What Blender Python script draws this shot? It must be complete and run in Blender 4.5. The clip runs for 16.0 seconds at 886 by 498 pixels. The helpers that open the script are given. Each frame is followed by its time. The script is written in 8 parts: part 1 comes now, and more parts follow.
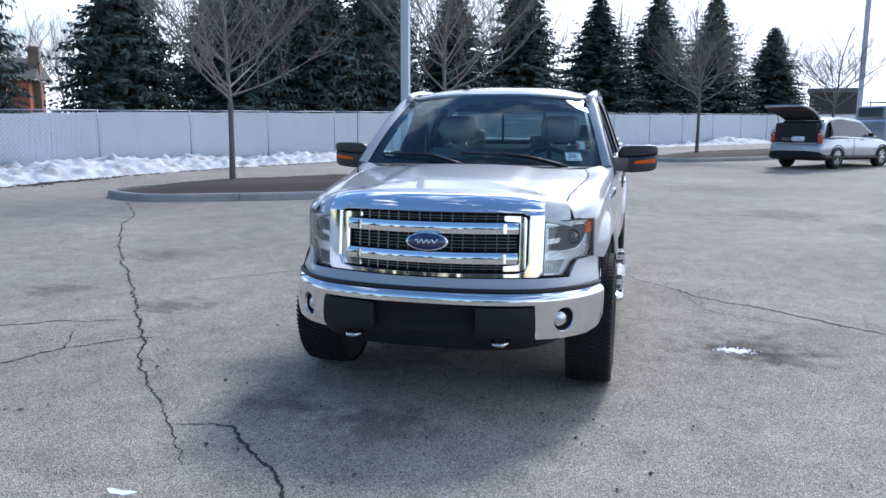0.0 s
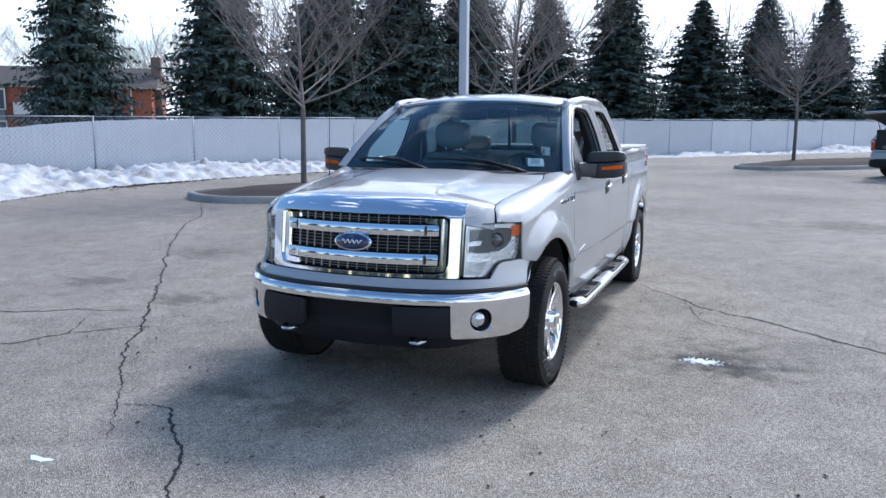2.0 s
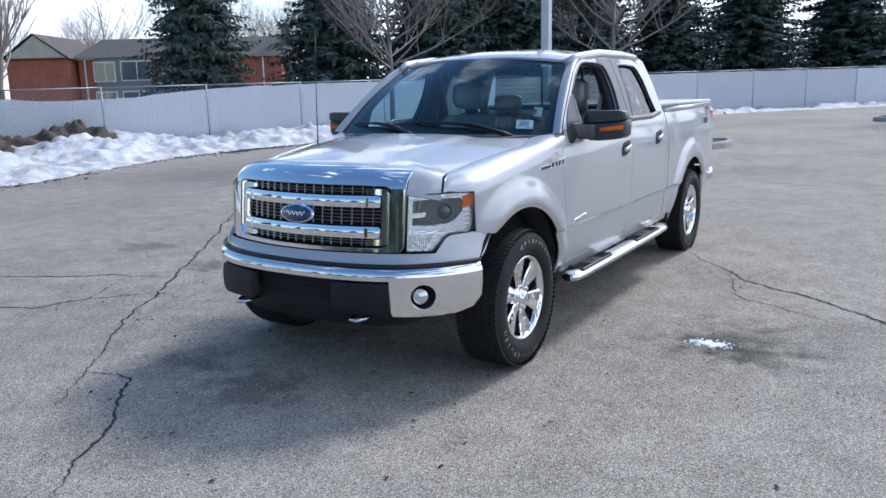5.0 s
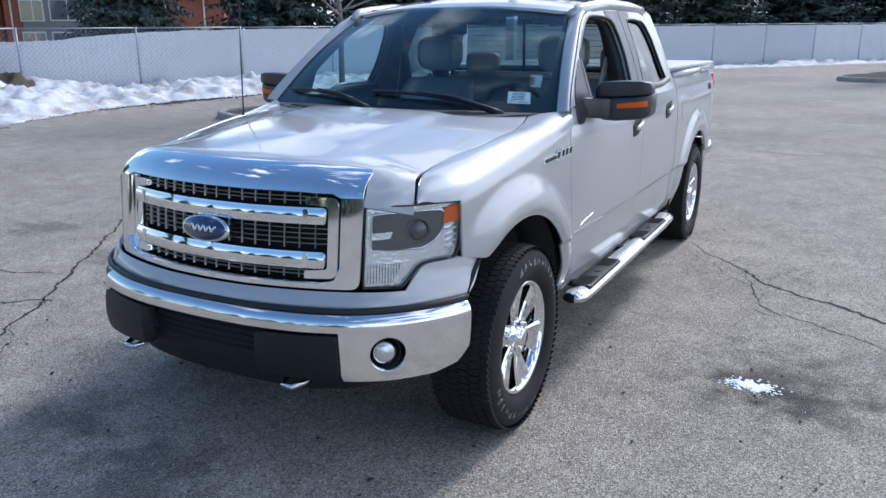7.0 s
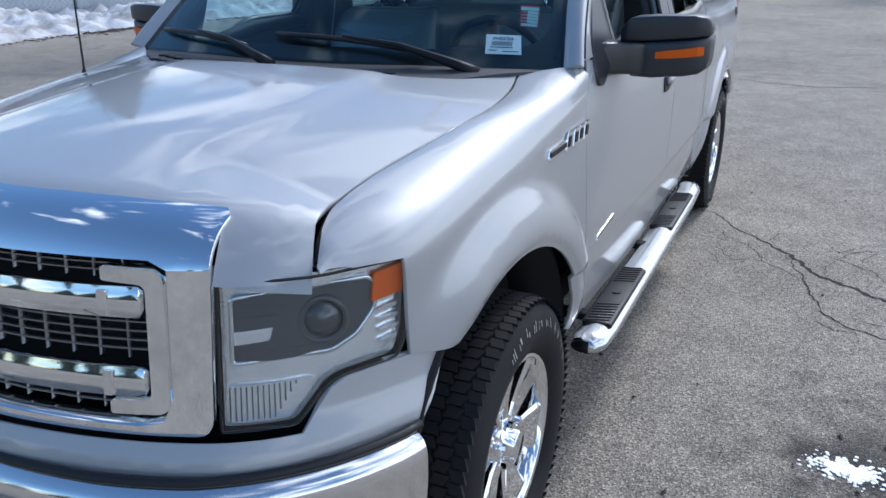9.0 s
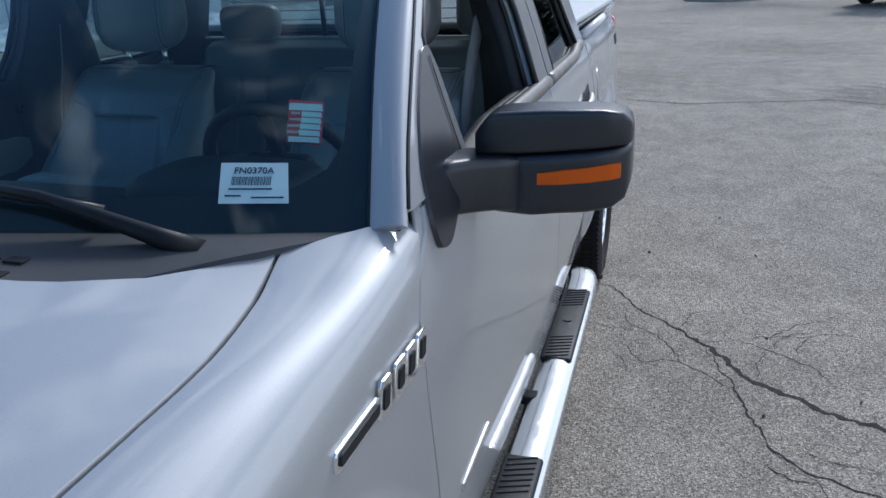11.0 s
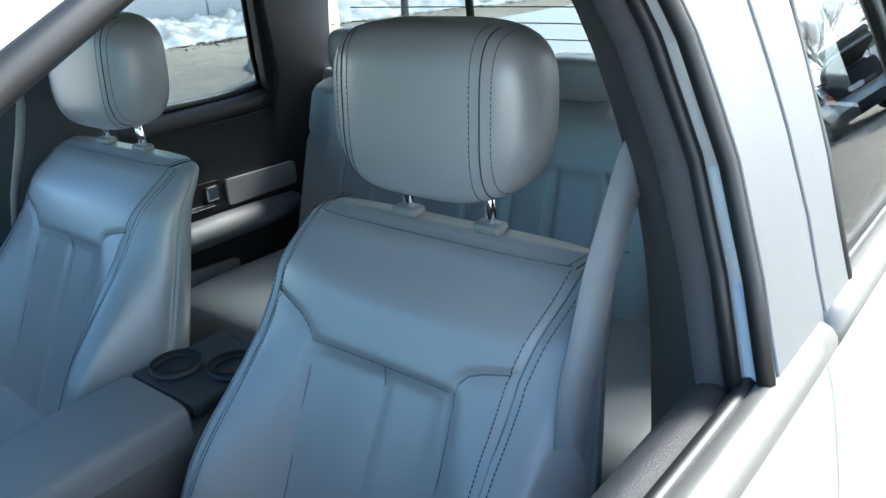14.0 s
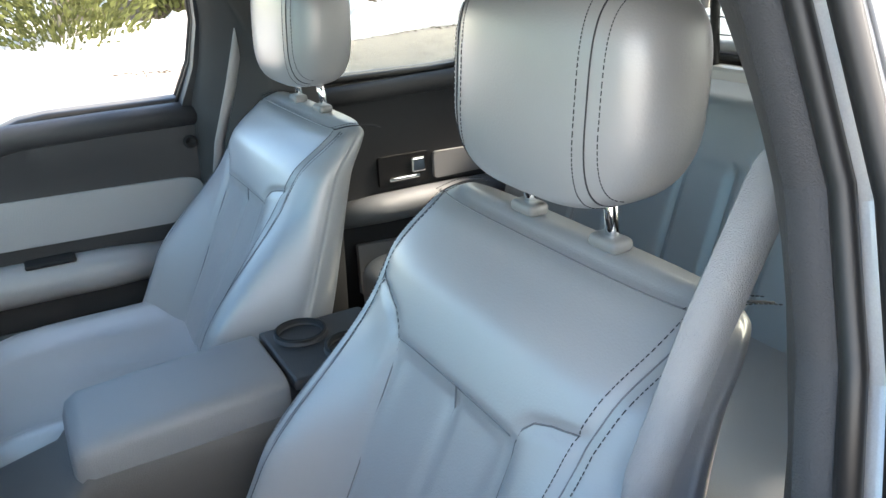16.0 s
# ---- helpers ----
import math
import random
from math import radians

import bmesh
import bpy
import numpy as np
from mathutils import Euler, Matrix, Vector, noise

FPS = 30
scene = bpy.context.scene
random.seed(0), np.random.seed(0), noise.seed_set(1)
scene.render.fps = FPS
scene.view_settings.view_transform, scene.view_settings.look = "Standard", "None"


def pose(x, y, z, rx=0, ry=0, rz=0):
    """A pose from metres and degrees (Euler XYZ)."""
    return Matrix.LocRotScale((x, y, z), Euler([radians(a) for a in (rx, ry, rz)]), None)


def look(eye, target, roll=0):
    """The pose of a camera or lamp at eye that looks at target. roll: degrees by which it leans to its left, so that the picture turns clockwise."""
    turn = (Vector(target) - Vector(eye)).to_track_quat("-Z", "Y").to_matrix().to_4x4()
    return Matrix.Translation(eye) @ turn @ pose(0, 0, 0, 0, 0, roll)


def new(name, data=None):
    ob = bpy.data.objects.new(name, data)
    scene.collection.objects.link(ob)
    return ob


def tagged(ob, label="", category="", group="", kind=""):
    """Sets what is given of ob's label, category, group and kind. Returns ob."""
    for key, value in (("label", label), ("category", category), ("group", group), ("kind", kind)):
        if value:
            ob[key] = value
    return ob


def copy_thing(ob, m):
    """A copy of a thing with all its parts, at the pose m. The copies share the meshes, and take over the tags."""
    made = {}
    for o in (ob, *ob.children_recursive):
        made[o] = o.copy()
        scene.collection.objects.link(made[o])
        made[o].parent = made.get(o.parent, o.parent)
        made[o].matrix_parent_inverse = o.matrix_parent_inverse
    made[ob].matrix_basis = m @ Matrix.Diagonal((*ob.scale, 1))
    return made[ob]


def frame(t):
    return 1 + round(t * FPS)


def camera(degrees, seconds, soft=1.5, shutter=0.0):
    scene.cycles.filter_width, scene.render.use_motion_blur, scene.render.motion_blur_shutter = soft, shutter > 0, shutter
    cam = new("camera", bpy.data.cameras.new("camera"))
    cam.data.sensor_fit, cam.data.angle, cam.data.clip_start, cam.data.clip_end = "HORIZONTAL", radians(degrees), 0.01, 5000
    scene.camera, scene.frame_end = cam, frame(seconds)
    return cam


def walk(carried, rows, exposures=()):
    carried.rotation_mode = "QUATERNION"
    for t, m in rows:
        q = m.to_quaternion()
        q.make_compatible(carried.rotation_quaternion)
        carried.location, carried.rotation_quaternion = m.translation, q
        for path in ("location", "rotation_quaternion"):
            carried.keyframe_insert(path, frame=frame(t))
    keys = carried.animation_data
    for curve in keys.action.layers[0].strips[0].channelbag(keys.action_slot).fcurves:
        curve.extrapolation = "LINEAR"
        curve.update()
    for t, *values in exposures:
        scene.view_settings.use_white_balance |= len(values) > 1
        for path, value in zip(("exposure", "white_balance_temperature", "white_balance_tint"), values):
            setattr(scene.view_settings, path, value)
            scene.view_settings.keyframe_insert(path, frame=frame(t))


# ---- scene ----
cam = camera(60.0, 16.0)
PATH = [
    (0, (1.065, -4.764, 1.564), (0.589, -2.847, 1.25), 0.3),
    (0.5, (1.33, -4.798, 1.567), (0.82, -2.897, 1.212), 0.0),
    (1, (1.582, -4.686, 1.563), (0.995, -2.805, 1.217), -0.9),
    (1.5, (1.823, -4.604, 1.583), (1.148, -2.746, 1.277), -1.2),
    (2, (2.063, -4.606, 1.564), (1.325, -2.772, 1.265), 0.4),
    (2.5, (2.249, -4.547, 1.572), (1.462, -2.736, 1.255), 1.2),
    (3, (2.448, -4.347, 1.563), (1.573, -2.577, 1.246), 0.9),
    (3.5, (2.63, -4.264, 1.574), (1.68, -2.533, 1.259), 0.3),
    (4, (2.804, -4.271, 1.575), (1.786, -2.583, 1.239), -0.3),
    (4.5, (2.871, -4.165, 1.576), (1.829, -2.494, 1.223), -1.3),
    (4.7, (2.868, -4.059, 1.573), (1.822, -2.396, 1.202), -1.2),
    (6.8, (2.177, -3.003, 1.649), (1.266, -1.301, 1.125), -0.5),
    (7, (2.106, -2.886, 1.638), (1.197, -1.184, 1.112), -0.1),
    (7.5, (1.859, -2.612, 1.634), (1.014, -0.889, 1.069), -0.1),
    (8, (1.714, -2.322, 1.616), (0.869, -0.62, 0.992), -0.9),
    (8.2, (1.682, -2.176, 1.614), (0.811, -0.494, 0.97), -1.0),
    (10.3, (1.356, -0.86, 1.653), (0.688, 0.866, 0.895), -0.9),
    (10.5, (1.334, -0.738, 1.66), (0.693, 1.007, 0.924), -1.4),
    (11, (1.283, -0.424, 1.686), (0.735, 1.368, 0.987), -1.9),
    (11.5, (1.306, -0.113, 1.68), (0.689, 1.658, 0.986), -0.8),
    (12, (1.291, 0.178, 1.685), (0.556, 1.907, 1.001), -0.2),
    (12.5, (1.232, 0.462, 1.701), (0.441, 2.181, 1.052), -0.7),
    (13, (1.196, 0.727, 1.721), (0.253, 2.364, 1.065), -0.5),
    (13.5, (1.149, 0.938, 1.705), (0.036, 2.447, 1.009), -1.1),
    (14, (1.079, 1.06, 1.744), (-0.116, 2.486, 1.01), -3.4),
    (14.5, (1.064, 1.123, 1.755), (-0.233, 2.472, 1.05), -3.7),
    (15, (1.071, 1.168, 1.741), (-0.315, 2.423, 1.032), -3.0),
    (15.5, (1.113, 1.218, 1.719), (-0.393, 2.318, 0.998), -2.3),
    (16, (1.085, 1.32, 1.691), (-0.544, 2.215, 0.952), -2.5),
]
EXPOSURES = [(0.0, 0.36, 5580, 12), (4.5, 0.34, 5650, 12), (8.0, 0.32, 5600, 12), (10.5, -0.10, 5550, 9), (11.5, 0.10, 5600, 11), (12.0, 0.36, 5650, 12), (12.5, 0.42, 5750, 12), (13.0, 0.36, 5700, 10), (13.5, 1.30, 6050, 8), (14.0, 2.20, 6000, 2), (14.5, 2.65, 6400, 5), (15.0, 2.88, 6850, 8), (16.0, 3.05, 7350, 12)]
walk(cam, [(t, look(eye, target, roll)) for t, eye, target, roll in PATH], EXPOSURES)

# ---- light ----
SUN_AZ, SUN_EL = 78.0, 45.0          # degrees from +x towards +y, and above the ground
world = bpy.data.worlds.new("sky")
scene.world = world
world.use_nodes = True
wt = world.node_tree
wt.nodes.clear()


def wnode(kind, **kw):
    n = wt.nodes.new(kind)
    for k, v in kw.items():
        n.inputs[k].default_value = v
    return n


w_out, w_bg = wnode("ShaderNodeOutputWorld"), wnode("ShaderNodeBackground", Strength=0.110)
w_sky = wnode("ShaderNodeTexSky")
w_sky.sky_type, w_sky.sun_disc = "NISHITA", False
w_sky.sun_elevation, w_sky.sun_rotation = radians(SUN_EL), radians(90 - SUN_AZ)
w_sky.dust_density, w_sky.air_density, w_sky.ozone_density = 0.1, 1.3, 2.5
w_co, w_map = wnode("ShaderNodeTexCoord"), wnode("ShaderNodeMapping")
w_map.inputs["Scale"].default_value = (1.3, 1.0, 3.2)
w_n = wnode("ShaderNodeTexNoise", Scale=2.3, Detail=10.0, Roughness=0.56, Distortion=0.5)
w_ramp = wnode("ShaderNodeValToRGB")
w_ramp.color_ramp.elements[0].position, w_ramp.color_ramp.elements[1].position = 0.50, 0.64
w_mix = wt.nodes.new("ShaderNodeMix")
w_mix.data_type = "RGBA"
w_mix.inputs["B"].default_value = (12.6, 12.8, 13.1, 1)
wl = wt.links.new
wl(w_co.outputs["Generated"], w_map.inputs["Vector"])
wl(w_map.outputs["Vector"], w_n.inputs["Vector"])
# thin cloud gathers towards the sun
w_sep, w_a, w_b = wt.nodes.new("ShaderNodeSeparateXYZ"), wt.nodes.new("ShaderNodeMath"), wt.nodes.new("ShaderNodeMath")
w_a.operation = w_b.operation = "MULTIPLY_ADD"
w_a.inputs[1].default_value, w_b.inputs[1].default_value = 0.13, 0.12
wl(w_co.outputs["Generated"], w_sep.inputs["Vector"])
wl(w_sep.outputs["Y"], w_a.inputs[0])
wl(w_n.outputs["Fac"], w_a.inputs[2])
wl(w_sep.outputs["X"], w_b.inputs[0])
wl(w_a.outputs["Value"], w_b.inputs[2])
# and a pale haze lies along the horizon below it
w_h, w_c = wt.nodes.new("ShaderNodeMapRange"), wt.nodes.new("ShaderNodeMath")
for k, v in (("From Min", 0.05), ("From Max", 0.42), ("To Min", 0.20), ("To Max", -0.03)):
    w_h.inputs[k].default_value = v
w_c.operation = "ADD"
wl(w_sep.outputs["Z"], w_h.inputs["Value"])
w_s, w_m = wnode("ShaderNodeMapRange"), wt.nodes.new("ShaderNodeMath")
w_s.inputs["From Min"].default_value, w_s.inputs["From Max"].default_value, w_s.inputs["To Min"].default_value = -0.5, 0.5, 0.55
w_m.operation = "MULTIPLY"
wl(w_sep.outputs["Y"], w_s.inputs["Value"])
wl(w_s.outputs["Result"], w_m.inputs[0])
wl(w_h.outputs["Result"], w_m.inputs[1])
wl(w_m.outputs["Value"], w_c.inputs[0])
wl(w_b.outputs["Value"], w_c.inputs[1])
wl(w_c.outputs["Value"], w_ramp.inputs["Fac"])
w_ramp.color_ramp.elements[0].color = (0.03, 0.03, 0.03, 1)
wl(w_ramp.outputs["Color"], w_mix.inputs["Factor"])
w_hue = wnode("ShaderNodeHueSaturation", Saturation=1.2)
wl(w_sky.outputs["Color"], w_hue.inputs["Color"])
wl(w_hue.outputs["Color"], w_mix.inputs["A"])
wl(w_mix.outputs["Result"], w_bg.inputs["Color"])
wl(w_bg.outputs["Background"], w_out.inputs["Surface"])

sun = new("sun", bpy.data.lights.new("sun", "SUN"))
sun.data.energy, sun.data.angle, sun.data.color = 2.35, radians(13), (1.0, 0.93, 0.84)
_a, _e = radians(SUN_AZ), radians(SUN_EL)
sun.matrix_world = look((0, 0, 20), (-math.cos(_a) * math.cos(_e), -math.sin(_a) * math.cos(_e), 20 - math.sin(_e)))

# ---- materials ----
MATS = {}


def mat(name, color, rough=0.5, metal=0.0, grain=0.0, grain_scale=60.0, wear=0.0, wear_scale=3.0, wear_color=None,
        bump=0.0, bump_scale=120.0, coat=0.0, coat_rough=0.02, spec=0.5, vary=0.0, rough_var=0.0, island=0.0):
    """A painted, worn or grained surface: colour with two scales of variation, and a fine relief."""
    m = bpy.data.materials.new(name)
    m.use_nodes = True
    t, b = m.node_tree, m.node_tree.nodes["Principled BSDF"]
    ln = t.links.new
    b.inputs["Roughness"].default_value, b.inputs["Metallic"].default_value = rough, metal
    b.inputs["Coat Weight"].default_value, b.inputs["Coat Roughness"].default_value = coat, coat_rough
    b.inputs["Coat IOR"].default_value = 1.6
    b.inputs["Specular IOR Level"].default_value = spec
    co = t.nodes.new("ShaderNodeTexCoord")
    src = None
    c = (*color, 1)

    def noise_node(scale, detail=4.0):
        n = t.nodes.new("ShaderNodeTexNoise")
        n.inputs["Scale"].default_value, n.inputs["Detail"].default_value = scale, detail
        ln(co.outputs["Object"], n.inputs["Vector"])
        return n

    def mixed(fac, a, bcol, sock):
        x = t.nodes.new("ShaderNodeMix")
        x.data_type = "RGBA"
        if fac is not None:
            ln(fac, x.inputs["Factor"])
        if sock is None:
            x.inputs["A"].default_value = a
        else:
            ln(sock, x.inputs["A"])
        x.inputs["B"].default_value = bcol
        return x

    def ramp(sock, lo, hi, top=1.0):
        r = t.nodes.new("ShaderNodeMapRange")
        r.inputs["From Min"].default_value, r.inputs["From Max"].default_value = lo, hi
        r.inputs["To Max"].default_value = top
        ln(sock, r.inputs["Value"])
        return r.outputs["Result"]

    if wear:
        n = noise_node(wear_scale, 7.0)
        x = mixed(ramp(n.outputs["Fac"], 0.42, 0.68, wear), c, (*(wear_color or [v * 0.5 for v in color]), 1), src)
        src = x.outputs["Result"]
    if grain:
        n = noise_node(grain_scale, 3.0)
        x = mixed(ramp(n.outputs["Fac"], 0.35, 0.7, grain), c, tuple(min(1, v * 1.9 + 0.02) for v in color) + (1,), src)
        src = x.outputs["Result"]
        n = noise_node(grain_scale * 0.55, 3.0)
        x = mixed(ramp(n.outputs["Fac"], 0.5, 0.8, grain), c, tuple(v * 0.35 for v in color) + (1,), src)
        src = x.outputs["Result"]
    if vary or island:
        info = t.nodes.new("ShaderNodeObjectInfo" if vary else "ShaderNodeNewGeometry")
        hsv = t.nodes.new("ShaderNodeHueSaturation")
        k = vary or island
        r = ramp(info.outputs["Random" if vary else "Random Per Island"], 0.0, 1.0)
        r.node.inputs["To Min"].default_value, r.node.inputs["To Max"].default_value = 1 - k, 1 + k
        ln(r, hsv.inputs["Value"])
        if src is None:
            hsv.inputs["Color"].default_value = c
        else:
            ln(src, hsv.inputs["Color"])
        src = hsv.outputs["Color"]
    if src is None:
        b.inputs["Base Color"].default_value = c
    else:
        ln(src, b.inputs["Base Color"])
    if rough_var:
        n = noise_node(wear_scale * 2.2, 6.0)
        r = ramp(n.outputs["Fac"], 0.3, 0.7)
        r.node.inputs["To Min"].default_value, r.node.inputs["To Max"].default_value = max(0.02, rough - rough_var), min(1, rough + rough_var)
        ln(r, b.inputs["Roughness"])
    if bump:
        n = noise_node(bump_scale, 5.0)
        bp = t.nodes.new("ShaderNodeBump")
        bp.inputs["Strength"].default_value, bp.inputs["Distance"].default_value = min(1, bump), 0.004
        ln(n.outputs["Fac"], bp.inputs["Height"])
        ln(bp.outputs["Normal"], b.inputs["Normal"])
    MATS[name] = m
    return m


def glass_mat(name, tint, ior=1.5, rough=0.0):
    """Thin sheet glass: a tinted see-through layer under a Fresnel gloss."""
    m = bpy.data.materials.new(name)
    m.use_nodes = True
    t = m.node_tree
    t.nodes.clear()
    o, mx = t.nodes.new("ShaderNodeOutputMaterial"), t.nodes.new("ShaderNodeMixShader")
    tr, gl, lw = t.nodes.new("ShaderNodeBsdfTransparent"), t.nodes.new("ShaderNodeBsdfGlossy"), t.nodes.new("ShaderNodeLayerWeight")
    pw, ma = t.nodes.new("ShaderNodeMath"), t.nodes.new("ShaderNodeMath")
    f0 = ((ior - 1) / (ior + 1)) ** 2
    pw.operation, pw.inputs[1].default_value = "POWER", 5.0
    ma.operation, ma.inputs[1].default_value, ma.inputs[2].default_value = "MULTIPLY_ADD", 1 - f0, f0
    tr.inputs["Color"].default_value = (*tint, 1)
    gl.inputs["Roughness"].default_value = rough
    lw.inputs["Blend"].default_value = 0.5
    t.links.new(lw.outputs["Facing"], pw.inputs[0])
    t.links.new(pw.outputs["Value"], ma.inputs[0])
    t.links.new(ma.outputs["Value"], mx.inputs["Fac"])
    t.links.new(tr.outputs["BSDF"], mx.inputs[1])
    t.links.new(gl.outputs["BSDF"], mx.inputs[2])
    t.links.new(mx.outputs["Shader"], o.inputs["Surface"])
    return m


PAINT = mat("silver_paint", (0.42, 0.425, 0.43), 0.48, 0.32, grain=0.10, grain_scale=900, coat=1.0, coat_rough=0.05)
# darker look of the silver door pillars, put into the colour
PILLAR_TONE = mat("darkened_pillar_grey", (0.16, 0.16, 0.163), 0.40, 0.3, rough_var=0.05, wear_scale=5)
CHROME = mat("chrome", (0.86, 0.87, 0.88), 0.05, 1.0, rough_var=0.03, wear_scale=4)
SATIN = mat("satin_chrome", (0.70, 0.71, 0.72), 0.2, 1.0, rough_var=0.06, wear_scale=8)
BELT_TRIM = mat("grey_belt_trim", (0.19, 0.18, 0.165), 0.38, 0.35, rough_var=0.08, wear_scale=6)
BUMPER = mat("bumper_chrome", (0.80, 0.80, 0.80), 0.13, 1.0, rough_var=0.05, wear_scale=3)
BLACK = mat("black_plastic", (0.011, 0.012, 0.015), 0.45, spec=0.28, bump=0.18, bump_scale=900, wear=0.3, wear_color=(0.03, 0.03, 0.034))
MIRROR_SHELL = mat("mirror_shell_plastic", (0.012, 0.015, 0.022), 0.33, spec=0.8, bump=0.08, bump_scale=1100)
DARK = mat("dark_cavity", (0.008, 0.008, 0.009), 0.8)
RUBBER = mat("tyre_rubber", (0.014, 0.014, 0.015), 0.75, spec=0.3, wear=0.4, wear_scale=9, wear_color=(0.03, 0.029, 0.027), bump=0.3, bump_scale=300)
TONNEAU = mat("tonneau_skin", (0.52, 0.53, 0.54), 0.5, grain=0.08, grain_scale=500, rough_var=0.08)
SEAL = mat("rubber_seal", (0.012, 0.012, 0.013), 0.45)
AMBER = mat("amber_lens", (0.80, 0.13, 0.004), 0.30, spec=0.3)
RED = mat("red_lens", (0.55, 0.02, 0.02), 0.15, coat=1.0)
WHITE_LABEL = mat("white_label", (0.90, 0.91, 0.92), 0.5)
INK = mat("black_ink", (0.03, 0.03, 0.05), 0.6)
RED_INK = mat("red_ink", (0.70, 0.05, 0.07), 0.6)
CYAN_PAPER = mat("pale_green_paper", (0.62, 0.80, 0.78), 0.6)
BLUE = mat("blue_enamel", (0.012, 0.028, 0.10), 0.12, coat=1.0)
LAMP_IN = mat("lamp_reflector", (0.95, 0.96, 0.97), 0.14, 0.75, bump=0.7, bump_scale=55)
LAMP_DARK = mat("lamp_bezel", (0.10, 0.105, 0.11), 0.3, 0.3)
LEATHER = mat("grey_leather", (0.31, 0.316, 0.322), 0.36, bump=0.12, bump_scale=420, spec=0.9, coat=0.5, coat_rough=0.30, rough_var=0.05, wear_scale=4)
LEATHER_SIDE = mat("grey_vinyl", (0.30, 0.30, 0.305), 0.40, bump=0.25, bump_scale=420)
SEWN = mat("sewn_groove", (0.15, 0.155, 0.165), 0.6)
COWL = mat("cowl_plastic", (0.055, 0.056, 0.060), 0.55, bump=0.3, bump_scale=700, wear=0.4, wear_scale=5, wear_color=(0.085, 0.083, 0.08))
THREAD = mat("dark_thread", (0.035, 0.037, 0.045), 0.7)
TRIM = mat("dark_cabin_plastic", (0.028, 0.029, 0.032), 0.5, bump=0.35, bump_scale=700)
TRIM_DARK = mat("pillar_plastic", (0.034, 0.035, 0.037), 0.5, bump=0.35, bump_scale=700)
TRIM_GREY = mat("grey_cabin_plastic", (0.20, 0.21, 0.225), 0.42, bump=0.35, bump_scale=600)
BELT = mat("belt_webbing", (0.33, 0.335, 0.34), 0.7, bump=0.5, bump_scale=900)
HEADLINER = mat("headliner_cloth", (0.22, 0.22, 0.22), 0.9, bump=0.4, bump_scale=900)
WINDSHIELD = glass_mat("windshield_glass", (0.66, 0.80, 0.83), 1.5)
CLEAR = glass_mat("clear_glass", (0.94, 0.97, 0.96), 1.5)
SMOKED = glass_mat("smoked_glass", (0.60, 0.63, 0.62), 1.17)
FOG_GLASS = mat("fog_lamp_glass", (0.62, 0.64, 0.66), 0.10, 0.8, coat=1.0, bump=0.5, bump_scale=90)
CONSOLE = mat("console_plastic", (0.075, 0.073, 0.072), 0.5, bump=0.35, bump_scale=600)
COLLAR = mat("grey_collar_plastic", (0.22, 0.22, 0.22), 0.35)
LENS = glass_mat("lamp_lens", (0.93, 0.95, 0.96), 1.5)

# ---- mesh helpers ----


def mesh_ob(name, verts, faces, material, parent=None, label="", smooth=True, normals=None, kind=""):
    me = bpy.data.meshes.new(name)
    me.from_pydata([tuple(v) for v in verts], [], [tuple(f) for f in faces])
    me.materials.append(material)
    if smooth:
        me.polygons.foreach_set("use_smooth", [True] * len(me.polygons))
    if normals is not None:
        me.normals_split_custom_set_from_vertices([tuple(n) for n in normals])
    me.update()
    ob = new(name, me)
    if parent is not None:
        ob.parent = parent
    if label or kind:
        tagged(ob, label, kind=kind)
    return ob


def part(name, bm, material, parent=None, label="", smooth=False, m=None):
    """Links a bmesh as one mesh object under its thing."""
    if m is not None:
        bmesh.ops.transform(bm, matrix=m, verts=bm.verts)
    me = bpy.data.meshes.new(name)
    bm.to_mesh(me)
    bm.free()
    me.materials.append(material)
    if smooth:
        me.polygons.foreach_set("use_smooth", [True] * len(me.polygons))
        me.set_sharp_from_angle(angle=radians(38))
    ob = new(name, me)
    if parent is not None:
        ob.parent = parent
    if label:
        tagged(ob, label)
    return ob


def thing(name, label, category, at=(0, 0, 0), rz=0, group="", kind=""):
    ob = new(name)
    ob.matrix_world = pose(*at, 0, 0, rz)
    ob.empty_display_size = 0.1
    return tagged(ob, label, category, group, kind)


def block(sx, sy, sz, at=(0, 0, 0), bevel=0.01, seg=2):
    """A box with rounded edges, as a bmesh."""
    bm = bmesh.new()
    bmesh.ops.create_cube(bm, size=1, matrix=Matrix.Translation(at) @ Matrix.Diagonal((sx, sy, sz, 1)))
    if bevel:
        bmesh.ops.bevel(bm, geom=bm.edges[:], offset=min(bevel, 0.49 * min(sx, sy, sz)), segments=seg, profile=0.5, affect="EDGES")
    return bm


def rod(r, h, at=(0, 0, 0), n=20, r2=None, axis="z"):
    bm = bmesh.new()
    bmesh.ops.create_cone(bm, cap_ends=True, segments=n, radius1=r, radius2=r if r2 is None else r2, depth=h)
    turn = {"z": Matrix(), "x": Matrix.Rotation(radians(90), 4, "Y"), "y": Matrix.Rotation(radians(-90), 4, "X")}[axis]
    bmesh.ops.transform(bm, matrix=Matrix.Translation(at) @ turn, verts=bm.verts)
    return bm


def smoothstep(a, b, x):
    t = min(1.0, max(0.0, (x - a) / (b - a)))
    return t * t * (3 - 2 * t)


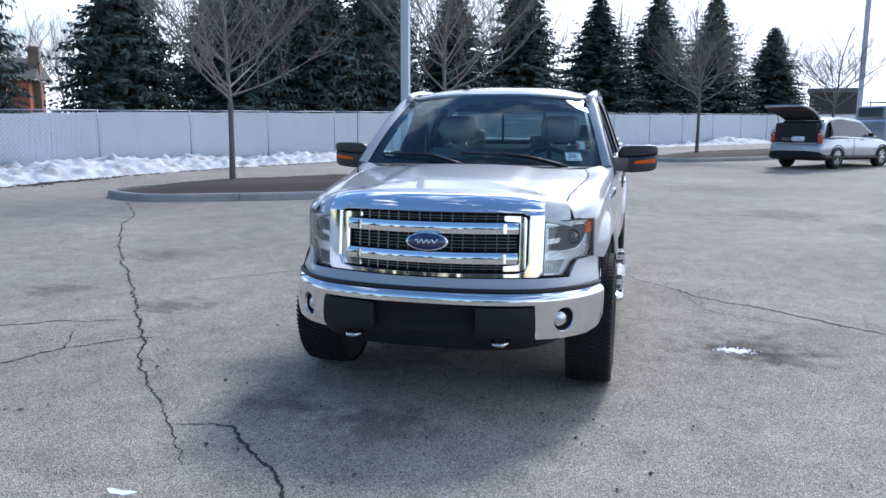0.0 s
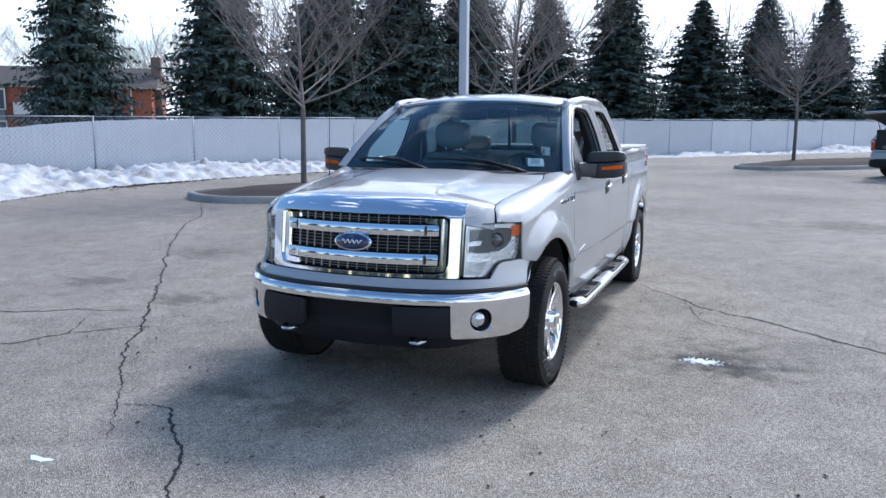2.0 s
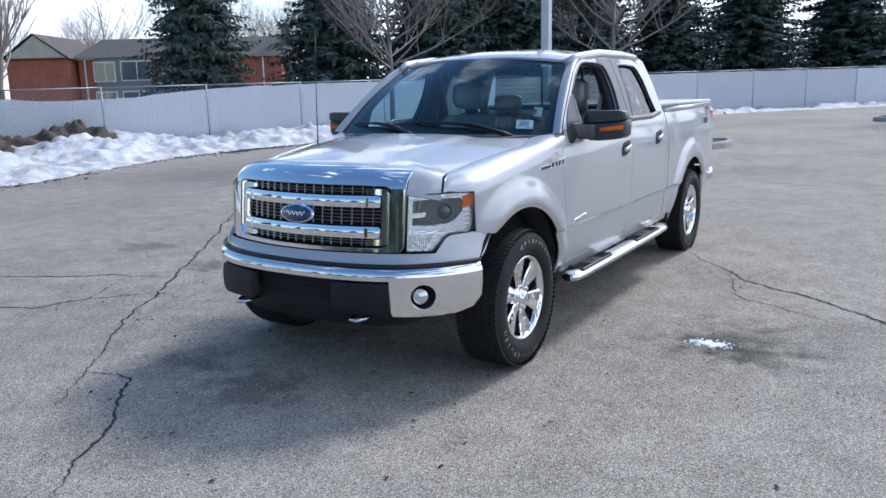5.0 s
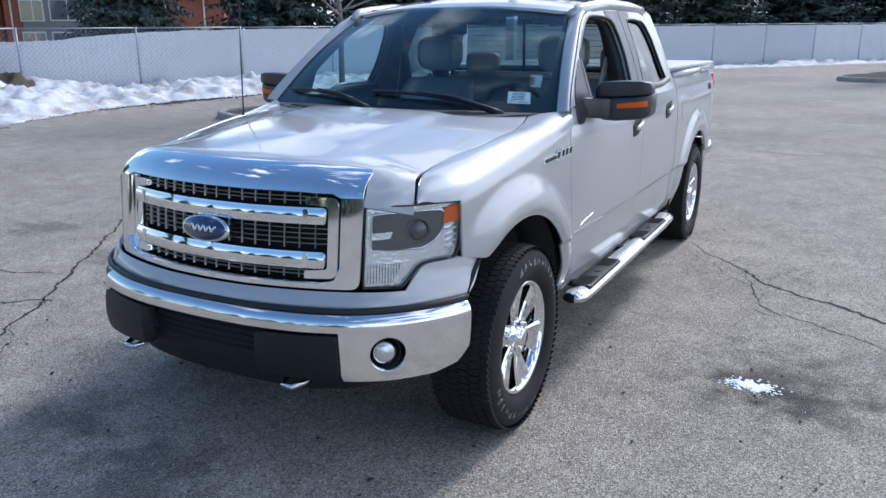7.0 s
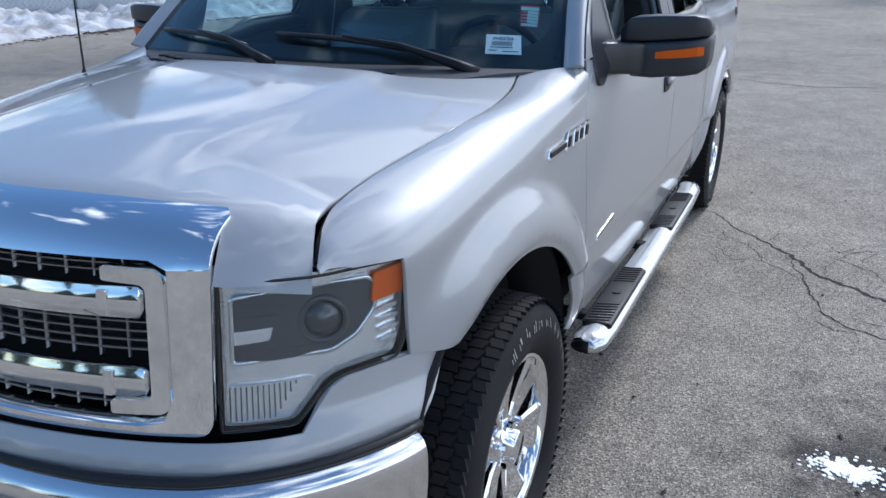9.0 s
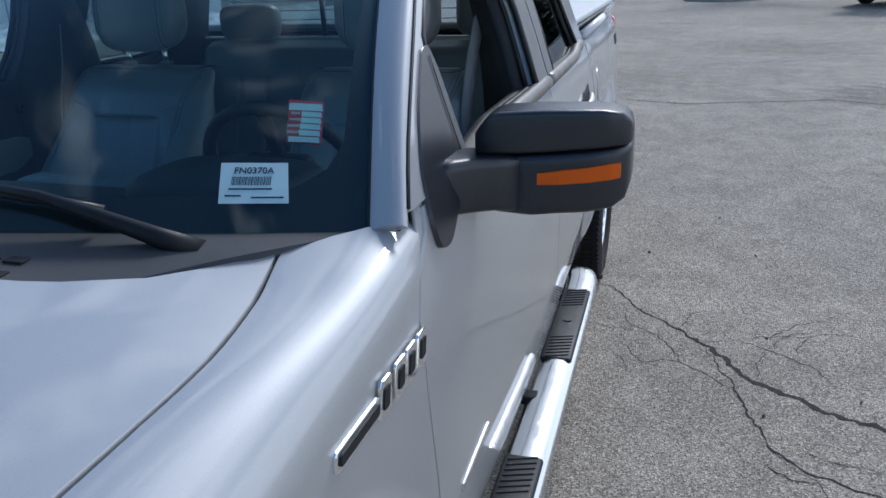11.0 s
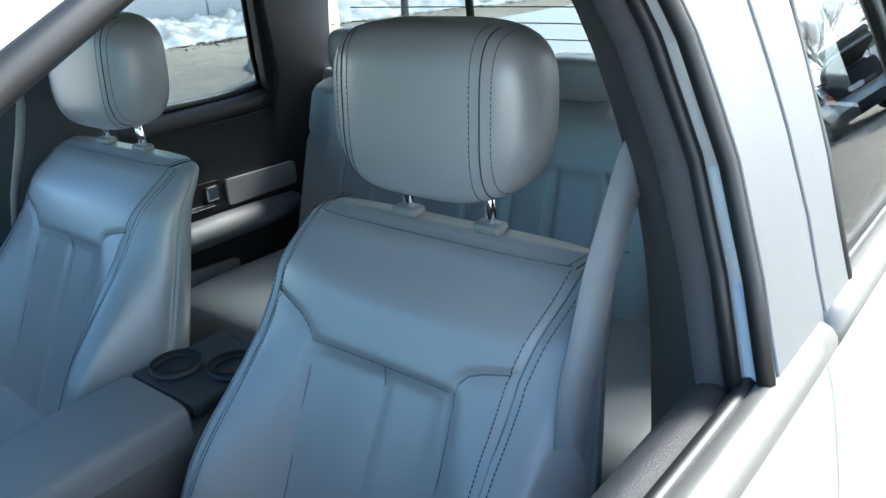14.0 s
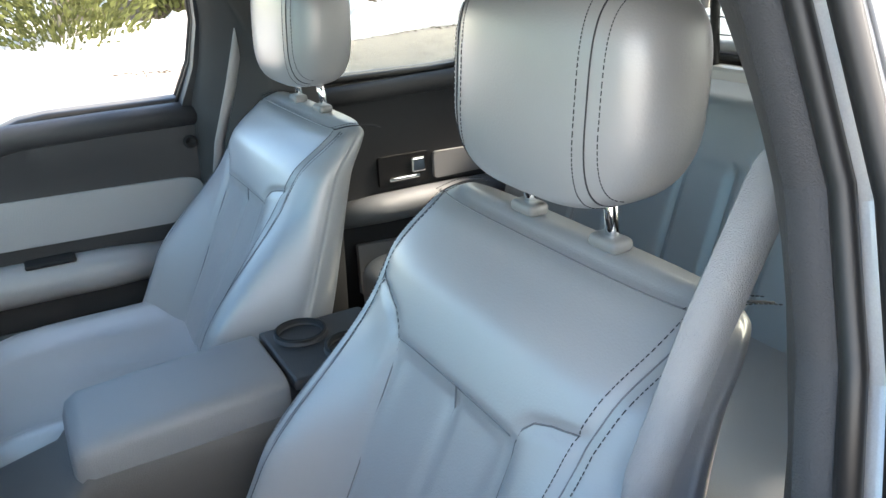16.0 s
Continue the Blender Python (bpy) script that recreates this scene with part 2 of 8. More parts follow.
def curve1(xs, ys):
    """A smooth monotone-ish curve through points, as a function."""
    xs, ys = np.array(xs, float), np.array(ys, float)
    d = np.diff(ys) / np.diff(xs)
    m = np.concatenate([[d[0]], [0 if a * b <= 0 else 2 * a * b / (a + b) for a, b in zip(d[:-1], d[1:])], [d[-1]]])

    def f(x):
        x = min(max(x, xs[0]), xs[-1])
        i = min(max(int(np.searchsorted(xs, x)) - 1, 0), len(xs) - 2)
        h = xs[i + 1] - xs[i]
        t = (x - xs[i]) / h
        return (ys[i] * (1 + 2 * t) * (1 - t) ** 2 + h * m[i] * t * (1 - t) ** 2 + ys[i + 1] * t * t * (3 - 2 * t) + h * m[i + 1] * t * t * (t - 1))
    return f


def rounded(poly, r, n=4):
    """A polygon with its corners rounded by r (one number, or one for each corner)."""
    out, k = [], len(poly)
    rs = r if isinstance(r, (list, tuple)) else [r] * k
    for i, p in enumerate(poly):
        a, b, p = Vector(poly[i - 1]), Vector(poly[(i + 1) % k]), Vector(p)
        q = min(rs[i], 0.48 * (a - p).length, 0.48 * (b - p).length)
        if q < 1e-4:
            out.append(tuple(p))
            continue
        s, e = p + (a - p).normalized() * q, p + (b - p).normalized() * q
        for j in range(n + 1):
            t = j / n
            out.append(tuple(s * (1 - t) ** 2 + p * 2 * t * (1 - t) + e * t * t))
    return out


def sheet(name, outline, fn, step, thick, material, parent, label="", flip=False, edge=0.004):
    """A curved panel: the outline's plane (u, v) is cut into a grid and laid on the surface fn(u, v) -> (x, y, z), with a back and a rim."""
    du, dv = step if isinstance(step, tuple) else (step, step)
    bm = bmesh.new()
    bm.faces.new([bm.verts.new((u, v, 0)) for u, v in outline])
    us, vs = [p[0] for p in outline], [p[1] for p in outline]
    for lo, hi, d, no in ((min(us), max(us), du, (1, 0, 0)), (min(vs), max(vs), dv, (0, 1, 0))):
        k = max(1, round((hi - lo) / d))
        for i in range(1, k):
            c = lo + (hi - lo) * i / k
            bmesh.ops.bisect_plane(bm, geom=bm.verts[:] + bm.edges[:] + bm.faces[:], dist=1e-5, plane_co=tuple(c * q for q in no), plane_no=no)
    bmesh.ops.remove_doubles(bm, verts=bm.verts, dist=1e-5)
    bm.normal_update()
    bm.verts.index_update()
    uv = [(v.co.x, v.co.y) for v in bm.verts]
    tri = []
    for f in bm.faces:
        tri.append([v.index for v in f.verts] if f.normal.z > 0 else [v.index for v in reversed(f.verts)])
    rim = [(e.verts[0].index, e.verts[1].index, e.link_faces[0]) for e in bm.edges if len(e.link_faces) == 1]
    order = []
    for a, b, f in rim:
        idx = [v.index for v in f.verts]
        if f.normal.z < 0:
            idx.reverse()
        i = idx.index(a)
        order.append((a, b) if idx[(i + 1) % len(idx)] == b else (b, a))
    bm.free()
    e = 1e-3
    P, N = [], []
    for u, v in uv:
        p = Vector(fn(u, v))
        n = (Vector(fn(u + e, v)) - Vector(fn(u - e, v))).cross(Vector(fn(u, v + e)) - Vector(fn(u, v - e)))
        n.normalize()
        P.append(p)
        N.append(-n if flip else n)
    k = len(P)
    verts = P + [p - n * thick for p, n in zip(P, N)]
    norms = N + [-n for n in N]
    faces = [f[::-1] if flip else f for f in tri] + [[i + k for i in (f if flip else f[::-1])] for f in tri]
    for a, b in order:
        pa, pb = P[a], P[b]
        na = (pb - pa).cross(N[a])
        if flip:
            na = -na
        na.normalize()
        i = len(verts)
        verts += [pa, pb, pb - N[b] * thick, pa - N[a] * thick]
        norms += [(N[a] + na).normalized(), (N[b] + na).normalized(), na, na]
        faces.append([i + 3, i + 2, i + 1, i] if not flip else [i, i + 1, i + 2, i + 3])
    return mesh_ob(name, verts, faces, material, parent, label, normals=norms)


def tube(pts, radii, n=10, closed=False, cap=True, flat=1.0):
    """Verts and faces of a round bar along points. flat: its height over its width."""
    pts = [Vector(p) for p in pts]
    rs = radii if isinstance(radii, (list, tuple)) else [radii] * len(pts)
    verts, faces, up = [], [], None
    for i, p in enumerate(pts):
        a, b = pts[max(0, i - 1)], pts[min(len(pts) - 1, i + 1)]
        d = (b - a).normalized()
        if up is None:
            up = Vector((0, 0, 1)) if abs(d.z) < 0.9 else Vector((0, 1, 0))
        s = d.cross(up).normalized()
        up = s.cross(d).normalized()
        for j in range(n):
            c = 2 * math.pi * j / n
            verts.append(p + s * math.cos(c) * rs[i] + up * math.sin(c) * rs[i] * flat)
    for i in range(len(pts) - 1):
        for j in range(n):
            q = (j + 1) % n
            faces.append((i * n + j, i * n + q, (i + 1) * n + q, (i + 1) * n + j))
    if cap:
        faces += [tuple(range(n))[::-1], tuple(range((len(pts) - 1) * n, len(pts) * n))]
    return verts, faces


def join(*pieces):
    """One list of verts and faces out of several."""
    V, F = [], []
    for v, f in pieces:
        k = len(V)
        V += list(v)
        F += [tuple(i + k for i in q) for q in f]
    return V, F


def loft(rings, cap=True):
    n, V, F = len(rings[0]), [], []
    for r in rings:
        V += [Vector(p) for p in r]
    for i in range(len(rings) - 1):
        for j in range(n):
            q = (j + 1) % n
            F.append((i * n + j, i * n + q, (i + 1) * n + q, (i + 1) * n + j))
    if cap:
        F += [tuple(range(n))[::-1], tuple(range((len(rings) - 1) * n, len(rings) * n))]
    return V, F


def lathe(profile, n=48, axis="x"):
    """A turned shape: profile of (along, radius)."""
    rings = []
    for a, r in profile:
        ring = []
        for j in range(n):
            c = 2 * math.pi * j / n
            ring.append((a, r * math.cos(c), r * math.sin(c)) if axis == "x" else (r * math.cos(c), r * math.sin(c), a))
        rings.append(ring)
    return loft(rings, cap=False)


def ring_section(cx, cy, z, hx, hy, power=4.0, n=28):
    """A superellipse in the x-y plane."""
    out = []
    for j in range(n):
        c = 2 * math.pi * j / n
        co, si = math.cos(c), math.sin(c)
        out.append((cx + hx * math.copysign(abs(co) ** (2 / power), co), cy + hy * math.copysign(abs(si) ** (2 / power), si), z))
    return out


def extrude_poly(poly, lo, hi, bevel=0.0, axis="z"):
    """A flat polygon as a slab from lo to hi, as a bmesh."""
    bm = bmesh.new()
    f = bm.faces.new([bm.verts.new((x, y, lo)) for x, y in poly])
    r = bmesh.ops.extrude_face_region(bm, geom=[f])
    bmesh.ops.translate(bm, verts=[v for v in r["geom"] if isinstance(v, bmesh.types.BMVert)], vec=(0, 0, hi - lo))
    bmesh.ops.recalc_face_normals(bm, faces=bm.faces[:])
    if bevel:
        top = [e for e in bm.edges if all(abs(v.co.z - hi) < 1e-6 for v in e.verts)]
        bmesh.ops.bevel(bm, geom=top, offset=bevel, segments=2, profile=0.5, affect="EDGES")
    if axis == "y":
        bmesh.ops.transform(bm, matrix=Matrix.Rotation(radians(90), 4, "X"), verts=bm.verts)
    if axis == "x":
        bmesh.ops.transform(bm, matrix=Matrix(((0, 0, 1, 0), (1, 0, 0, 0), (0, 1, 0, 0), (0, 0, 0, 1))), verts=bm.verts)
    return bm


def lettering(name, text, size, material, parent, m, thick=0.0005):
    cu = bpy.data.curves.new(name, "FONT")
    cu.body, cu.size, cu.extrude, cu.align_x, cu.align_y = text, size, thick, "CENTER", "CENTER"
    tmp = bpy.data.objects.new(name + "_text", cu)
    scene.collection.objects.link(tmp)
    me = bpy.data.meshes.new_from_object(tmp.evaluated_get(bpy.context.evaluated_depsgraph_get()))
    bpy.data.objects.remove(tmp)
    me.transform(m)
    me.materials.clear()
    me.materials.append(material)
    ob = new(name, me)
    ob.parent = parent
    return ob

# ---- ground ----


def ground_z(x, y):
    """The lot rises gently away from the truck."""
    t = max(0.0, y - 2.0)
    t = t * t / (t + 1.5) if t < 60 else 58.5
    return 0.0145 * min(t, 70.0)


def asphalt_material():
    m = bpy.data.materials.new("old_asphalt")
    m.use_nodes = True
    t, b = m.node_tree, m.node_tree.nodes["Principled BSDF"]
    ln = t.links.new
    co = t.nodes.new("ShaderNodeTexCoord")

    def tex(kind, scale, **kw):
        n = t.nodes.new(kind)
        n.inputs["Scale"].default_value = scale
        for k, v in kw.items():
            n.inputs[k].default_value = v
        ln(co.outputs["Object"], n.inputs["Vector"])
        return n

    def rng(sock, a, b2, lo, hi):
        r = t.nodes.new("ShaderNodeMapRange")
        for k, v in (("From Min", a), ("From Max", b2), ("To Min", lo), ("To Max", hi)):
            r.inputs[k].default_value = v
        ln(sock, r.inputs["Value"])
        return r.outputs["Result"]

    def math_(op, a, b2):
        q = t.nodes.new("ShaderNodeMath")
        q.operation = op
        for i, s in enumerate((a, b2)):
            if isinstance(s, (int, float)):
                q.inputs[i].default_value = s
            else:
                ln(s, q.inputs[i])
        return q.outputs["Value"]

    stones = tex("ShaderNodeTexVoronoi", 150.0)
    bw = t.nodes.new("ShaderNodeRGBToBW")
    ln(stones.outputs["Color"], bw.inputs["Color"])
    spark = rng(bw.outputs["Val"], 0.66, 0.80, 0.0, 1.0)
    fine = tex("ShaderNodeTexNoise", 210.0, Detail=3.0)
    mid = tex("ShaderNodeTexNoise", 3.4, Detail=9.0, Roughness=0.72)
    big = tex("ShaderNodeTexNoise", 0.33, Detail=5.0)
    value = rng(big.outputs["Fac"], 0.32, 0.68, 0.265, 0.365)
    value = math_("MULTIPLY", value, rng(mid.outputs["Fac"], 0.34, 0.70, 1.18, 0.70))
    value = math_("MULTIPLY", value, rng(fine.outputs["Fac"], 0.38, 0.62, 0.58, 1.28))
    value = math_("ADD", value, math_("MULTIPLY", spark, 0.20))
    value = math_("MULTIPLY", value, rng(bw.outputs["Val"], 0.22, 0.40, 0.48, 1.0))
    # oil and damp stains with ragged edges
    ragged = tex("ShaderNodeTexNoise", 7.0, Detail=6.0)
    for x, y, r, depth in ((-2.8, 1.04, 0.34, 0.55), (-4.25, 1.38, 0.40, 0.6), (-4.4, 3.4, 0.5, 0.68), (-0.9, -0.95, 0.30, 0.55), (3.6, 9.5, 0.9, 0.6),
                           (1.95, 0.95, 0.55, 0.52), (-0.2, -1.1, 0.35, 0.6), (4.8, 7.9, 0.8, 0.72), (-0.45, 0.2, 0.5, 0.6), (2.5, 1.5, 0.4, 0.8), (0.6, 10.5, 1.3, 0.8), (3.0, 14, 1.6, 0.78), (1.5, 2.6, 0.5, 0.85), (1.86, 0.87, 0.25, 0.40), (2.12, 0.84, 0.22, 0.6)):
        d = t.nodes.new("ShaderNodeVectorMath")
        d.operation = "DISTANCE"
        ln(co.outputs["Object"], d.inputs[0])
        d.inputs[1].default_value = (x, y, ground_z(x, y))
        q = math_("SUBTRACT", d.outputs["Value"], rng(ragged.outputs["Fac"], 0.25, 0.75, -0.35 * r, 0.75 * r))
        value = math_("MULTIPLY", value, rng(q, 0.12 * r, 0.85 * r, depth, 1.0))
    col = t.nodes.new("ShaderNodeCombineColor")
    for ch, k in (("Red", 1.06), ("Green", 0.94), ("Blue", 0.775)):
        ln(math_("MULTIPLY", value, k), col.inputs[ch])
    ln(col.outputs["Color"], b.inputs["Base Color"])
    b.inputs["Roughness"].default_value = 0.85
    bp = t.nodes.new("ShaderNodeBump")
    bp.inputs["Strength"].default_value, bp.inputs["Distance"].default_value = 0.85, 0.004
    ln(math_("ADD", stones.outputs["Distance"], fine.outputs["Fac"]), bp.inputs["Height"])
    ln(bp.outputs["Normal"], b.inputs["Normal"])
    return m


ASPHALT = asphalt_material()
EARTH = mat("dormant_grass", (0.13, 0.105, 0.06), 0.95, grain=0.5, grain_scale=9, wear=0.8, wear_scale=0.4, wear_color=(0.08, 0.075, 0.04), bump=0.6, bump_scale=12)
SNOW = mat("old_snow", (0.62, 0.63, 0.65), 0.75, wear=0.95, wear_scale=2.2, wear_color=(0.30, 0.27, 0.24), grain=0.25, grain_scale=28, bump=0.9, bump_scale=22)
MULCH = mat("bark_mulch", (0.050, 0.034, 0.026), 0.95, grain=0.6, grain_scale=55, bump=1.0, bump_scale=60)
KERB = mat("kerb_concrete", (0.34, 0.33, 0.31), 0.85, wear=0.6, wear_scale=2.5, wear_color=(0.2, 0.19, 0.18), grain=0.25, grain_scale=90, bump=0.5, bump_scale=120)
CRACK = mat("crack_shadow", (0.022, 0.021, 0.02), 0.95, grain=0.4, grain_scale=60)
SLAT = mat("white_fence_slat", (0.70, 0.73, 0.77), 0.55, wear=0.3, wear_scale=1.2, wear_color=(0.58, 0.61, 0.65), island=0.015)
GALV = mat("galvanised_steel", (0.34, 0.37, 0.41), 0.5, 0.5, wear=0.4, wear_scale=6, wear_color=(0.25, 0.28, 0.32))
POLE = mat("painted_pole", (0.52, 0.55, 0.60), 0.5, 0.2, wear=0.3, wear_scale=4, wear_color=(0.44, 0.47, 0.52))
NEEDLE = mat("spruce_needles", (0.095, 0.130, 0.116), 0.75, island=0.45, spec=0.25)
NEEDLE_SUN = mat("arborvitae_foliage", (0.09, 0.10, 0.03), 0.75, island=0.4, spec=0.25)
BARK = mat("grey_bark", (0.17, 0.15, 0.14), 0.9, wear=0.6, wear_scale=8, wear_color=(0.11, 0.09, 0.08), bump=0.7, bump_scale=60)
TWIG = mat("pale_twigs", (0.24, 0.215, 0.20), 0.85, wear=0.4, wear_scale=5, wear_color=(0.18, 0.15, 0.13))
# paler than the near twigs: the haze of distance is in the colour
HAZY_TWIG = mat("far_hazy_twigs", (0.36, 0.32, 0.29), 0.85)
BRICK = mat("red_brick", (0.34, 0.115, 0.068), 0.85, grain=0.3, grain_scale=6, wear=0.5, wear_scale=0.7, wear_color=(0.22, 0.07, 0.045))
CHIMNEY = mat("weathered_brick", (0.17, 0.12, 0.10), 0.9, grain=0.3, grain_scale=6)
SIDING = mat("grey_siding", (0.22, 0.22, 0.21), 0.7, wear=0.3, wear_scale=1)
SHINGLE = mat("roof_shingles", (0.10, 0.088, 0.078), 0.9, grain=0.4, grain_scale=5)
CREAM = mat("cream_gable", (0.50, 0.47, 0.38), 0.8, wear=0.3, wear_scale=1)
WINDOW_DARK = mat("house_window_glass", (0.10, 0.12, 0.14), 0.08, coat=1.0)
WHITE_TRIM = mat("white_trim", (0.72, 0.72, 0.70), 0.6, wear=0.2)
DIRT = mat("dug_soil", (0.075, 0.058, 0.042), 0.95, grain=0.4, grain_scale=8, bump=1.0, bump_scale=14)

FENCE0, FENCE_U, FENCE_N = Vector((-15.2, 16.1)), Vector((0.494, 0.869)), Vector((-0.869, 0.494))
SPAN, BEND = 3.1, 6
FENCE_V = Vector((math.cos(radians(51)), math.sin(radians(51))))


def fence_at(k):
    """The plan position of fence post k (may be fractional)."""
    if k <= BEND:
        return FENCE0 + FENCE_U * (k * SPAN)
    return FENCE0 + FENCE_U * (BEND * SPAN) + FENCE_V * ((k - BEND) * SPAN)


def fence_normal(k):
    d = FENCE_U if k <= BEND else FENCE_V
    return Vector((d.y, -d.x))          # towards the lot


def flat_fn(dz):
    return lambda u, v: (u, v, ground_z(u, v) + dz)


# one sheet of ground to the horizon
gx = [-1500, -400, -120, -60, -40, -30, -20, -10, 0, 10, 20, 30, 45, 70, 120, 400, 1500]
gy = [-1500, -400, -120, -50, -20, -8, 0, 2, 3, 4, 6, 8, 11, 15, 20, 26, 33, 41, 50, 60, 72, 90, 140, 400, 1500]
gv = [(x, y, ground_z(x, y) - 0.06) for y in gy for x in gx]
gf = [(j * len(gx) + i, j * len(gx) + i + 1, (j + 1) * len(gx) + i + 1, (j + 1) * len(gx) + i) for j in range(len(gy) - 1) for i in range(len(gx) - 1)]
tagged(mesh_ob("ground", gv, gf, EARTH), "dormant brown grass ground beyond the parking lot", "ground", kind="structure")

# the parking lot, cut along the fence
lot_edge = []
for k in (-16, -9, -3, 0, 3, 6, 10, 15, 22):
    p = fence_at(k) + fence_normal(k) * 0.35
    lot_edge.append((p.x, p.y))
lot_poly = lot_edge + [(60, 66), (60, -40), (-40, -40)]
sheet("pavement", lot_poly, flat_fn(0.0), (4.0, 2.0), 0.05, ASPHALT, None)
tagged(bpy.data.objects["pavement"], "worn grey asphalt parking lot with cracks and stains", "parking lot", kind="structure")


def crack(pts, width, seed):
    """A ragged open crack in the asphalt, as a dark ribbon with uneven edges."""
    rnd = random.Random(seed)
    line = []
    for a, b in zip(pts[:-1], pts[1:]):
        a, b = Vector(a), Vector(b)
        n = max(3, int((b - a).length / 0.022))
        line += [a.lerp(b, i / n) for i in range(n)]
    line.append(Vector(pts[-1]))
    V, F = [], []
    wob = 0.0
    for i, p in enumerate(line):
        d = (line[min(i + 1, len(line) - 1)] - line[max(i - 1, 0)]).normalized()
        s = Vector((-d.y, d.x))
        wob = wob * 0.86 + rnd.uniform(-0.012, 0.012)
        end = min(1.0, 0.25 + 4 * min(i, len(line) - 1 - i) / len(line))
        thin = 0.55 + 0.60 * (0.5 + 0.5 * noise.noise((p.x * 3.1, p.y * 3.1, seed)))
        w = width * rnd.uniform(0.25, 1.2) * end * thin
        w2 = width * rnd.uniform(0.25, 1.2) * end * thin
        a, b = p + s * (wob + w / 2), p + s * (wob - w2 / 2)
        V += [(a.x, a.y, ground_z(a.x, a.y) + 0.003), (b.x, b.y, ground_z(b.x, b.y) + 0.003)]
        if i:
            F.append((2 * i - 2, 2 * i - 1, 2 * i + 1, 2 * i))
    ob = mesh_ob("pavement_crack", V, F, CRACK, smooth=False)
    return tagged(ob, "ragged dark crack in the grey asphalt", "crack", kind="structure")


for i, (w, pts) in enumerate((
        (0.030, [(-9.3, 9.0), (-8.3, 8.0), (-7.14, 6.55), (-6.7, 5.6), (-5.26, 3.61), (-3.98, 2.05), (-3.13, 0.96), (-2.4, 0.04), (-2.0, -0.55), (-1.67, -0.91), (-1.35, -1.28), (-1.16, -1.51), (-0.92, -1.78)]),
        (0.024, [(-1.24, -1.36), (-1.06, -1.31), (-0.92, -1.33), (-0.72, -1.53), (-0.53, -1.71), (-0.38, -1.88), (-0.24, -2.06), (-0.06, -2.3)]),
        (0.027, [(-3.75, 1.75), (-3.3, 2.03), (-2.99, 2.27), (-2.45, 2.88), (-1.6, 3.3), (-0.4, 3.5), (1.01, 3.51)]),
        (0.030, [(-6.5, -0.8), (-4.6, -0.3), (-3.73, 0.1), (-3.4, 0.32), (-2.84, 0.53)]),
        (0.026, [(-4.4, -1.3), (-2.98, -0.69), (-2.88, -0.5), (-2.8, -0.3), (-3.08, 0.1)]),
        (0.022, [(-2.8, -0.3), (-2.65, -0.1), (-2.47, 0.07), (-2.32, 0.14)]),
        (0.040, [(1.01, 3.5), (1.16, 3.32), (1.36, 3.06), (1.5, 2.93), (1.66, 2.68), (1.94, 2.44), (2.2, 2.33), (2.42, 2.14), (2.62, 1.9), (2.85, 1.69), (3.4, 1.35), (4.5, 1.0)]),
        (0.012, [(1.51, 2.92), (1.62, 2.56), (1.66, 2.35), (1.74, 2.15), (1.86, 2.04), (2.02, 1.95), (2.5, 1.6)]),
        (0.008, [(1.1, 3.3), (1.18, 3.05), (1.3, 2.98), (1.4, 2.75), (1.62, 2.56)]),
        (0.007, [(1.12, 2.9), (1.22, 2.7), (1.4, 2.75)]),
        (0.03, [(-0.5, 9.5), (1.4, 8.8), (3.0, 9.2), (5.2, 8.2), (8.0, 8.6)]),
        (0.03, [(0.5, 14.5), (3.6, 13.2), (7.5, 13.8), (12.0, 12.0)]),
        (0.04, [(-2, 19.5), (3, 18.0), (9, 18.6), (16, 16.0)]),
        (0.014, [(-12.4, 6.6), (-9.5, 6.0), (-7.2, 6.5)]),
)):
    crack(pts, w, 40 + i)


def crazing(cx, cy, rx, ry, count, seed):
    """Short fine cracks that branch from one another."""
    rnd = random.Random(seed)
    for k in range(count):
        a, r = rnd.uniform(0, 2 * math.pi), math.sqrt(rnd.random())
        p = Vector((cx + rx * r * math.cos(a), cy + ry * r * math.sin(a)))
        d = rnd.choice((-35, -35, 50, 120)) + rnd.uniform(-25, 25)
        pts = [tuple(p)]
        for q in range(rnd.randint(2, 4)):
            d += rnd.uniform(-40, 40)
            p = p + Vector((math.cos(radians(d)), math.sin(radians(d)))) * rnd.uniform(0.08, 0.22)
            pts.append(tuple(p))
        crack(pts, rnd.uniform(0.004, 0.007), seed * 100 + k)


crazing(1.75, 2.45, 0.65, 0.75, 14, 3)
crazing(3.0, 1.6, 0.7, 0.4, 8, 4)
crazing(-2.7, 0.2, 0.9, 0.9, 9, 5)


def painted_line(a, b, width):
    a, b = Vector(a), Vector(b)
    n = max(2, int((b - a).length / 0.6))
    d = (b - a).normalized()
    s = Vector((-d.y, d.x)) * (width / 2)
    V, F = [], []
    for i in range(n + 1):
        p = a.lerp(b, i / n)
        for q in (p + s, p - s):
            V.append((q.x, q.y, ground_z(q.x, q.y) + 0.004))
        if i:
            F.append((2 * i - 2, 2 * i - 1, 2 * i + 1, 2 * i))
    return tagged(mesh_ob("parking_line", V, F, FADED, smooth=False), "faded pale parking line on the asphalt", "line marking", kind="structure")


FADED = mat("faded_line_paint", (0.26, 0.26, 0.24), 0.85, wear=0.95, wear_scale=5, wear_color=(0.15, 0.148, 0.146), grain=0.3, grain_scale=120)
painted_line((-5.6, 7.6), (-2.4, 6.9), 0.10)
painted_line((1.2, 11.9), (3.8, 12.7), 0.10)
painted_line((-0.6, 16.3), (2.2, 17.6), 0.10)


# ---- islands, snow, fence ----


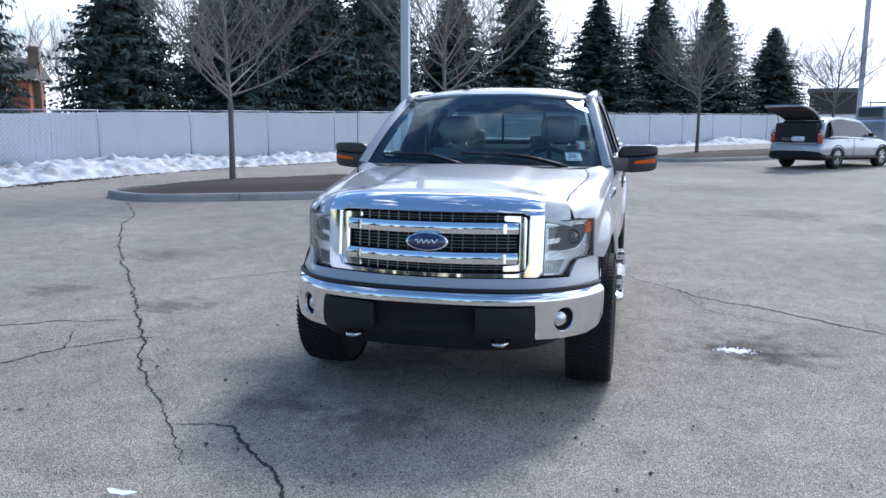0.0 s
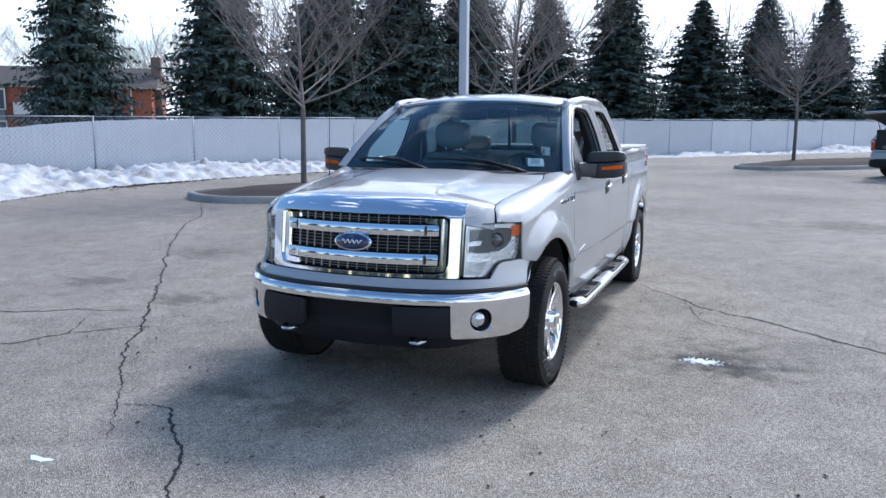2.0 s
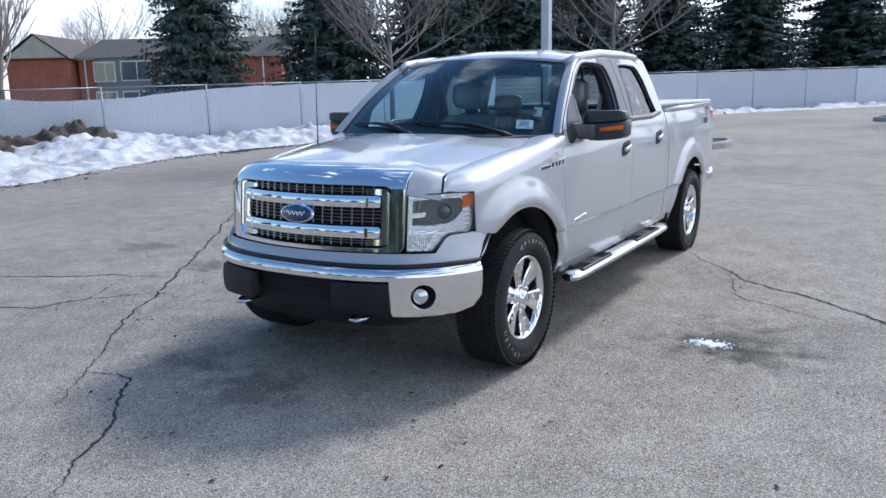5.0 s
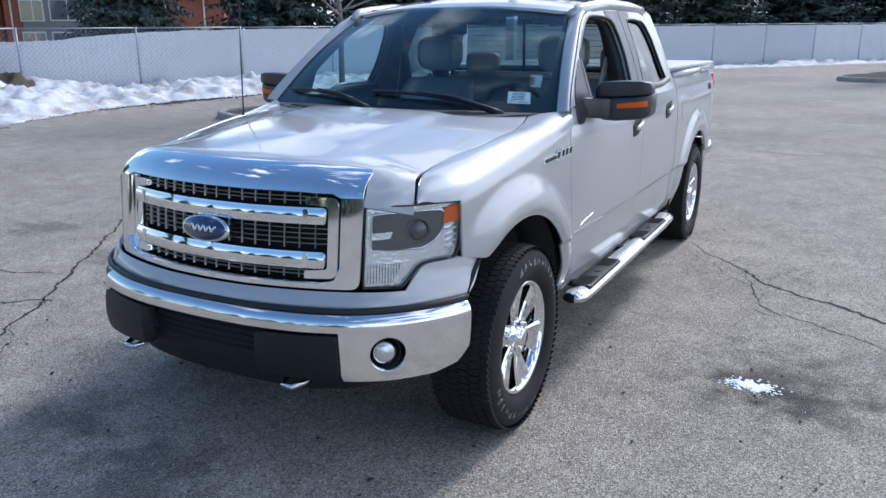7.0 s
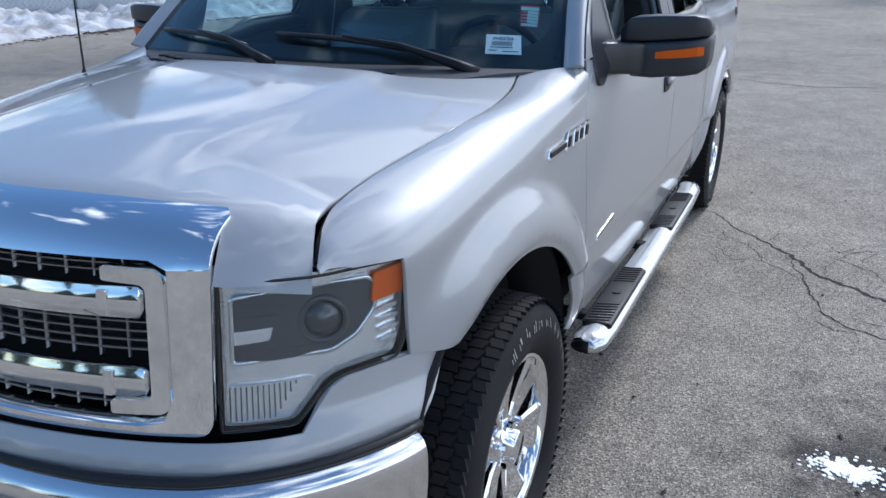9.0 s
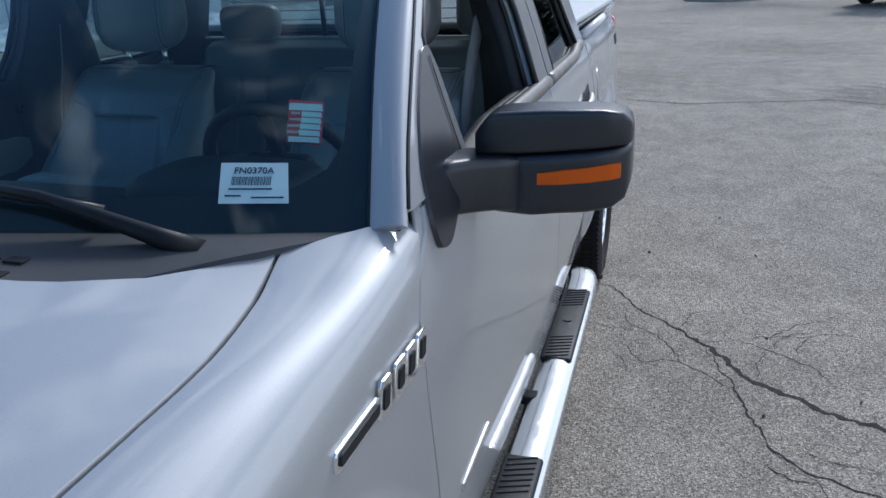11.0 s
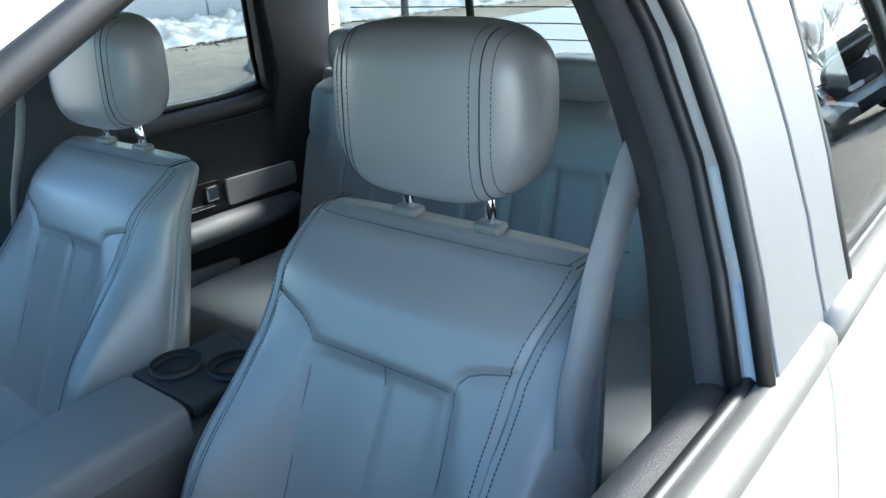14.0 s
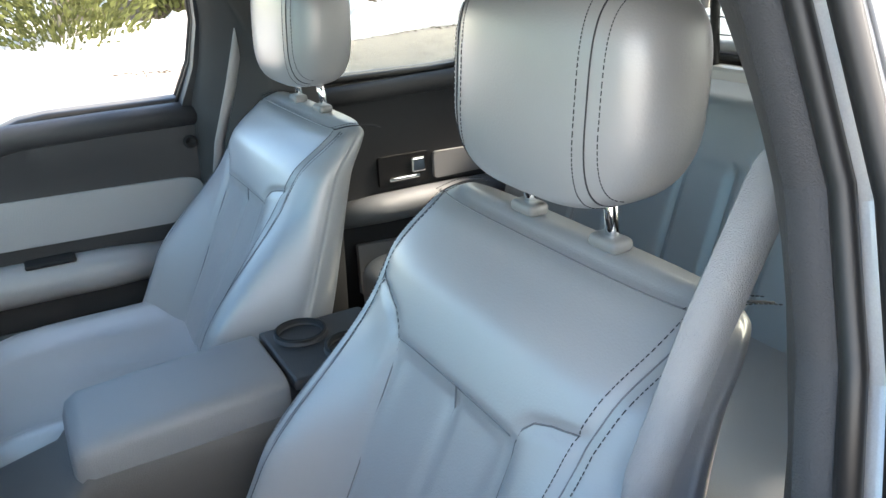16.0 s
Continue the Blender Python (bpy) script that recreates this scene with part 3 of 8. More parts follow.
def island(name, outline, top):
    """A planted island: kerb stones round a mound of bark mulch."""
    ob = thing(name, "planting island with concrete kerb and bark mulch", "traffic island", kind="structure")
    pts = [Vector(p) for p in rounded(outline, 0.9, 5)]
    cx, cy = sum(p.x for p in pts) / len(pts), sum(p.y for p in pts) / len(pts)
    c = Vector((cx, cy))
    # kerb stones about 2 m long, with joints
    total, run = [0.0], 0.0
    for a, b in zip(pts, pts[1:] + pts[:1]):
        run += (b - a).length
        total.append(run)

    def along(s):
        s %= run
        i = max(0, int(np.searchsorted(total, s)) - 1)
        a, b = pts[i], pts[(i + 1) % len(pts)]
        f = (s - total[i]) / max(1e-6, total[i + 1] - total[i])
        return a.lerp(b, f)

    count = int(run / 2.0)
    for k in range(count):
        s0, s1 = run * k / count + 0.006, run * (k + 1) / count - 0.006
        rings = []
        for j in range(7):
            s = s0 + (s1 - s0) * j / 6
            p, d = along(s), (along(s + 0.05) - along(s - 0.05)).normalized()
            nin = Vector((-d.y, d.x))
            if (c - p).dot(nin) < 0:
                nin = -nin
            z = ground_z(p.x, p.y)
            ring = []
            for off, h in ((0.0, -0.03), (0.02, 0.11), (0.05, 0.145), (0.15, 0.15), (0.15, -0.03)):
                q = p + nin * off
                ring.append((q.x, q.y, z + h))
            rings.append(ring)
        V, F = loft(rings)
        mesh_ob("kerb_stone", V, F, KERB, ob, smooth=False)
    # mulch mound
    V, F = [], []
    rings = 9
    for j in range(rings + 1):
        f = 1 - j / rings
        for i in range(72):
            p = along(run * i / 72)
            q = c + (p - c) * f * 0.985
            edge = min(1.0, (1 - f) * 3.0)
            z = ground_z(q.x, q.y) + 0.10 + top * smoothstep(0, 1, edge) + 0.035 * noise.noise((q.x * 3, q.y * 3, 0)) * edge
            V.append((q.x, q.y, z))
            if j:
                a = (j - 1) * 72
                F.append((a + i, a + (i + 1) % 72, j * 72 + (i + 1) % 72, j * 72 + i))
    mesh_ob("mulch", V, F, MULCH, ob)
    return ob


island("island_1", [(-9.9, 9.2), (-8.4, 8.3), (-5.2, 9.7), (-2.7, 12.2), (-0.9, 15.0), (-1.1, 16.2), (-3.2, 15.6), (-6.9, 12.9), (-9.6, 10.4)], 0.16)
island("island_2", [(1.2, 25.6), (2.6, 24.9), (5.6, 27.0), (9.5, 31.5), (12.5, 36.5), (11.6, 37.2), (7.5, 33.8), (3.6, 29.6), (1.6, 27.2)], 0.16)


def heap(name, label, category, k0, k1, reach, height, material, seed, cell=0.10, base=-0.05, rough=0.5, clod=0.17):
    """A ploughed bank along the fence: reach(k) wide, height(k) high."""
    V, F = [], []
    n = int((k1 - k0) * SPAN / cell)
    mrow = 40
    for i in range(n + 1):
        k = k0 + (k1 - k0) * i / n
        p, nn = fence_at(k), fence_normal(k)
        w, h = reach(k), height(k)
        for j in range(mrow + 1):
            f = j / mrow
            q = p + nn * (0.15 + f * w)
            z = ground_z(q.x, q.y)
            lump = noise.fractal((q.x * 0.55, q.y * 0.55, seed), 1.2, 2.0, 4)
            fine = noise.fractal((q.x * 2.6, q.y * 2.6, seed + 7), 0.7, 2.1, 5)
            prof = math.sin(math.pi * min(1.0, 0.28 + 0.72 * f)) ** 0.8 if f < 1 else 0
            hh = h * prof * (0.75 + rough * lump) + clod * fine * prof ** 0.5
            ragged = 0.10 * noise.noise((q.x * 1.3, q.y * 1.3, seed + 3))
            V.append((q.x, q.y, z + (hh if prof > 0 else 0) + base + ragged * (1 if f > 0.7 else 0) * 0.5))
            if i and j:
                a = i * (mrow + 1) + j
                F.append((a - mrow - 2, a - mrow - 1, a, a - 1))
    ob = mesh_ob(name, V, F, material, kind="stuff")
    return tagged(ob, label, category)


snow_reach = curve1([-16, -8, -5, -3, -1.6, -0.4, 1, 4, 7, 12], [10, 10, 9.8, 9.2, 4.9, 3.3, 2.2, 1.7, 1.6, 1.8])
snow_high = curve1([-16, -8, -5, -3, -1.8, -1.1, -0.6, 0, 0.8, 2.5, 4, 7, 10], [0.3, 0.3, 0.32, 0.50, 0.66, 0.34, 0.55, 0.55, 0.42, 0.40, 0.34, 0.22, 0.2])
heap("snow_bank", "ploughed dirty white snow bank along the fence", "snow", -14, 6, snow_reach, snow_high, SNOW, 2.0)
heap("snow_strip", "thin melting snow strip along the fence foot", "snow", 6, 13.5, lambda k: 1.9, lambda k: 0.16 + 0.22 * math.exp(-((k - 12.2) / 0.9) ** 2), SNOW, 5.0, cell=0.25, rough=0.9, base=-0.06)
heap("soil_heap", "dark dug soil heap in front of the fence", "soil", -4.6, -1.7, lambda k: 2.6, lambda k: 0.92 * smoothstep(-1.70, -2.05, k), DIRT, 8.0, cell=0.08, clod=0.26)


slat_sag = curve1([-14, -4, -2.85, -2.4, -1.9, -1.4, -0.9, -0.4, 0.2, 24], [0.15, 0.16, 0.25, 0.36, 0.34, 0.22, 0.13, 0.07, 0.05, 0.05])


def fence():
    ob = thing("chain_link_fence", "white-slatted chain-link fence with galvanised posts", "fence", kind="structure")
    rnd = random.Random(5)
    for k in range(-14, 24):
        p = fence_at(k)
        z = ground_z(p.x, p.y)
        top = z + 1.84
        V, F = tube([(p.x, p.y, z - 0.1), (p.x, p.y, top + 0.03)], 0.032, 10)
        mesh_ob("post", V, F, GALV, ob)
        q = fence_at(k + 1)
        z2 = ground_z(q.x, q.y) + 1.84
        V, F = tube([(p.x, p.y, top), (q.x, q.y, z2)], 0.021, 8)
        mesh_ob("rail", V, F, GALV, ob)
        # vertical slats woven through the mesh, sagging under the rail in places
        V, F = [], []
        n = 42
        nn = fence_normal(k)
        for i in range(n):
            f0, f1 = (i + 0.03) / n, (i + 0.97) / n
            a, b = p.lerp(q, f0), p.lerp(q, f1)
            mid = (f0 + f1) / 2
            sag = slat_sag(k + mid) + 0.035 * noise.noise((k * 3.1 + mid * 4, 1.7, 0)) + rnd.uniform(0, 0.012)
            zt = top + (z2 - top) * mid - max(0.03, sag)
            zb = min(z, z2 - 1.84) + 0.03
            for s, r in ((1, (a, b)), (-1, (b, a))):
                o = len(V)
                lean = 0.006 if i % 2 else -0.006
                d0 = nn * (0.012 * s + lean)
                for e in r:
                    V += [(e.x + d0.x, e.y + d0.y, zb), (e.x + d0.x, e.y + d0.y, zt)]
                F.append((o, o + 2, o + 3, o + 1))
        mesh_ob("slat_panel", V, F, SLAT, ob, smooth=False)
        # the mesh's wires in front of the slats
        V, F = [], []
        L = (q - p).length
        for i in range(-14, 24):
            for sgn in (1, -1):
                x0 = i * 0.13
                pts = []
                for zz in (0.05, 1.80):
                    x = x0 + sgn * (zz - 0.9) * 0.95 + 0.9
                    pts.append((x, zz))
                (xa, za), (xb, zb) = pts
                lo, hi = 0.02, L - 0.02
                t0, t1 = sorted(((lo - xa) / (xb - xa), (hi - xa) / (xb - xa)))
                t0, t1 = max(0, t0), min(1, t1)
                if t1 - t0 < 0.02:
                    continue
                ends = []
                for tt in (t0, t1):
                    x, zz = xa + (xb - xa) * tt, za + (zb - za) * tt
                    e = p.lerp(q, x / L) + nn * 0.026
                    ends.append(Vector((e.x, e.y, z + (z2 - top) * x / L + zz)))
                o = len(V)
                up = Vector((0, 0, 0.004))
                V += [ends[0] - up, ends[0] + up, ends[1] + up, ends[1] - up]
                F.append((o, o + 1, o + 2, o + 3))
        if V and k < 9:
            mesh_ob("wire_mesh", V, F, GALV, ob, smooth=False)
    return ob


fence()


def light_pole(x, y, height, side):
    z = ground_z(x, y)
    ob = thing("light_pole", "tall square pale grey lamp pole on a concrete base", "lamp post", (x, y, z))
    part("base", rod(0.28, 0.7, (0, 0, 0.3), 24), KERB, ob, "round concrete base", smooth=True)
    part("shaft", block(side, side, height, (0, 0, 0.65 + height / 2), 0.012), POLE, ob)
    part("lamp_head", block(0.7, 0.4, 0.16, (0.45, 0, 0.65 + height), 0.03), POLE, ob)
    return ob


light_pole(-3.3, 9.75, 8.0, 0.155)
light_pole(12.1, 39.2, 8.5, 0.22)


# ---- trees ----


def bare_tree_mesh(seed, height, trunk, spread, levels=4, r0=0.07, kids=7, up=0.55, sides=5):
    """A leafless tree: tapering trunk, then limbs that divide into fine upright twigs."""
    rnd = random.Random(seed)
    pieces = []

    def grow(p, d, length, r, level):
        n = 5 if level < 3 else 3
        pts, rs = [p], [r]
        q, dd = p.copy(), d.copy()
        for i in range(n):
            dd = (dd + Vector((rnd.uniform(-1, 1), rnd.uniform(-1, 1), rnd.uniform(-0.5, 1))) * 0.16 + Vector((0, 0, 0.06))).normalized()
            q = q + dd * (length / n)
            pts.append(q.copy())
            rs.append(r * (1 - 0.72 * (i + 1) / n))
        pieces.append(tube(pts, rs, sides if level < 2 else 3, cap=False))
        if level >= levels:
            return
        m = kids if level == 1 else (6 if level == 2 else 5)
        for i in range(m):
            f = rnd.uniform(0.22, 0.97)
            j = f * n
            a = int(j)
            s = pts[a].lerp(pts[min(a + 1, n)], j - a)
            az = rnd.uniform(0, 2 * math.pi)
            side = Vector((math.cos(az), math.sin(az), rnd.uniform(0.0, 0.5)))
            nd = (dd * (1.0 + up) + side * rnd.uniform(0.5, 1.0) * spread).normalized()
            grow(s, nd, length * rnd.uniform(0.38, 0.62), rs[a] * 0.55, level + 1)

    pts = [Vector((0, 0, -0.1)), Vector((0.01, 0, trunk * 0.5)), Vector((0.0, 0.02, trunk))]
    pieces.append(tube(pts, [r0 * 1.25, r0, r0 * 0.95], 9, cap=False))
    top = pts[-1]
    grow(top, Vector((0, 0, 1)), (height - trunk) * 0.85, r0 * 0.8, 1)
    m = kids + 4
    for i in range(m):
        az = 2 * math.pi * (i + rnd.uniform(-0.3, 0.3)) / m
        z = trunk * rnd.uniform(0.93, 1.0) + (height - trunk) * 0.22 * rnd.random()
        d = Vector((math.cos(az) * spread, math.sin(az) * spread, rnd.uniform(0.4, 1.3))).normalized()
        grow(Vector((0, 0, z)), d, (height - trunk) * rnd.uniform(0.5, 0.72), r0 * 0.42, 1)
    return pieces


def bare_tree(x, y, seed, height, trunk, spread, label, dz=0.0, turn=0, material=None, **kw):
    ob = thing("bare_tree", label, "tree", (x, y, ground_z(x, y) + dz), turn)
    pieces = bare_tree_mesh(seed, height, trunk, spread, **kw)
    V, F = pieces[0]
    mesh_ob("trunk", V, F, BARK, ob)
    V, F = join(*pieces[1:])
    mesh_ob("crown", V, F, material or TWIG, ob)
    return ob


bare_tree(-7.77, 11.0, 3, 6.6, 1.75, 1.7, "leafless young tree with grey spreading twigs in mulch", 0.24, r0=0.060, kids=10, up=0.2)
bare_tree(-3.75, 14.7, 9, 6.8, 1.9, 1.7, "leafless young tree with grey spreading twigs in mulch", 0.24, r0=0.060, kids=10, up=0.2)
bare_tree(3.45, 27.9, 12, 6.3, 1.9, 1.7, "leafless young tree with grey spreading twigs in mulch", 0.24, r0=0.062, kids=10, up=0.2)
bare_tree(9.6, 33.4, 15, 6.3, 1.8, 1.7, "leafless young tree with grey spreading twigs in mulch", 0.24, r0=0.062, kids=10, up=0.2)


def spruce_mesh(seed, height, radius, tiers=54):
    """Drooping boughs in tiers, each of many needle sprays."""
    rnd = random.Random(seed)
    V, F = [], []

    def blade(a, b, w, nrm):
        d = (b - a)
        s = d.cross(nrm).normalized() * w
        o = len(V)
        m = a.lerp(b, 0.4)
        V.extend([a, m + s, b, m - s])
        F.append((o, o + 1, o + 2, o + 3))

    for t in range(tiers):
        f = t / (tiers - 1)
        z = 0.25 + (height - 0.35) * f ** 0.92
        R = radius * (1.06 * (1 - f)) ** 0.86 * rnd.uniform(0.80, 1.14) + 0.10
        count = max(5, int(15 * (1 - f) + 5))
        phase = rnd.uniform(0, 7)
        for i in range(count):
            az = phase + 2 * math.pi * (i + rnd.uniform(-0.35, 0.35)) / count
            L = R * rnd.uniform(0.70, 1.14)
            dirv = Vector((math.cos(az), math.sin(az), 0))
            side = Vector((-math.sin(az), math.cos(az), 0))
            rise, droop = rnd.uniform(0.0, 0.25), rnd.uniform(0.25, 0.5)
            n = max(4, int(L / 0.22))
            for k in range(1, n + 1):
                u = k / n
                p = dirv * (L * u) + Vector((0, 0, z + L * (rise * u - droop * u * u + (0.16 * u ** 4))))
                tw = (0.20 + 0.42 * (1 - u) * min(1, L)) * rnd.uniform(0.7, 1.25) + 0.06
                for sg in (-1, 1):
                    e = p + side * (sg * tw) + dirv * tw * rnd.uniform(0.2, 0.8) + Vector((0, 0, -tw * rnd.uniform(0.1, 0.6)))
                    blade(p, e, tw * 0.26, Vector((0, 0, 1)) + dirv * rnd.uniform(-0.6, 0.6))
                if rnd.random() < 0.75:
                    e = p + Vector((rnd.uniform(-0.06, 0.06), rnd.uniform(-0.06, 0.06), -tw * rnd.uniform(0.5, 0.95)))
                    blade(p, e, tw * 0.22, dirv)
                if k == n:
                    blade(p, p + dirv * 0.2 + Vector((0, 0, 0.07)), 0.05, Vector((0, 0, 1)))
    top = Vector((0, 0, height))
    blade(top - Vector((0, 0, 0.5)), top + Vector((0, 0, 0.25)), 0.05, Vector((1, 0, 0)))
    blade(top - Vector((0, 0, 0.5)), top + Vector((0, 0, 0.25)), 0.05, Vector((0, 1, 0)))
    return V, F


SPRUCE = []
for sd, hh, rr in ((1, 10.5, 3.6), (2, 10.0, 3.3), (3, 9.6, 3.5)):
    ob = thing("spruce_tree", "tall dark green spruce behind the white fence", "tree", (0, -300, 0))
    V, F = spruce_mesh(sd, hh, rr)
    mesh_ob("crown", V, F, NEEDLE, ob, smooth=False)
    V, F = tube([(0, 0, -0.2), (0, 0, hh * 0.5), (0, 0, hh * 0.97)], [0.17, 0.10, 0.02], 8)
    mesh_ob("trunk", V, F, BARK, ob)
    SPRUCE.append(ob)
spruce_spots = [(-21.4, 17.3, 0, 0.70), (-18.6, 22.2, 0, 0.92), (-16.0, 26.6, 2, 1.0), (-13.7, 30.0, 1, 1.05), (-11.7, 33.2, 0, 0.9), (-9.0, 38.0, 2, 1.1),
                (-6.0, 43.4, 1, 1.3), (-1.6, 49.0, 2, 1.35), (2.3, 54.5, 0, 1.3), (6.7, 60.5, 1, 1.3), (12.0, 66.5, 2, 1.3), (-15.0, 32.5, 1, 1.1), (-12.8, 35.5, 2, 1.15), (-18.6, 29.6, 1, 1.15), (-16.8, 33.6, 2, 1.2)]
for i, (x, y, v, s) in enumerate(spruce_spots):
    if i < 3:
        ob = SPRUCE[i]
        ob.matrix_world = pose(x, y, ground_z(x, y) - 0.1, 0, 0, 37 * i) @ Matrix.Diagonal((s, s, 1.08, 1))
    else:
        ob = SPRUCE[v].copy()
        scene.collection.objects.link(ob)
        for ch in SPRUCE[v].children:
            c2 = ch.copy()
            scene.collection.objects.link(c2)
            c2.parent = ob
        ob.matrix_world = pose(x, y, ground_z(x, y) - 0.1, 0, 0, 37 * i + 11) @ Matrix.Diagonal((s, s, 1.04 + 0.09 * math.sin(i * 2.3), 1))
    ob["group"] = "spruces behind the fence"

# the row across the lot, seen only mirrored in the chrome; extended to darken reflections
for i, (x, y, v, s) in enumerate(((-16, -46, 0, 1.0), (-4, -52, 1, 1.1), (3, -40, 2, 0.8), (13, -48, 0, 1.2), (-30, -44, 2, 1.1), (-23, -49, 1, 1.2), (-10, -46, 2, 1.1), (8, -45, 1, 1.1), (19, -52, 2, 0.55), (31, -50, 2, 0.6), (-37, -40, 0, 1.2), (-44, -33, 1, 1.2), (-50, -24, 2, 1.3))):
    ob = SPRUCE[v].copy()
    scene.collection.objects.link(ob)
    for ch in SPRUCE[v].children:
        c2 = ch.copy()
        scene.collection.objects.link(c2)
        c2.parent = ob
    ob.matrix_world = pose(x, y, ground_z(x, y) - 0.1, 0, 0, 53 * i + 5) @ Matrix.Diagonal((s, s, 0.95 + 0.05 * i, 1))
    ob["label"] = "tall dark green off-view spruce across the parking lot"
    ob["group"] = "spruces across the lot"

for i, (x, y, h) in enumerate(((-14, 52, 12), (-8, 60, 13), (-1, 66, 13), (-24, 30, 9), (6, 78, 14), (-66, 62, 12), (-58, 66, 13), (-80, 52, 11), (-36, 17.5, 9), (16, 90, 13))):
    bare_tree(x, y, 60 + i, h, h * 0.22, 0.8, "tall pale leafless tree in the distance", 0, material=HAZY_TWIG, r0=0.16, kids=6, levels=4)

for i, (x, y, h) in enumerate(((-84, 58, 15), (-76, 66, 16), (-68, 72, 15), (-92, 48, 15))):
    bare_tree(x, y, 90 + i, h, h * 0.2, 1.5, "broad leafless tree behind the apartment house", 0, material=HAZY_TWIG, r0=0.20, kids=10, levels=4, up=0.15)

# ---- the apartment house beyond the fence ----


def house():
    ob = thing("apartment_house", "two-storey red brick apartment house with brown shingle roof", "house", (-68.0, 43.7, 0.3), 32)
    # local x runs along the front (to the right as seen from the lot), y goes back
    def slab(name, sx, sy, sz, at, material, label="", bevel=0.02):
        return part(name, block(sx, sy, sz, at, bevel, 1), material, ob, label)

    slab("wall", 20.0, 8.0, 5.6, (9.4, 4.0, 2.6), BRICK)
    slab("bay_wall", 5.4, 0.5, 5.4, (3.9, -0.2, 2.6), SIDING, "grey siding bay")
    slab("side_wing", 6.0, 9.0, 5.6, (-4.0, 3.2, 2.6), BRICK)
    bm = extrude_poly([(-0.9, 5.2), (20.0, 5.2), (20.0, 5.35), (-0.9, 5.35)], -0.6, 8.4, axis="y")
    part("eave_board", bm, WHITE_TRIM, ob, m=pose(0, 8.0, 0))
    V = [(-0.9, -0.7, 5.35), (20.1, -0.7, 5.35), (20.1, 8.7, 5.35), (-0.9, 8.7, 5.35), (0.3, 4.0, 7.4), (19.6, 4.0, 7.4)]
    F = [(0, 1, 5, 4), (2, 3, 4, 5), (1, 2, 5), (3, 0, 4), (3, 2, 1, 0)]
    mesh_ob("roof", V, F, SHINGLE, ob, smooth=False)
    V = [(-7.4, -1.7, 5.3), (-0.6, -1.7, 5.3), (-0.6, 8.2, 5.3), (-7.4, 8.2, 5.3), (-4.0, -1.7, 7.7), (-4.0, 8.2, 7.7)]
    mesh_ob("wing_roof", V, [(0, 4, 5, 3), (1, 2, 5, 4), (3, 2, 1, 0), (2, 3, 5)], SHINGLE, ob, smooth=False)
    mesh_ob("gable", [(-6.9, -1.5, 5.4), (-1.1, -1.5, 5.4), (-4.0, -1.5, 7.5), (-6.9, -1.3, 5.4), (-1.1, -1.3, 5.4), (-4.0, -1.3, 7.5)],
            [(0, 1, 2), (5, 4, 3), (0, 3, 4, 1), (1, 4, 5, 2), (2, 5, 3, 0)], CREAM, ob, "cream gable wall", smooth=False)
    slab("chimney", 0.9, 0.9, 8.6, (19.6, 2.2, 4.0), CHIMNEY, "tall brick chimney")
    for x, w, z, h in ((2.1, 1.9, 4.0, 1.7), (5.2, 2.8, 4.05, 1.7), (2.1, 1.9, 1.3, 1.4), (5.2, 2.8, 1.3, 1.4), (9.6, 2.2, 4.0, 1.6), (13.2, 1.6, 4.0, 1.5), (17.4, 1.4, 1.6, 1.4)):
        y = -0.47 if x < 7 else -0.02
        fr = slab("window", w + 0.24, 0.10, h + 0.24, (x, y, z), WHITE_TRIM, "", 0.01)
        part("pane", block(w, 0.06, h, (x, y - 0.05, z), 0.005, 1), WINDOW_DARK, fr)
        part("mullion", block(0.08, 0.05, h, (x + 0.12, y - 0.09, z), 0.005, 1), WHITE_TRIM, fr)
    slab("downpipe", 0.14, 0.14, 5.2, (0.1, -0.15, 2.6), WHITE_TRIM)
    slab("downpipe", 0.14, 0.14, 5.2, (17.6, -0.15, 2.6), WHITE_TRIM)
    slab("balcony", 3.2, 1.6, 1.1, (9.3, -0.8, 3.2), WHITE_TRIM)
    return ob


house()


def low_building():
    ob = thing("low_building", "low flat-roofed dark building far behind the lot", "building", (18.2, 72.0, 0.9), -12)
    part("wall", block(4.0, 6, 4.0, (0, 3, 2.0), 0.03, 1), SHINGLE, ob)
    part("roof", block(4.4, 6.4, 0.4, (0, 3, 4.1), 0.03, 1), SIDING, ob)
    return ob


low_building()

# ---- parked vehicles far off ----
CAR_PAINT = mat("pale_car_paint", (0.46, 0.49, 0.53), 0.3, 0.5, coat=1.0)
CAR_GLASS = mat("dark_car_glass", (0.045, 0.052, 0.06), 0.12)
LINER = mat("dark_boot_lining", (0.03, 0.03, 0.033), 0.9)


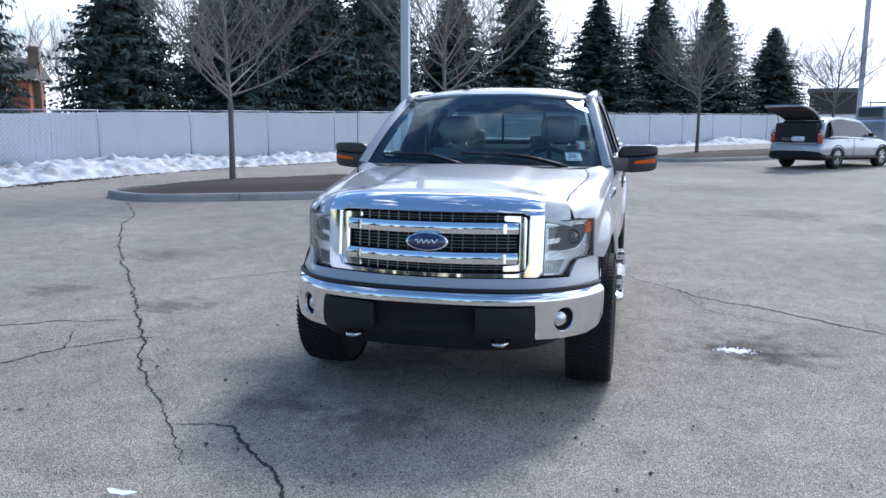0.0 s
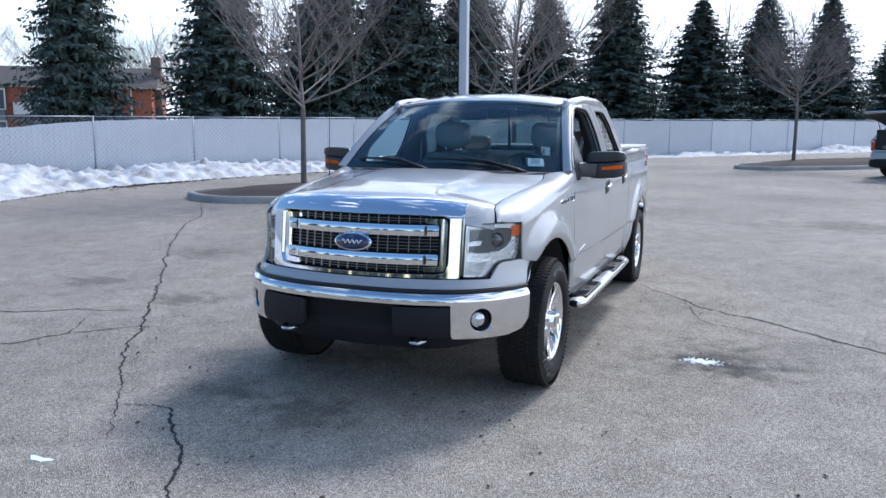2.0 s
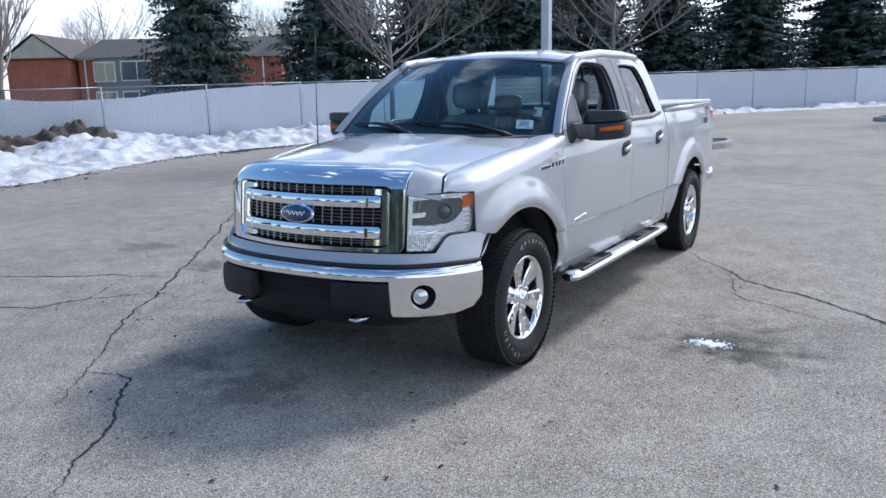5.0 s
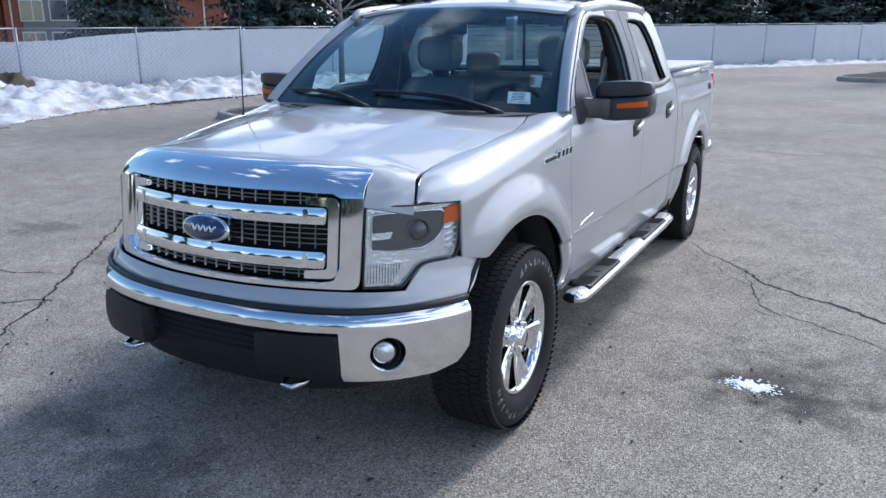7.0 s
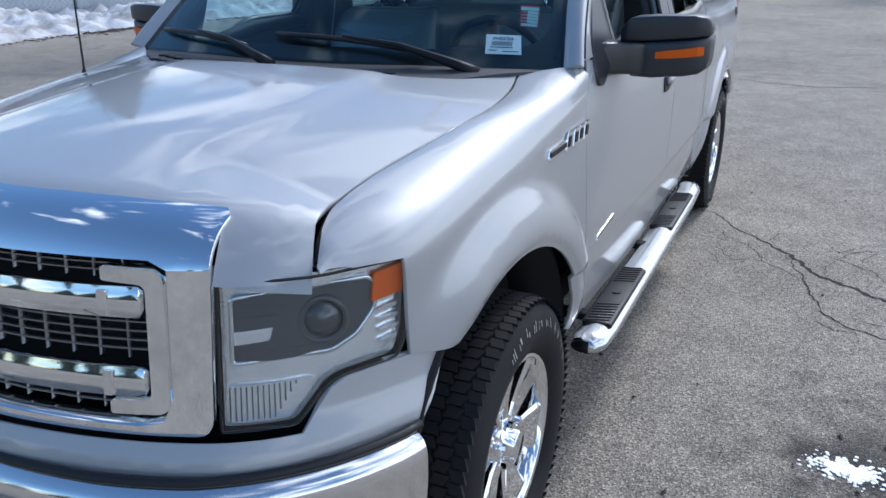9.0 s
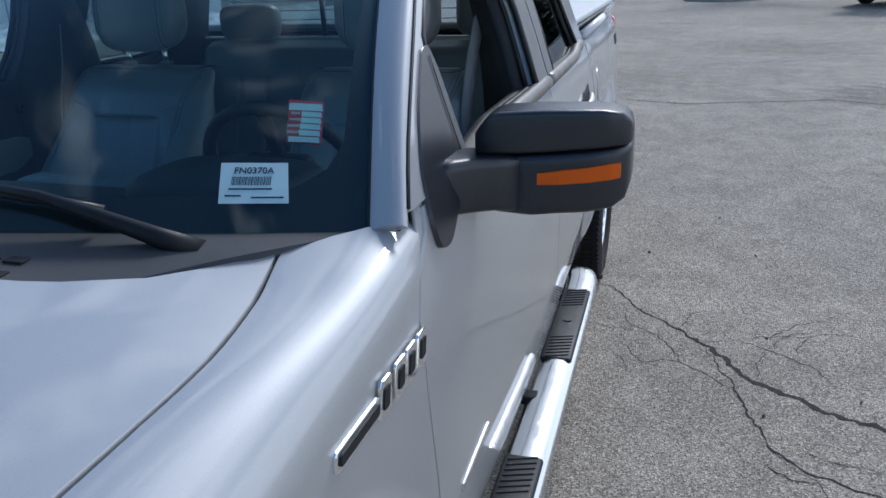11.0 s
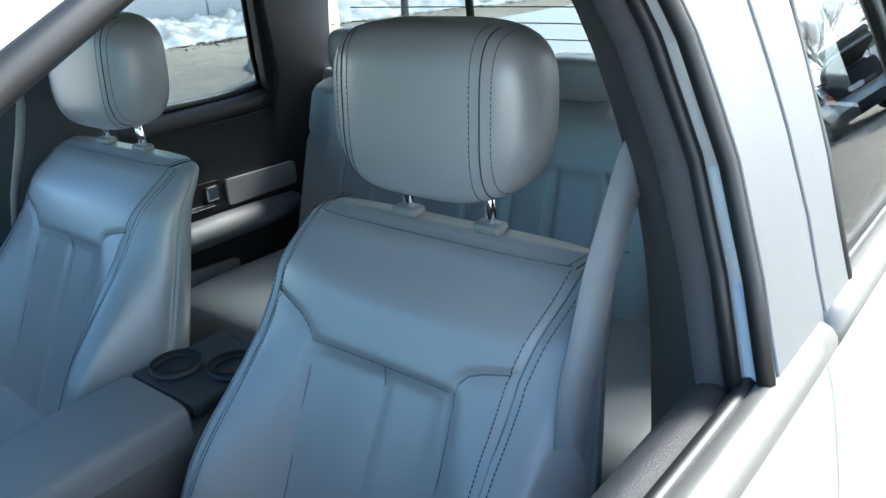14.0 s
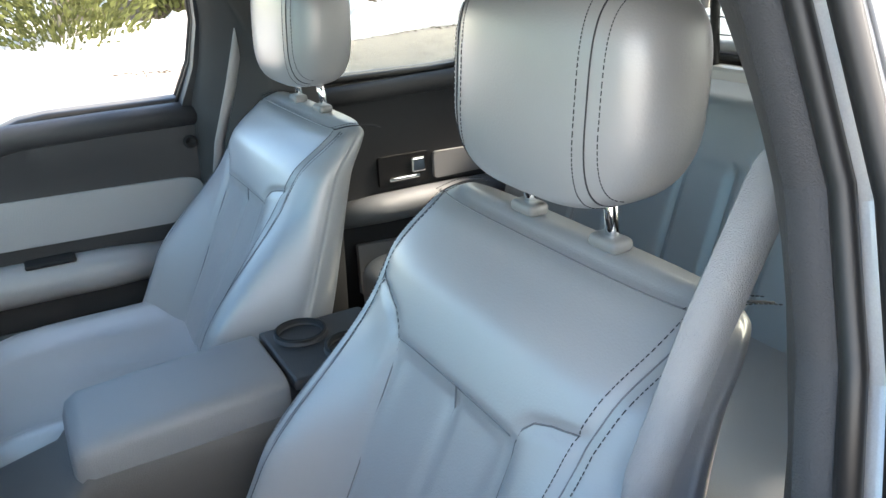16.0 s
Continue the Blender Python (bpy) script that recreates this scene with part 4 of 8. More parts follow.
def suv():
    """A crossover with its tail gate open; x runs across, y forward, origin under the rear axle."""
    ob = thing("crossover_car", "pale silver crossover parked with its tailgate open", "car", (6.72, 23.2, ground_z(6.7, 23.2)), -42)
    half = 0.93
    # lower body: lofted sections along the car
    def ring(y, hw, z0, z1, p=6):
        out = []
        cz, hz = (z0 + z1) / 2, (z1 - z0) / 2
        for j in range(28):
            c = 2 * math.pi * j / 28
            co, si = math.cos(c), math.sin(c)
            out.append((hw * math.copysign(abs(co) ** (2 / p), co), y, cz + hz * math.copysign(abs(si) ** (2 / p), si)))
        return out
    V, F = loft([ring(y, w, a, b) for y, w, a, b in ((-0.95, 0.78, 0.46, 0.72), (-0.92, 0.88, 0.40, 0.80), (-0.80, 0.92, 0.34, 0.98), (0.0, 0.94, 0.30, 1.04), (1.5, 0.94, 0.30, 1.03), (2.8, 0.93, 0.30, 0.98), (3.4, 0.88, 0.34, 0.88), (3.75, 0.70, 0.45, 0.75))])
    mesh_ob("body", V, [f[::-1] for f in F], CAR_PAINT, ob)
    V, F = loft([ring(y, w, a, b, 5) for y, w, a, b in ((-0.97, 0.80, 0.30, 0.56), (-0.94, 0.90, 0.28, 0.58), (-0.6, 0.945, 0.26, 0.50), (2.6, 0.945, 0.26, 0.44), (3.5, 0.86, 0.28, 0.46))])
    mesh_ob("lower_cladding", V, [f[::-1] for f in F], BLACK, ob, "dark lower cladding")
    # roof, pillars, windows
    V, F = loft([ring(y, w, a, b, 5) for y, w, a, b in ((-0.60, 0.66, 1.50, 1.575), (-0.3, 0.68, 1.54, 1.625), (0.4, 0.69, 1.58, 1.665), (1.2, 0.68, 1.56, 1.64), (1.7, 0.64, 1.46, 1.52))])
    mesh_ob("roof", V, [f[::-1] for f in F], CAR_PAINT, ob)
    for sg in (1, -1):
        V, F = tube([(sg * 0.90, 2.35, 1.0), (sg * 0.80, 2.0, 1.22), (sg * 0.68, 1.62, 1.50), (sg * 0.69, 0.4, 1.60), (sg * 0.69, -0.3, 1.56), (sg * 0.75, -0.62, 1.42), (sg * 0.84, -0.88, 1.05)], [0.04, 0.045, 0.05, 0.055, 0.06, 0.08, 0.11], 10)
        mesh_ob("roof_rail", V, F, CAR_PAINT, ob)
        V = [(sg * 0.905, 2.15, 1.03), (sg * 0.905, -0.25, 1.05), (sg * 0.74, -0.22, 1.50), (sg * 0.725, 0.4, 1.56), (sg * 0.725, 1.45, 1.52), (sg * 0.80, 1.85, 1.30)]
        mesh_ob("side_window", V + [(x - sg * 0.01, y, z) for x, y, z in V], [(0, 1, 2, 3, 4, 5), (11, 10, 9, 8, 7, 6)] + [(i, (i + 1) % 6, 6 + (i + 1) % 6, 6 + i) for i in range(6)], CAR_GLASS, ob, smooth=False)
        part("side_mirror", block(0.18, 0.10, 0.13, (sg * 1.0, 1.85, 1.10), 0.04, 3), BLACK, ob, smooth=True)
        part("tail_lamp", block(0.16, 0.12, 0.36, (sg * 0.81, -0.88, 1.00), 0.04, 3), RED, ob, "red tail lamp", smooth=True)
        part("door_line", block(0.006, 0.012, 0.6, (sg * 0.944, 0.95, 0.72), 0.0), SEAL, ob)
        part("door_pull", block(0.03, 0.18, 0.03, (sg * 0.95, 0.62, 0.90), 0.01), CHROME, ob)
        for y in (0.0, 2.81):
            wh = new("wheel")
            wh.parent = ob
            wh.matrix_world = ob.matrix_world @ pose(sg * 0.82, y, 0.365)
            V, F = lathe([(-0.11, 0.22), (-0.12, 0.34), (-0.08, 0.365), (0.08, 0.365), (0.12, 0.34), (0.125, 0.25), (0.11, 0.24)], 40)
            t = mesh_ob("tyre", [(sg * x, a, b) for x, a, b in V], F, RUBBER, wh)
            V, F = lathe([(0.09, 0.245), (0.125, 0.24), (0.11, 0.20), (0.07, 0.19), (0.07, 0.001)], 40)
            mesh_ob("rim", [(sg * x, a, b) for x, a, b in V], F, LAMP_DARK, wh)
            for k in range(7):
                bm = block(0.03, 0.045, 0.18, (sg * 0.10, 0, 0.13), 0.008)
                part("spoke", bm, SATIN, wh, m=Matrix.Rotation(2 * math.pi * k / 7, 4, "X"))
            part("hub", rod(0.05, 0.04, (sg * 0.10, 0, 0), 16, axis="x"), SATIN, wh)
            V, F = lathe([(0.04, 0.41), (0.128, 0.41), (0.132, 0.385), (0.04, 0.385)], 36)
            mesh_ob("arch_trim", [(sg * (x + 0.82), a + y, abs(b) + 0.365) for x, a, b in V], F, BLACK, ob)
    # open boot: a solid dark block stands in for its shaded inside
    part("boot_cavity", block(1.42, 0.9, 0.62, (0, -0.52, 1.16), 0.03), LINER, ob, "dark block filling the open luggage space")
    part("rear_screen_frame", block(1.30, 0.06, 0.09, (0, -0.62, 1.49), 0.02), LINER, ob)
    bag = part("load", block(0.40, 0.25, 0.16, (0.15, -0.99, 0.96), 0.06, 3), WHITE_LABEL, ob, "pale bag in the luggage space", smooth=True)
    part("load", block(0.34, 0.25, 0.12, (-0.22, -0.99, 0.94), 0.05, 3), BARK, ob, "brown box in the luggage space", smooth=True)
    # tailgate swung up on the rear edge of the roof: bright skin above, dark lining below
    tg = []
    for y, z, hw, th in ((-0.58, 1.62, 0.60, 0.04), (-0.86, 1.76, 0.66, 0.05), (-1.15, 1.87, 0.70, 0.05), (-1.42, 1.945, 0.72, 0.05), (-1.66, 1.985, 0.70, 0.04), (-1.80, 1.99, 0.64, 0.025)):
        tg.append([(-hw, y, z), (-hw * 0.9, y, z + 0.025), (0, y, z + 0.045), (hw * 0.9, y, z + 0.025), (hw, y, z), (hw * 0.94, y + 0.03, z - th), (0, y + 0.03, z - th), (-hw * 0.94, y + 0.03, z - th)])
    V, F = loft(tg)
    gate = mesh_ob("tailgate", V, F, CAR_PAINT, ob, "raised tailgate")
    lin = [[(-hw, y, z), (hw, y, z), (hw, y + 0.02, z - 0.03), (-hw, y + 0.02, z - 0.03)] for y, z, hw in ((-0.60, 1.572, 0.58), (-0.88, 1.700, 0.64), (-1.17, 1.805, 0.68), (-1.42, 1.880, 0.69), (-1.72, 1.930, 0.66))]
    V, F = loft(lin)
    mesh_ob("lining", V, F, LINER, gate, "dark inner lining", smooth=False)
    for sg in (1, -1):
        V, F = tube([(sg * 0.64, -0.84, 1.36), (sg * 0.62, -1.06, 1.74)], 0.012, 8)
        mesh_ob("strut", V, F, SEAL, gate)
    part("bumper_top", block(1.5, 0.12, 0.05, (0, -0.95, 0.82), 0.02), CAR_PAINT, ob)
    part("tow_cover", rod(0.04, 0.02, (0.35, -0.99, 0.55), 14, axis="y"), DARK, ob)
    return ob


suv()


def van():
    ob = thing("work_van", "pale work van with a roof rack beyond the crossover", "van", (10.6, 30.2, ground_z(10.6, 30.2)), -62)
    part("body", block(1.9, 5.0, 1.25, (0, 2.0, 0.95), 0.12, 3), CAR_PAINT, ob, smooth=True)
    part("upper_body", block(1.7, 4.2, 0.62, (0, 1.7, 1.82), 0.14, 3), CAR_PAINT, ob, smooth=True)
    for sg in (1, -1):
        for y, w in ((0.4, 1.2), (2.0, 1.6)):
            part("side_window", block(0.03, w, 0.40, (sg * 0.845, y, 1.86), 0.05, 2), WINDOW_DARK, ob)
        for y in (0.4, 3.6):
            part("wheel", rod(0.36, 0.24, (sg * 0.85, y, 0.36), 28, axis="x"), RUBBER, ob)
        V, F = tube([(sg * 0.6, -0.1, 2.26), (sg * 0.6, 3.2, 2.26)], 0.025, 8)
        mesh_ob("rack_rail", V, F, GALV, ob)
    for y in (0.1, 1.5, 2.9):
        part("rack_bar", block(1.4, 0.05, 0.05, (0, y, 2.26), 0.01), GALV, ob)
        for sg in (1, -1):
            part("rack_foot", block(0.04, 0.04, 0.34, (sg * 0.6, y, 2.2), 0.008), GALV, ob)
    part("rear_window", block(1.3, 0.03, 0.40, (0, -0.42, 1.85), 0.04, 2), WINDOW_DARK, ob)
    return ob


van()

# ---- small ground things ----


def ice_patch():
    """Broken bits of ice in a shallow pothole."""
    ob = thing("ice_patch", "small heap of broken white ice on wet asphalt", "ice", (1.82, 0.86, 0.0))
    rnd = random.Random(8)
    V, F = [], []
    for k in range(420):
        a, r = rnd.uniform(0, 6.28), abs(rnd.gauss(0, 0.5))
        if r > 1.2:
            continue
        x, y = 0.15 * r * math.cos(a), 0.085 * r * math.sin(a)
        s = rnd.uniform(0.004, 0.014) * (1.4 - 0.8 * min(1, r))
        o = len(V)
        for dz, ss in ((0.0, 1.0), (s * 0.22, 0.8)):
            for q in range(5):
                t = 6.28 * q / 5 + rnd.uniform(-0.3, 0.3)
                V.append((x + s * ss * math.cos(t), y + s * ss * math.sin(t), dz + 0.002))
        F += [(o + 9, o + 8, o + 7, o + 6, o + 5)[::-1]] + [(o + q, o + (q + 1) % 5, o + 5 + (q + 1) % 5, o + 5 + q) for q in range(5)]
    mesh_ob("ice_rubble", V, F, ICE, ob, smooth=False, kind="stuff")
    return ob


ICE = mat("crushed_ice", (0.78, 0.80, 0.83), 0.35, island=0.15)
ice_patch()


def litter():
    """Scattered grit, leaves and salt grains on the lot."""
    rnd = random.Random(21)
    for name, label, cat, material, count, size in (("grit", "scattered pale salt and grit on the asphalt", "grit", ICE, 5000, (0.0016, 0.0042)), ("leaf_litter", "scattered dry brown leaf bits on the asphalt", "leaves", MULCH, 420, (0.004, 0.018))):
        V, F = [], []
        for k in range(count):
            x, y = rnd.uniform(-5, 5), rnd.uniform(-3.2, 7)
            if rnd.random() < 0.6:
                x, y = rnd.uniform(-2.5, 3), rnd.uniform(-3.2, 1.5)
            s = rnd.uniform(*size)
            o = len(V)
            z = ground_z(x, y) + 0.003
            for q in range(4):
                t = 6.28 * q / 4 + rnd.uniform(-0.5, 0.5)
                V.append((x + s * math.cos(t) * rnd.uniform(0.4, 1), y + s * math.sin(t), z + rnd.uniform(0, s * 0.5)))
            V.append((x, y, z + s * 0.6))
            F += [(o + q, o + (q + 1) % 4, o + 4) for q in range(4)]
        ob = mesh_ob(name, V, F, material, smooth=False, kind="stuff")
        tagged(ob, label, cat)


litter()


def paint_chip():
    pts = [(-1.03 + 0.06 * math.cos(a) * (1 + 0.4 * math.sin(3 * a)), -2.09 + 0.035 * math.sin(a) * (1 + 0.5 * math.cos(2 * a))) for a in [6.28 * k / 18 for k in range(18)]]
    ob = part("white_spot", extrude_poly(pts, 0.0, 0.004), ICE)
    return tagged(ob, "small white splash dried on the asphalt", "stain")


paint_chip()


def bank_debris():
    """Dead leaves and twigs washed out along the foot of the snow bank."""
    rnd = random.Random(44)
    V, F = [], []
    for n in range(1500):
        k = rnd.gauss(-0.85, 0.25) if n < 450 else rnd.uniform(-3.2, 3.5)
        p = fence_at(k) + fence_normal(k) * (0.15 + snow_reach(k) + rnd.gauss(0.02, 0.10 if n % 3 else 0.35))
        s, a = rnd.uniform(0.012, 0.06), rnd.uniform(0, 6.28)
        w = rnd.uniform(0.2, 0.6)
        z = ground_z(p.x, p.y) + 0.004
        o = len(V)
        for q in range(4):
            c, d = s * math.cos(1.571 * q), w * s * math.sin(1.571 * q)
            V.append((p.x + c * math.cos(a) - d * math.sin(a), p.y + c * math.sin(a) + d * math.cos(a), z + rnd.uniform(0, s * 0.4)))
        V.append((p.x, p.y, z + s * 0.5))
        F += [(o + q, o + (q + 1) % 4, o + 4) for q in range(4)]
    return tagged(mesh_ob("leaf_debris", V, F, MULCH, smooth=False, kind="stuff"), "dead brown leaf debris along the snow foot", "leaves")


bank_debris()


def shrub(x, y, h, r, seed):
    """A dense evergreen shrub of many small sprays."""
    ob = thing("evergreen_shrub", "sunlit yellow-green evergreen shrub by the snow", "shrub", (x, y, ground_z(x, y)))
    rnd = random.Random(seed)
    V, F = [], []
    for k in range(9000):
        a, u = rnd.uniform(0, 6.283), rnd.random() ** 0.5
        zz = rnd.uniform(0.0, 1.0)
        lump = 0.75 + 0.35 * noise.noise((math.cos(a) * 1.6, math.sin(a) * 1.6, zz * 2.4 + seed))
        rad = r * (1 - 0.55 * zz ** 2) * u * lump
        p = Vector((rad * math.cos(a), rad * math.sin(a), zz * h))
        d = Vector((math.cos(a) * rnd.uniform(0.2, 1), math.sin(a) * rnd.uniform(0.2, 1), rnd.uniform(0.1, 1))).normalized()
        s = d.cross(Vector((rnd.uniform(-1, 1), rnd.uniform(-1, 1), rnd.uniform(-1, 1)))).normalized() * rnd.uniform(0.02, 0.05)
        L = rnd.uniform(0.12, 0.28)
        o = len(V)
        V += [p, p + d * L * 0.5 + s, p + d * L, p + d * L * 0.5 - s]
        F.append((o, o + 1, o + 2, o + 3))
    mesh_ob("crown", V, F, NEEDLE_SUN, ob, smooth=False)
    V, F = tube([(0, 0, -0.1), (0, 0, h * 0.5)], [0.06, 0.02], 8)
    mesh_ob("trunk", V, F, BARK, ob)
    return ob


shrub(-16.6, 2.5, 4.0, 2.3, 3)
shrub(-20.0, 5.6, 2.4, 1.6, 4)

# ---- the pickup truck: nose towards -y, driver's side towards +x, front axle at y = 0 ----
truck = thing("pickup_truck", "silver crew-cab pickup truck with chrome grille, parked", "pickup truck")

body_w = curve1([-0.7, -0.6, -0.377, -0.25, -0.1, 0.3, 0.6, 0.8, 1.8, 2.8, 3.3, 3.7, 4.3, 4.75],
                [0.70, 0.75, 0.866, 0.885, 0.895, 0.915, 0.935, 0.945, 0.967, 0.967, 0.957, 0.955, 0.945, 0.90])
body_p = curve1([0.36, 0.50, 0.62, 0.700, 0.722, 0.90, 1.05, 1.15, 1.24, 1.30, 1.345, 1.39, 1.62, 1.84],
                [-0.075, -0.04, -0.024, -0.017, 0.0, 0.006, 0.007, 0.003, -0.010, -0.022, -0.038, -0.056, -0.140, -0.235])
AXLE_F, AXLE_R = (0.03, 0.39), (3.66, 0.40)


def side_x(y, z):
    """Half-width of the body at a place on its side."""
    x = body_w(y) + body_p(z)
    for (cy, cz), amp, r0, r1 in ((AXLE_F, 0.050, 0.60, 0.715), (AXLE_R, 0.036, 0.60, 0.725)):
        r = math.hypot(y - cy, z - cz)
        if r < r1 and z > 0.3:
            k = 0.5 * (1 - smoothstep(r1 - 0.085, r1, r)) + 0.5 * (1 - smoothstep(0.575, r1 - 0.02, r)) - 0.25 * (1 - smoothstep(0.530, 0.570, r))
            x += amp * k * smoothstep(0.30, 0.62, z) * smoothstep(-0.44, -0.20, y)
    return x


def side_fn(sgn, out=0.0):
    return lambda y, z: (sgn * (side_x(y, z) + out), y, z)


seam_z = curve1([-0.60, -0.565, -0.5, -0.4, -0.2, 0.1, 0.4, 0.52, 0.66], [1.05, 1.075, 1.125, 1.160, 1.195, 1.235, 1.268, 1.290, 1.322])

seam_x = curve1([-0.62, -0.56, -0.50, -0.42, -0.30, -0.09, 0.12, 0.27, 0.40, 0.50, 0.57, 0.68], [0.775, 0.757, 0.728, 0.706, 0.712, 0.742, 0.768, 0.779, 0.768, 0.747, 0.735, 0.725])


def fender_fn(sgn):
    """The fender's side, and above its shoulder the roll over to the bonnet seam."""
    def f(y, v):
        top = seam_z(y)
        sh = top - 0.115
        if v <= sh:
            return (sgn * side_x(y, v), y, v)
        a = min(math.pi / 2, (v - sh) / 0.18 * math.pi / 2)
        w = side_x(y, sh)
        e = 1.0 - 0.45 * smoothstep(0.05, 0.55, y)
        return (sgn * (seam_x(y) + (w - seam_x(y)) * max(0.0, math.cos(a)) ** e), y, sh + 0.115 * math.sin(a) ** e)
    return f


def arch(c, r, a0, a1, n=22):
    return [(c[0] + r * math.cos(radians(a0 + (a1 - a0) * i / n)), c[1] + r * math.sin(radians(a0 + (a1 - a0) * i / n))) for i in range(n + 1)]


# plan of the nose: (x, y) by arc length from the middle
NOSE = [(0, -0.815), (0.15, -0.808), (0.3, -0.785), (0.45, -0.747), (0.55, -0.711), (0.62, -0.678), (0.7, -0.622), (0.764, -0.55), (0.82, -0.46), (0.866, -0.36), (0.885, -0.25), (0.893, -0.12)]
PLOUGH = [(0, -0.925), (0.2, -0.918), (0.4, -0.890), (0.6, -0.825), (0.71, -0.755), (0.80, -0.670), (0.87, -0.575), (0.925, -0.46), (0.94, -0.38), (0.945, -0.30)]


def plan_of(pts):
    q = [0.0]
    for a, b in zip(pts[:-1], pts[1:]):
        q.append(q[-1] + math.dist(a, b))
    fx, fy = curve1(q, [p[0] for p in pts]), curve1(q, [p[1] for p in pts])
    by_x = curve1([p[0] for p in pts], q)
    return (lambda s: (math.copysign(fx(abs(s)), s), fy(abs(s)))), (lambda x: math.copysign(by_x(abs(x)), x))


nose_at, nose_q = plan_of(NOSE)
plough_at, plough_q = plan_of(PLOUGH)


def nose_fn(out=0.0, prof=None):
    """A surface on the nose: s along the plan, z up. It leans back towards the bonnet."""
    def f(s, z):
        x, y = nose_at(s)
        xa, ya = nose_at(s + 0.004)
        xb, yb = nose_at(s - 0.004)
        d = Vector((xa - xb, ya - yb)).normalized()
        o = out + (prof(z) if prof else 0.0)
        lean = 0.11 * (z - 0.95) * (1 - smoothstep(0.6, 0.85, abs(x)))
        return (x + d.y * o, y - d.x * o + lean, z)
    return f


def plough_fn(out=0.0, prof=None):
    def f(s, z):
        x, y = plough_at(s)
        xa, ya = plough_at(s + 0.004)
        xb, yb = plough_at(s - 0.004)
        d = Vector((xa - xb, ya - yb)).normalized()
        o = out + (prof(z) if prof else 0.0)
        return (x + d.y * o, y - d.x * o, z)
    return f


bonnet_c = curve1([-0.90, -0.80, -0.65, -0.4, 0.0, 0.3, 0.5], [1.175, 1.200, 1.222, 1.252, 1.290, 1.312, 1.322])


def nose_y(x):
    return nose_at(nose_q(x))[1]


def bonnet_z(x, y):
    ax = abs(x)
    zs, zc = seam_z(max(y, -0.40)), bonnet_c(y)
    z = zs + (zc - zs) * (1 - min(1.0, ax / seam_x(y)) ** 2.3)
    z += 0.010 * (1 - smoothstep(0.34, 0.46, ax)) * smoothstep(-0.75, -0.3, y)
    nd = y - nose_y(min(ax, 0.80))
    if nd < 0.16:
        k = 1 - max(-0.2, nd) / 0.16
        z -= (0.105 + 0.018 * smoothstep(0.59, 0.615, ax) + 0.015 * smoothstep(0.6, 0.76, ax)) * k ** 2.2
    return z


# bonnet: its front follows the chrome header, its flanks reach down to the lamps
front = []
for i in range(89):
    x = -0.748 + 1.496 * i / 88
    front.append((x, nose_y(x) + 0.004 + 0.106 * (1 - smoothstep(0.585, 0.612, abs(x)))))
flank = [-0.50, -0.42, -0.36, -0.28, -0.2, -0.09, 0.02, 0.12, 0.2, 0.27, 0.34, 0.40, 0.46, 0.50, 0.53]
rear = [(seam_x(y) - 0.008, y) for y in flank] + [(0.722, 0.53), (0.70, 0.490), (0.60, 0.40), (0.5, 0.350), (0.40, 0.318), (0.25, 0.292), (0, 0.278), (-0.25, 0.292), (-0.40, 0.318), (-0.5, 0.350), (-0.60, 0.40), (-0.70, 0.490), (-0.722, 0.53)] + [(-seam_x(y) + 0.008, y) for y in reversed(flank)]
sheet("bonnet", front + rear, lambda x, y: (x, y, bonnet_z(x, y)), 0.04, 0.018, PAINT, truck, "silver bonnet reflecting the sky")

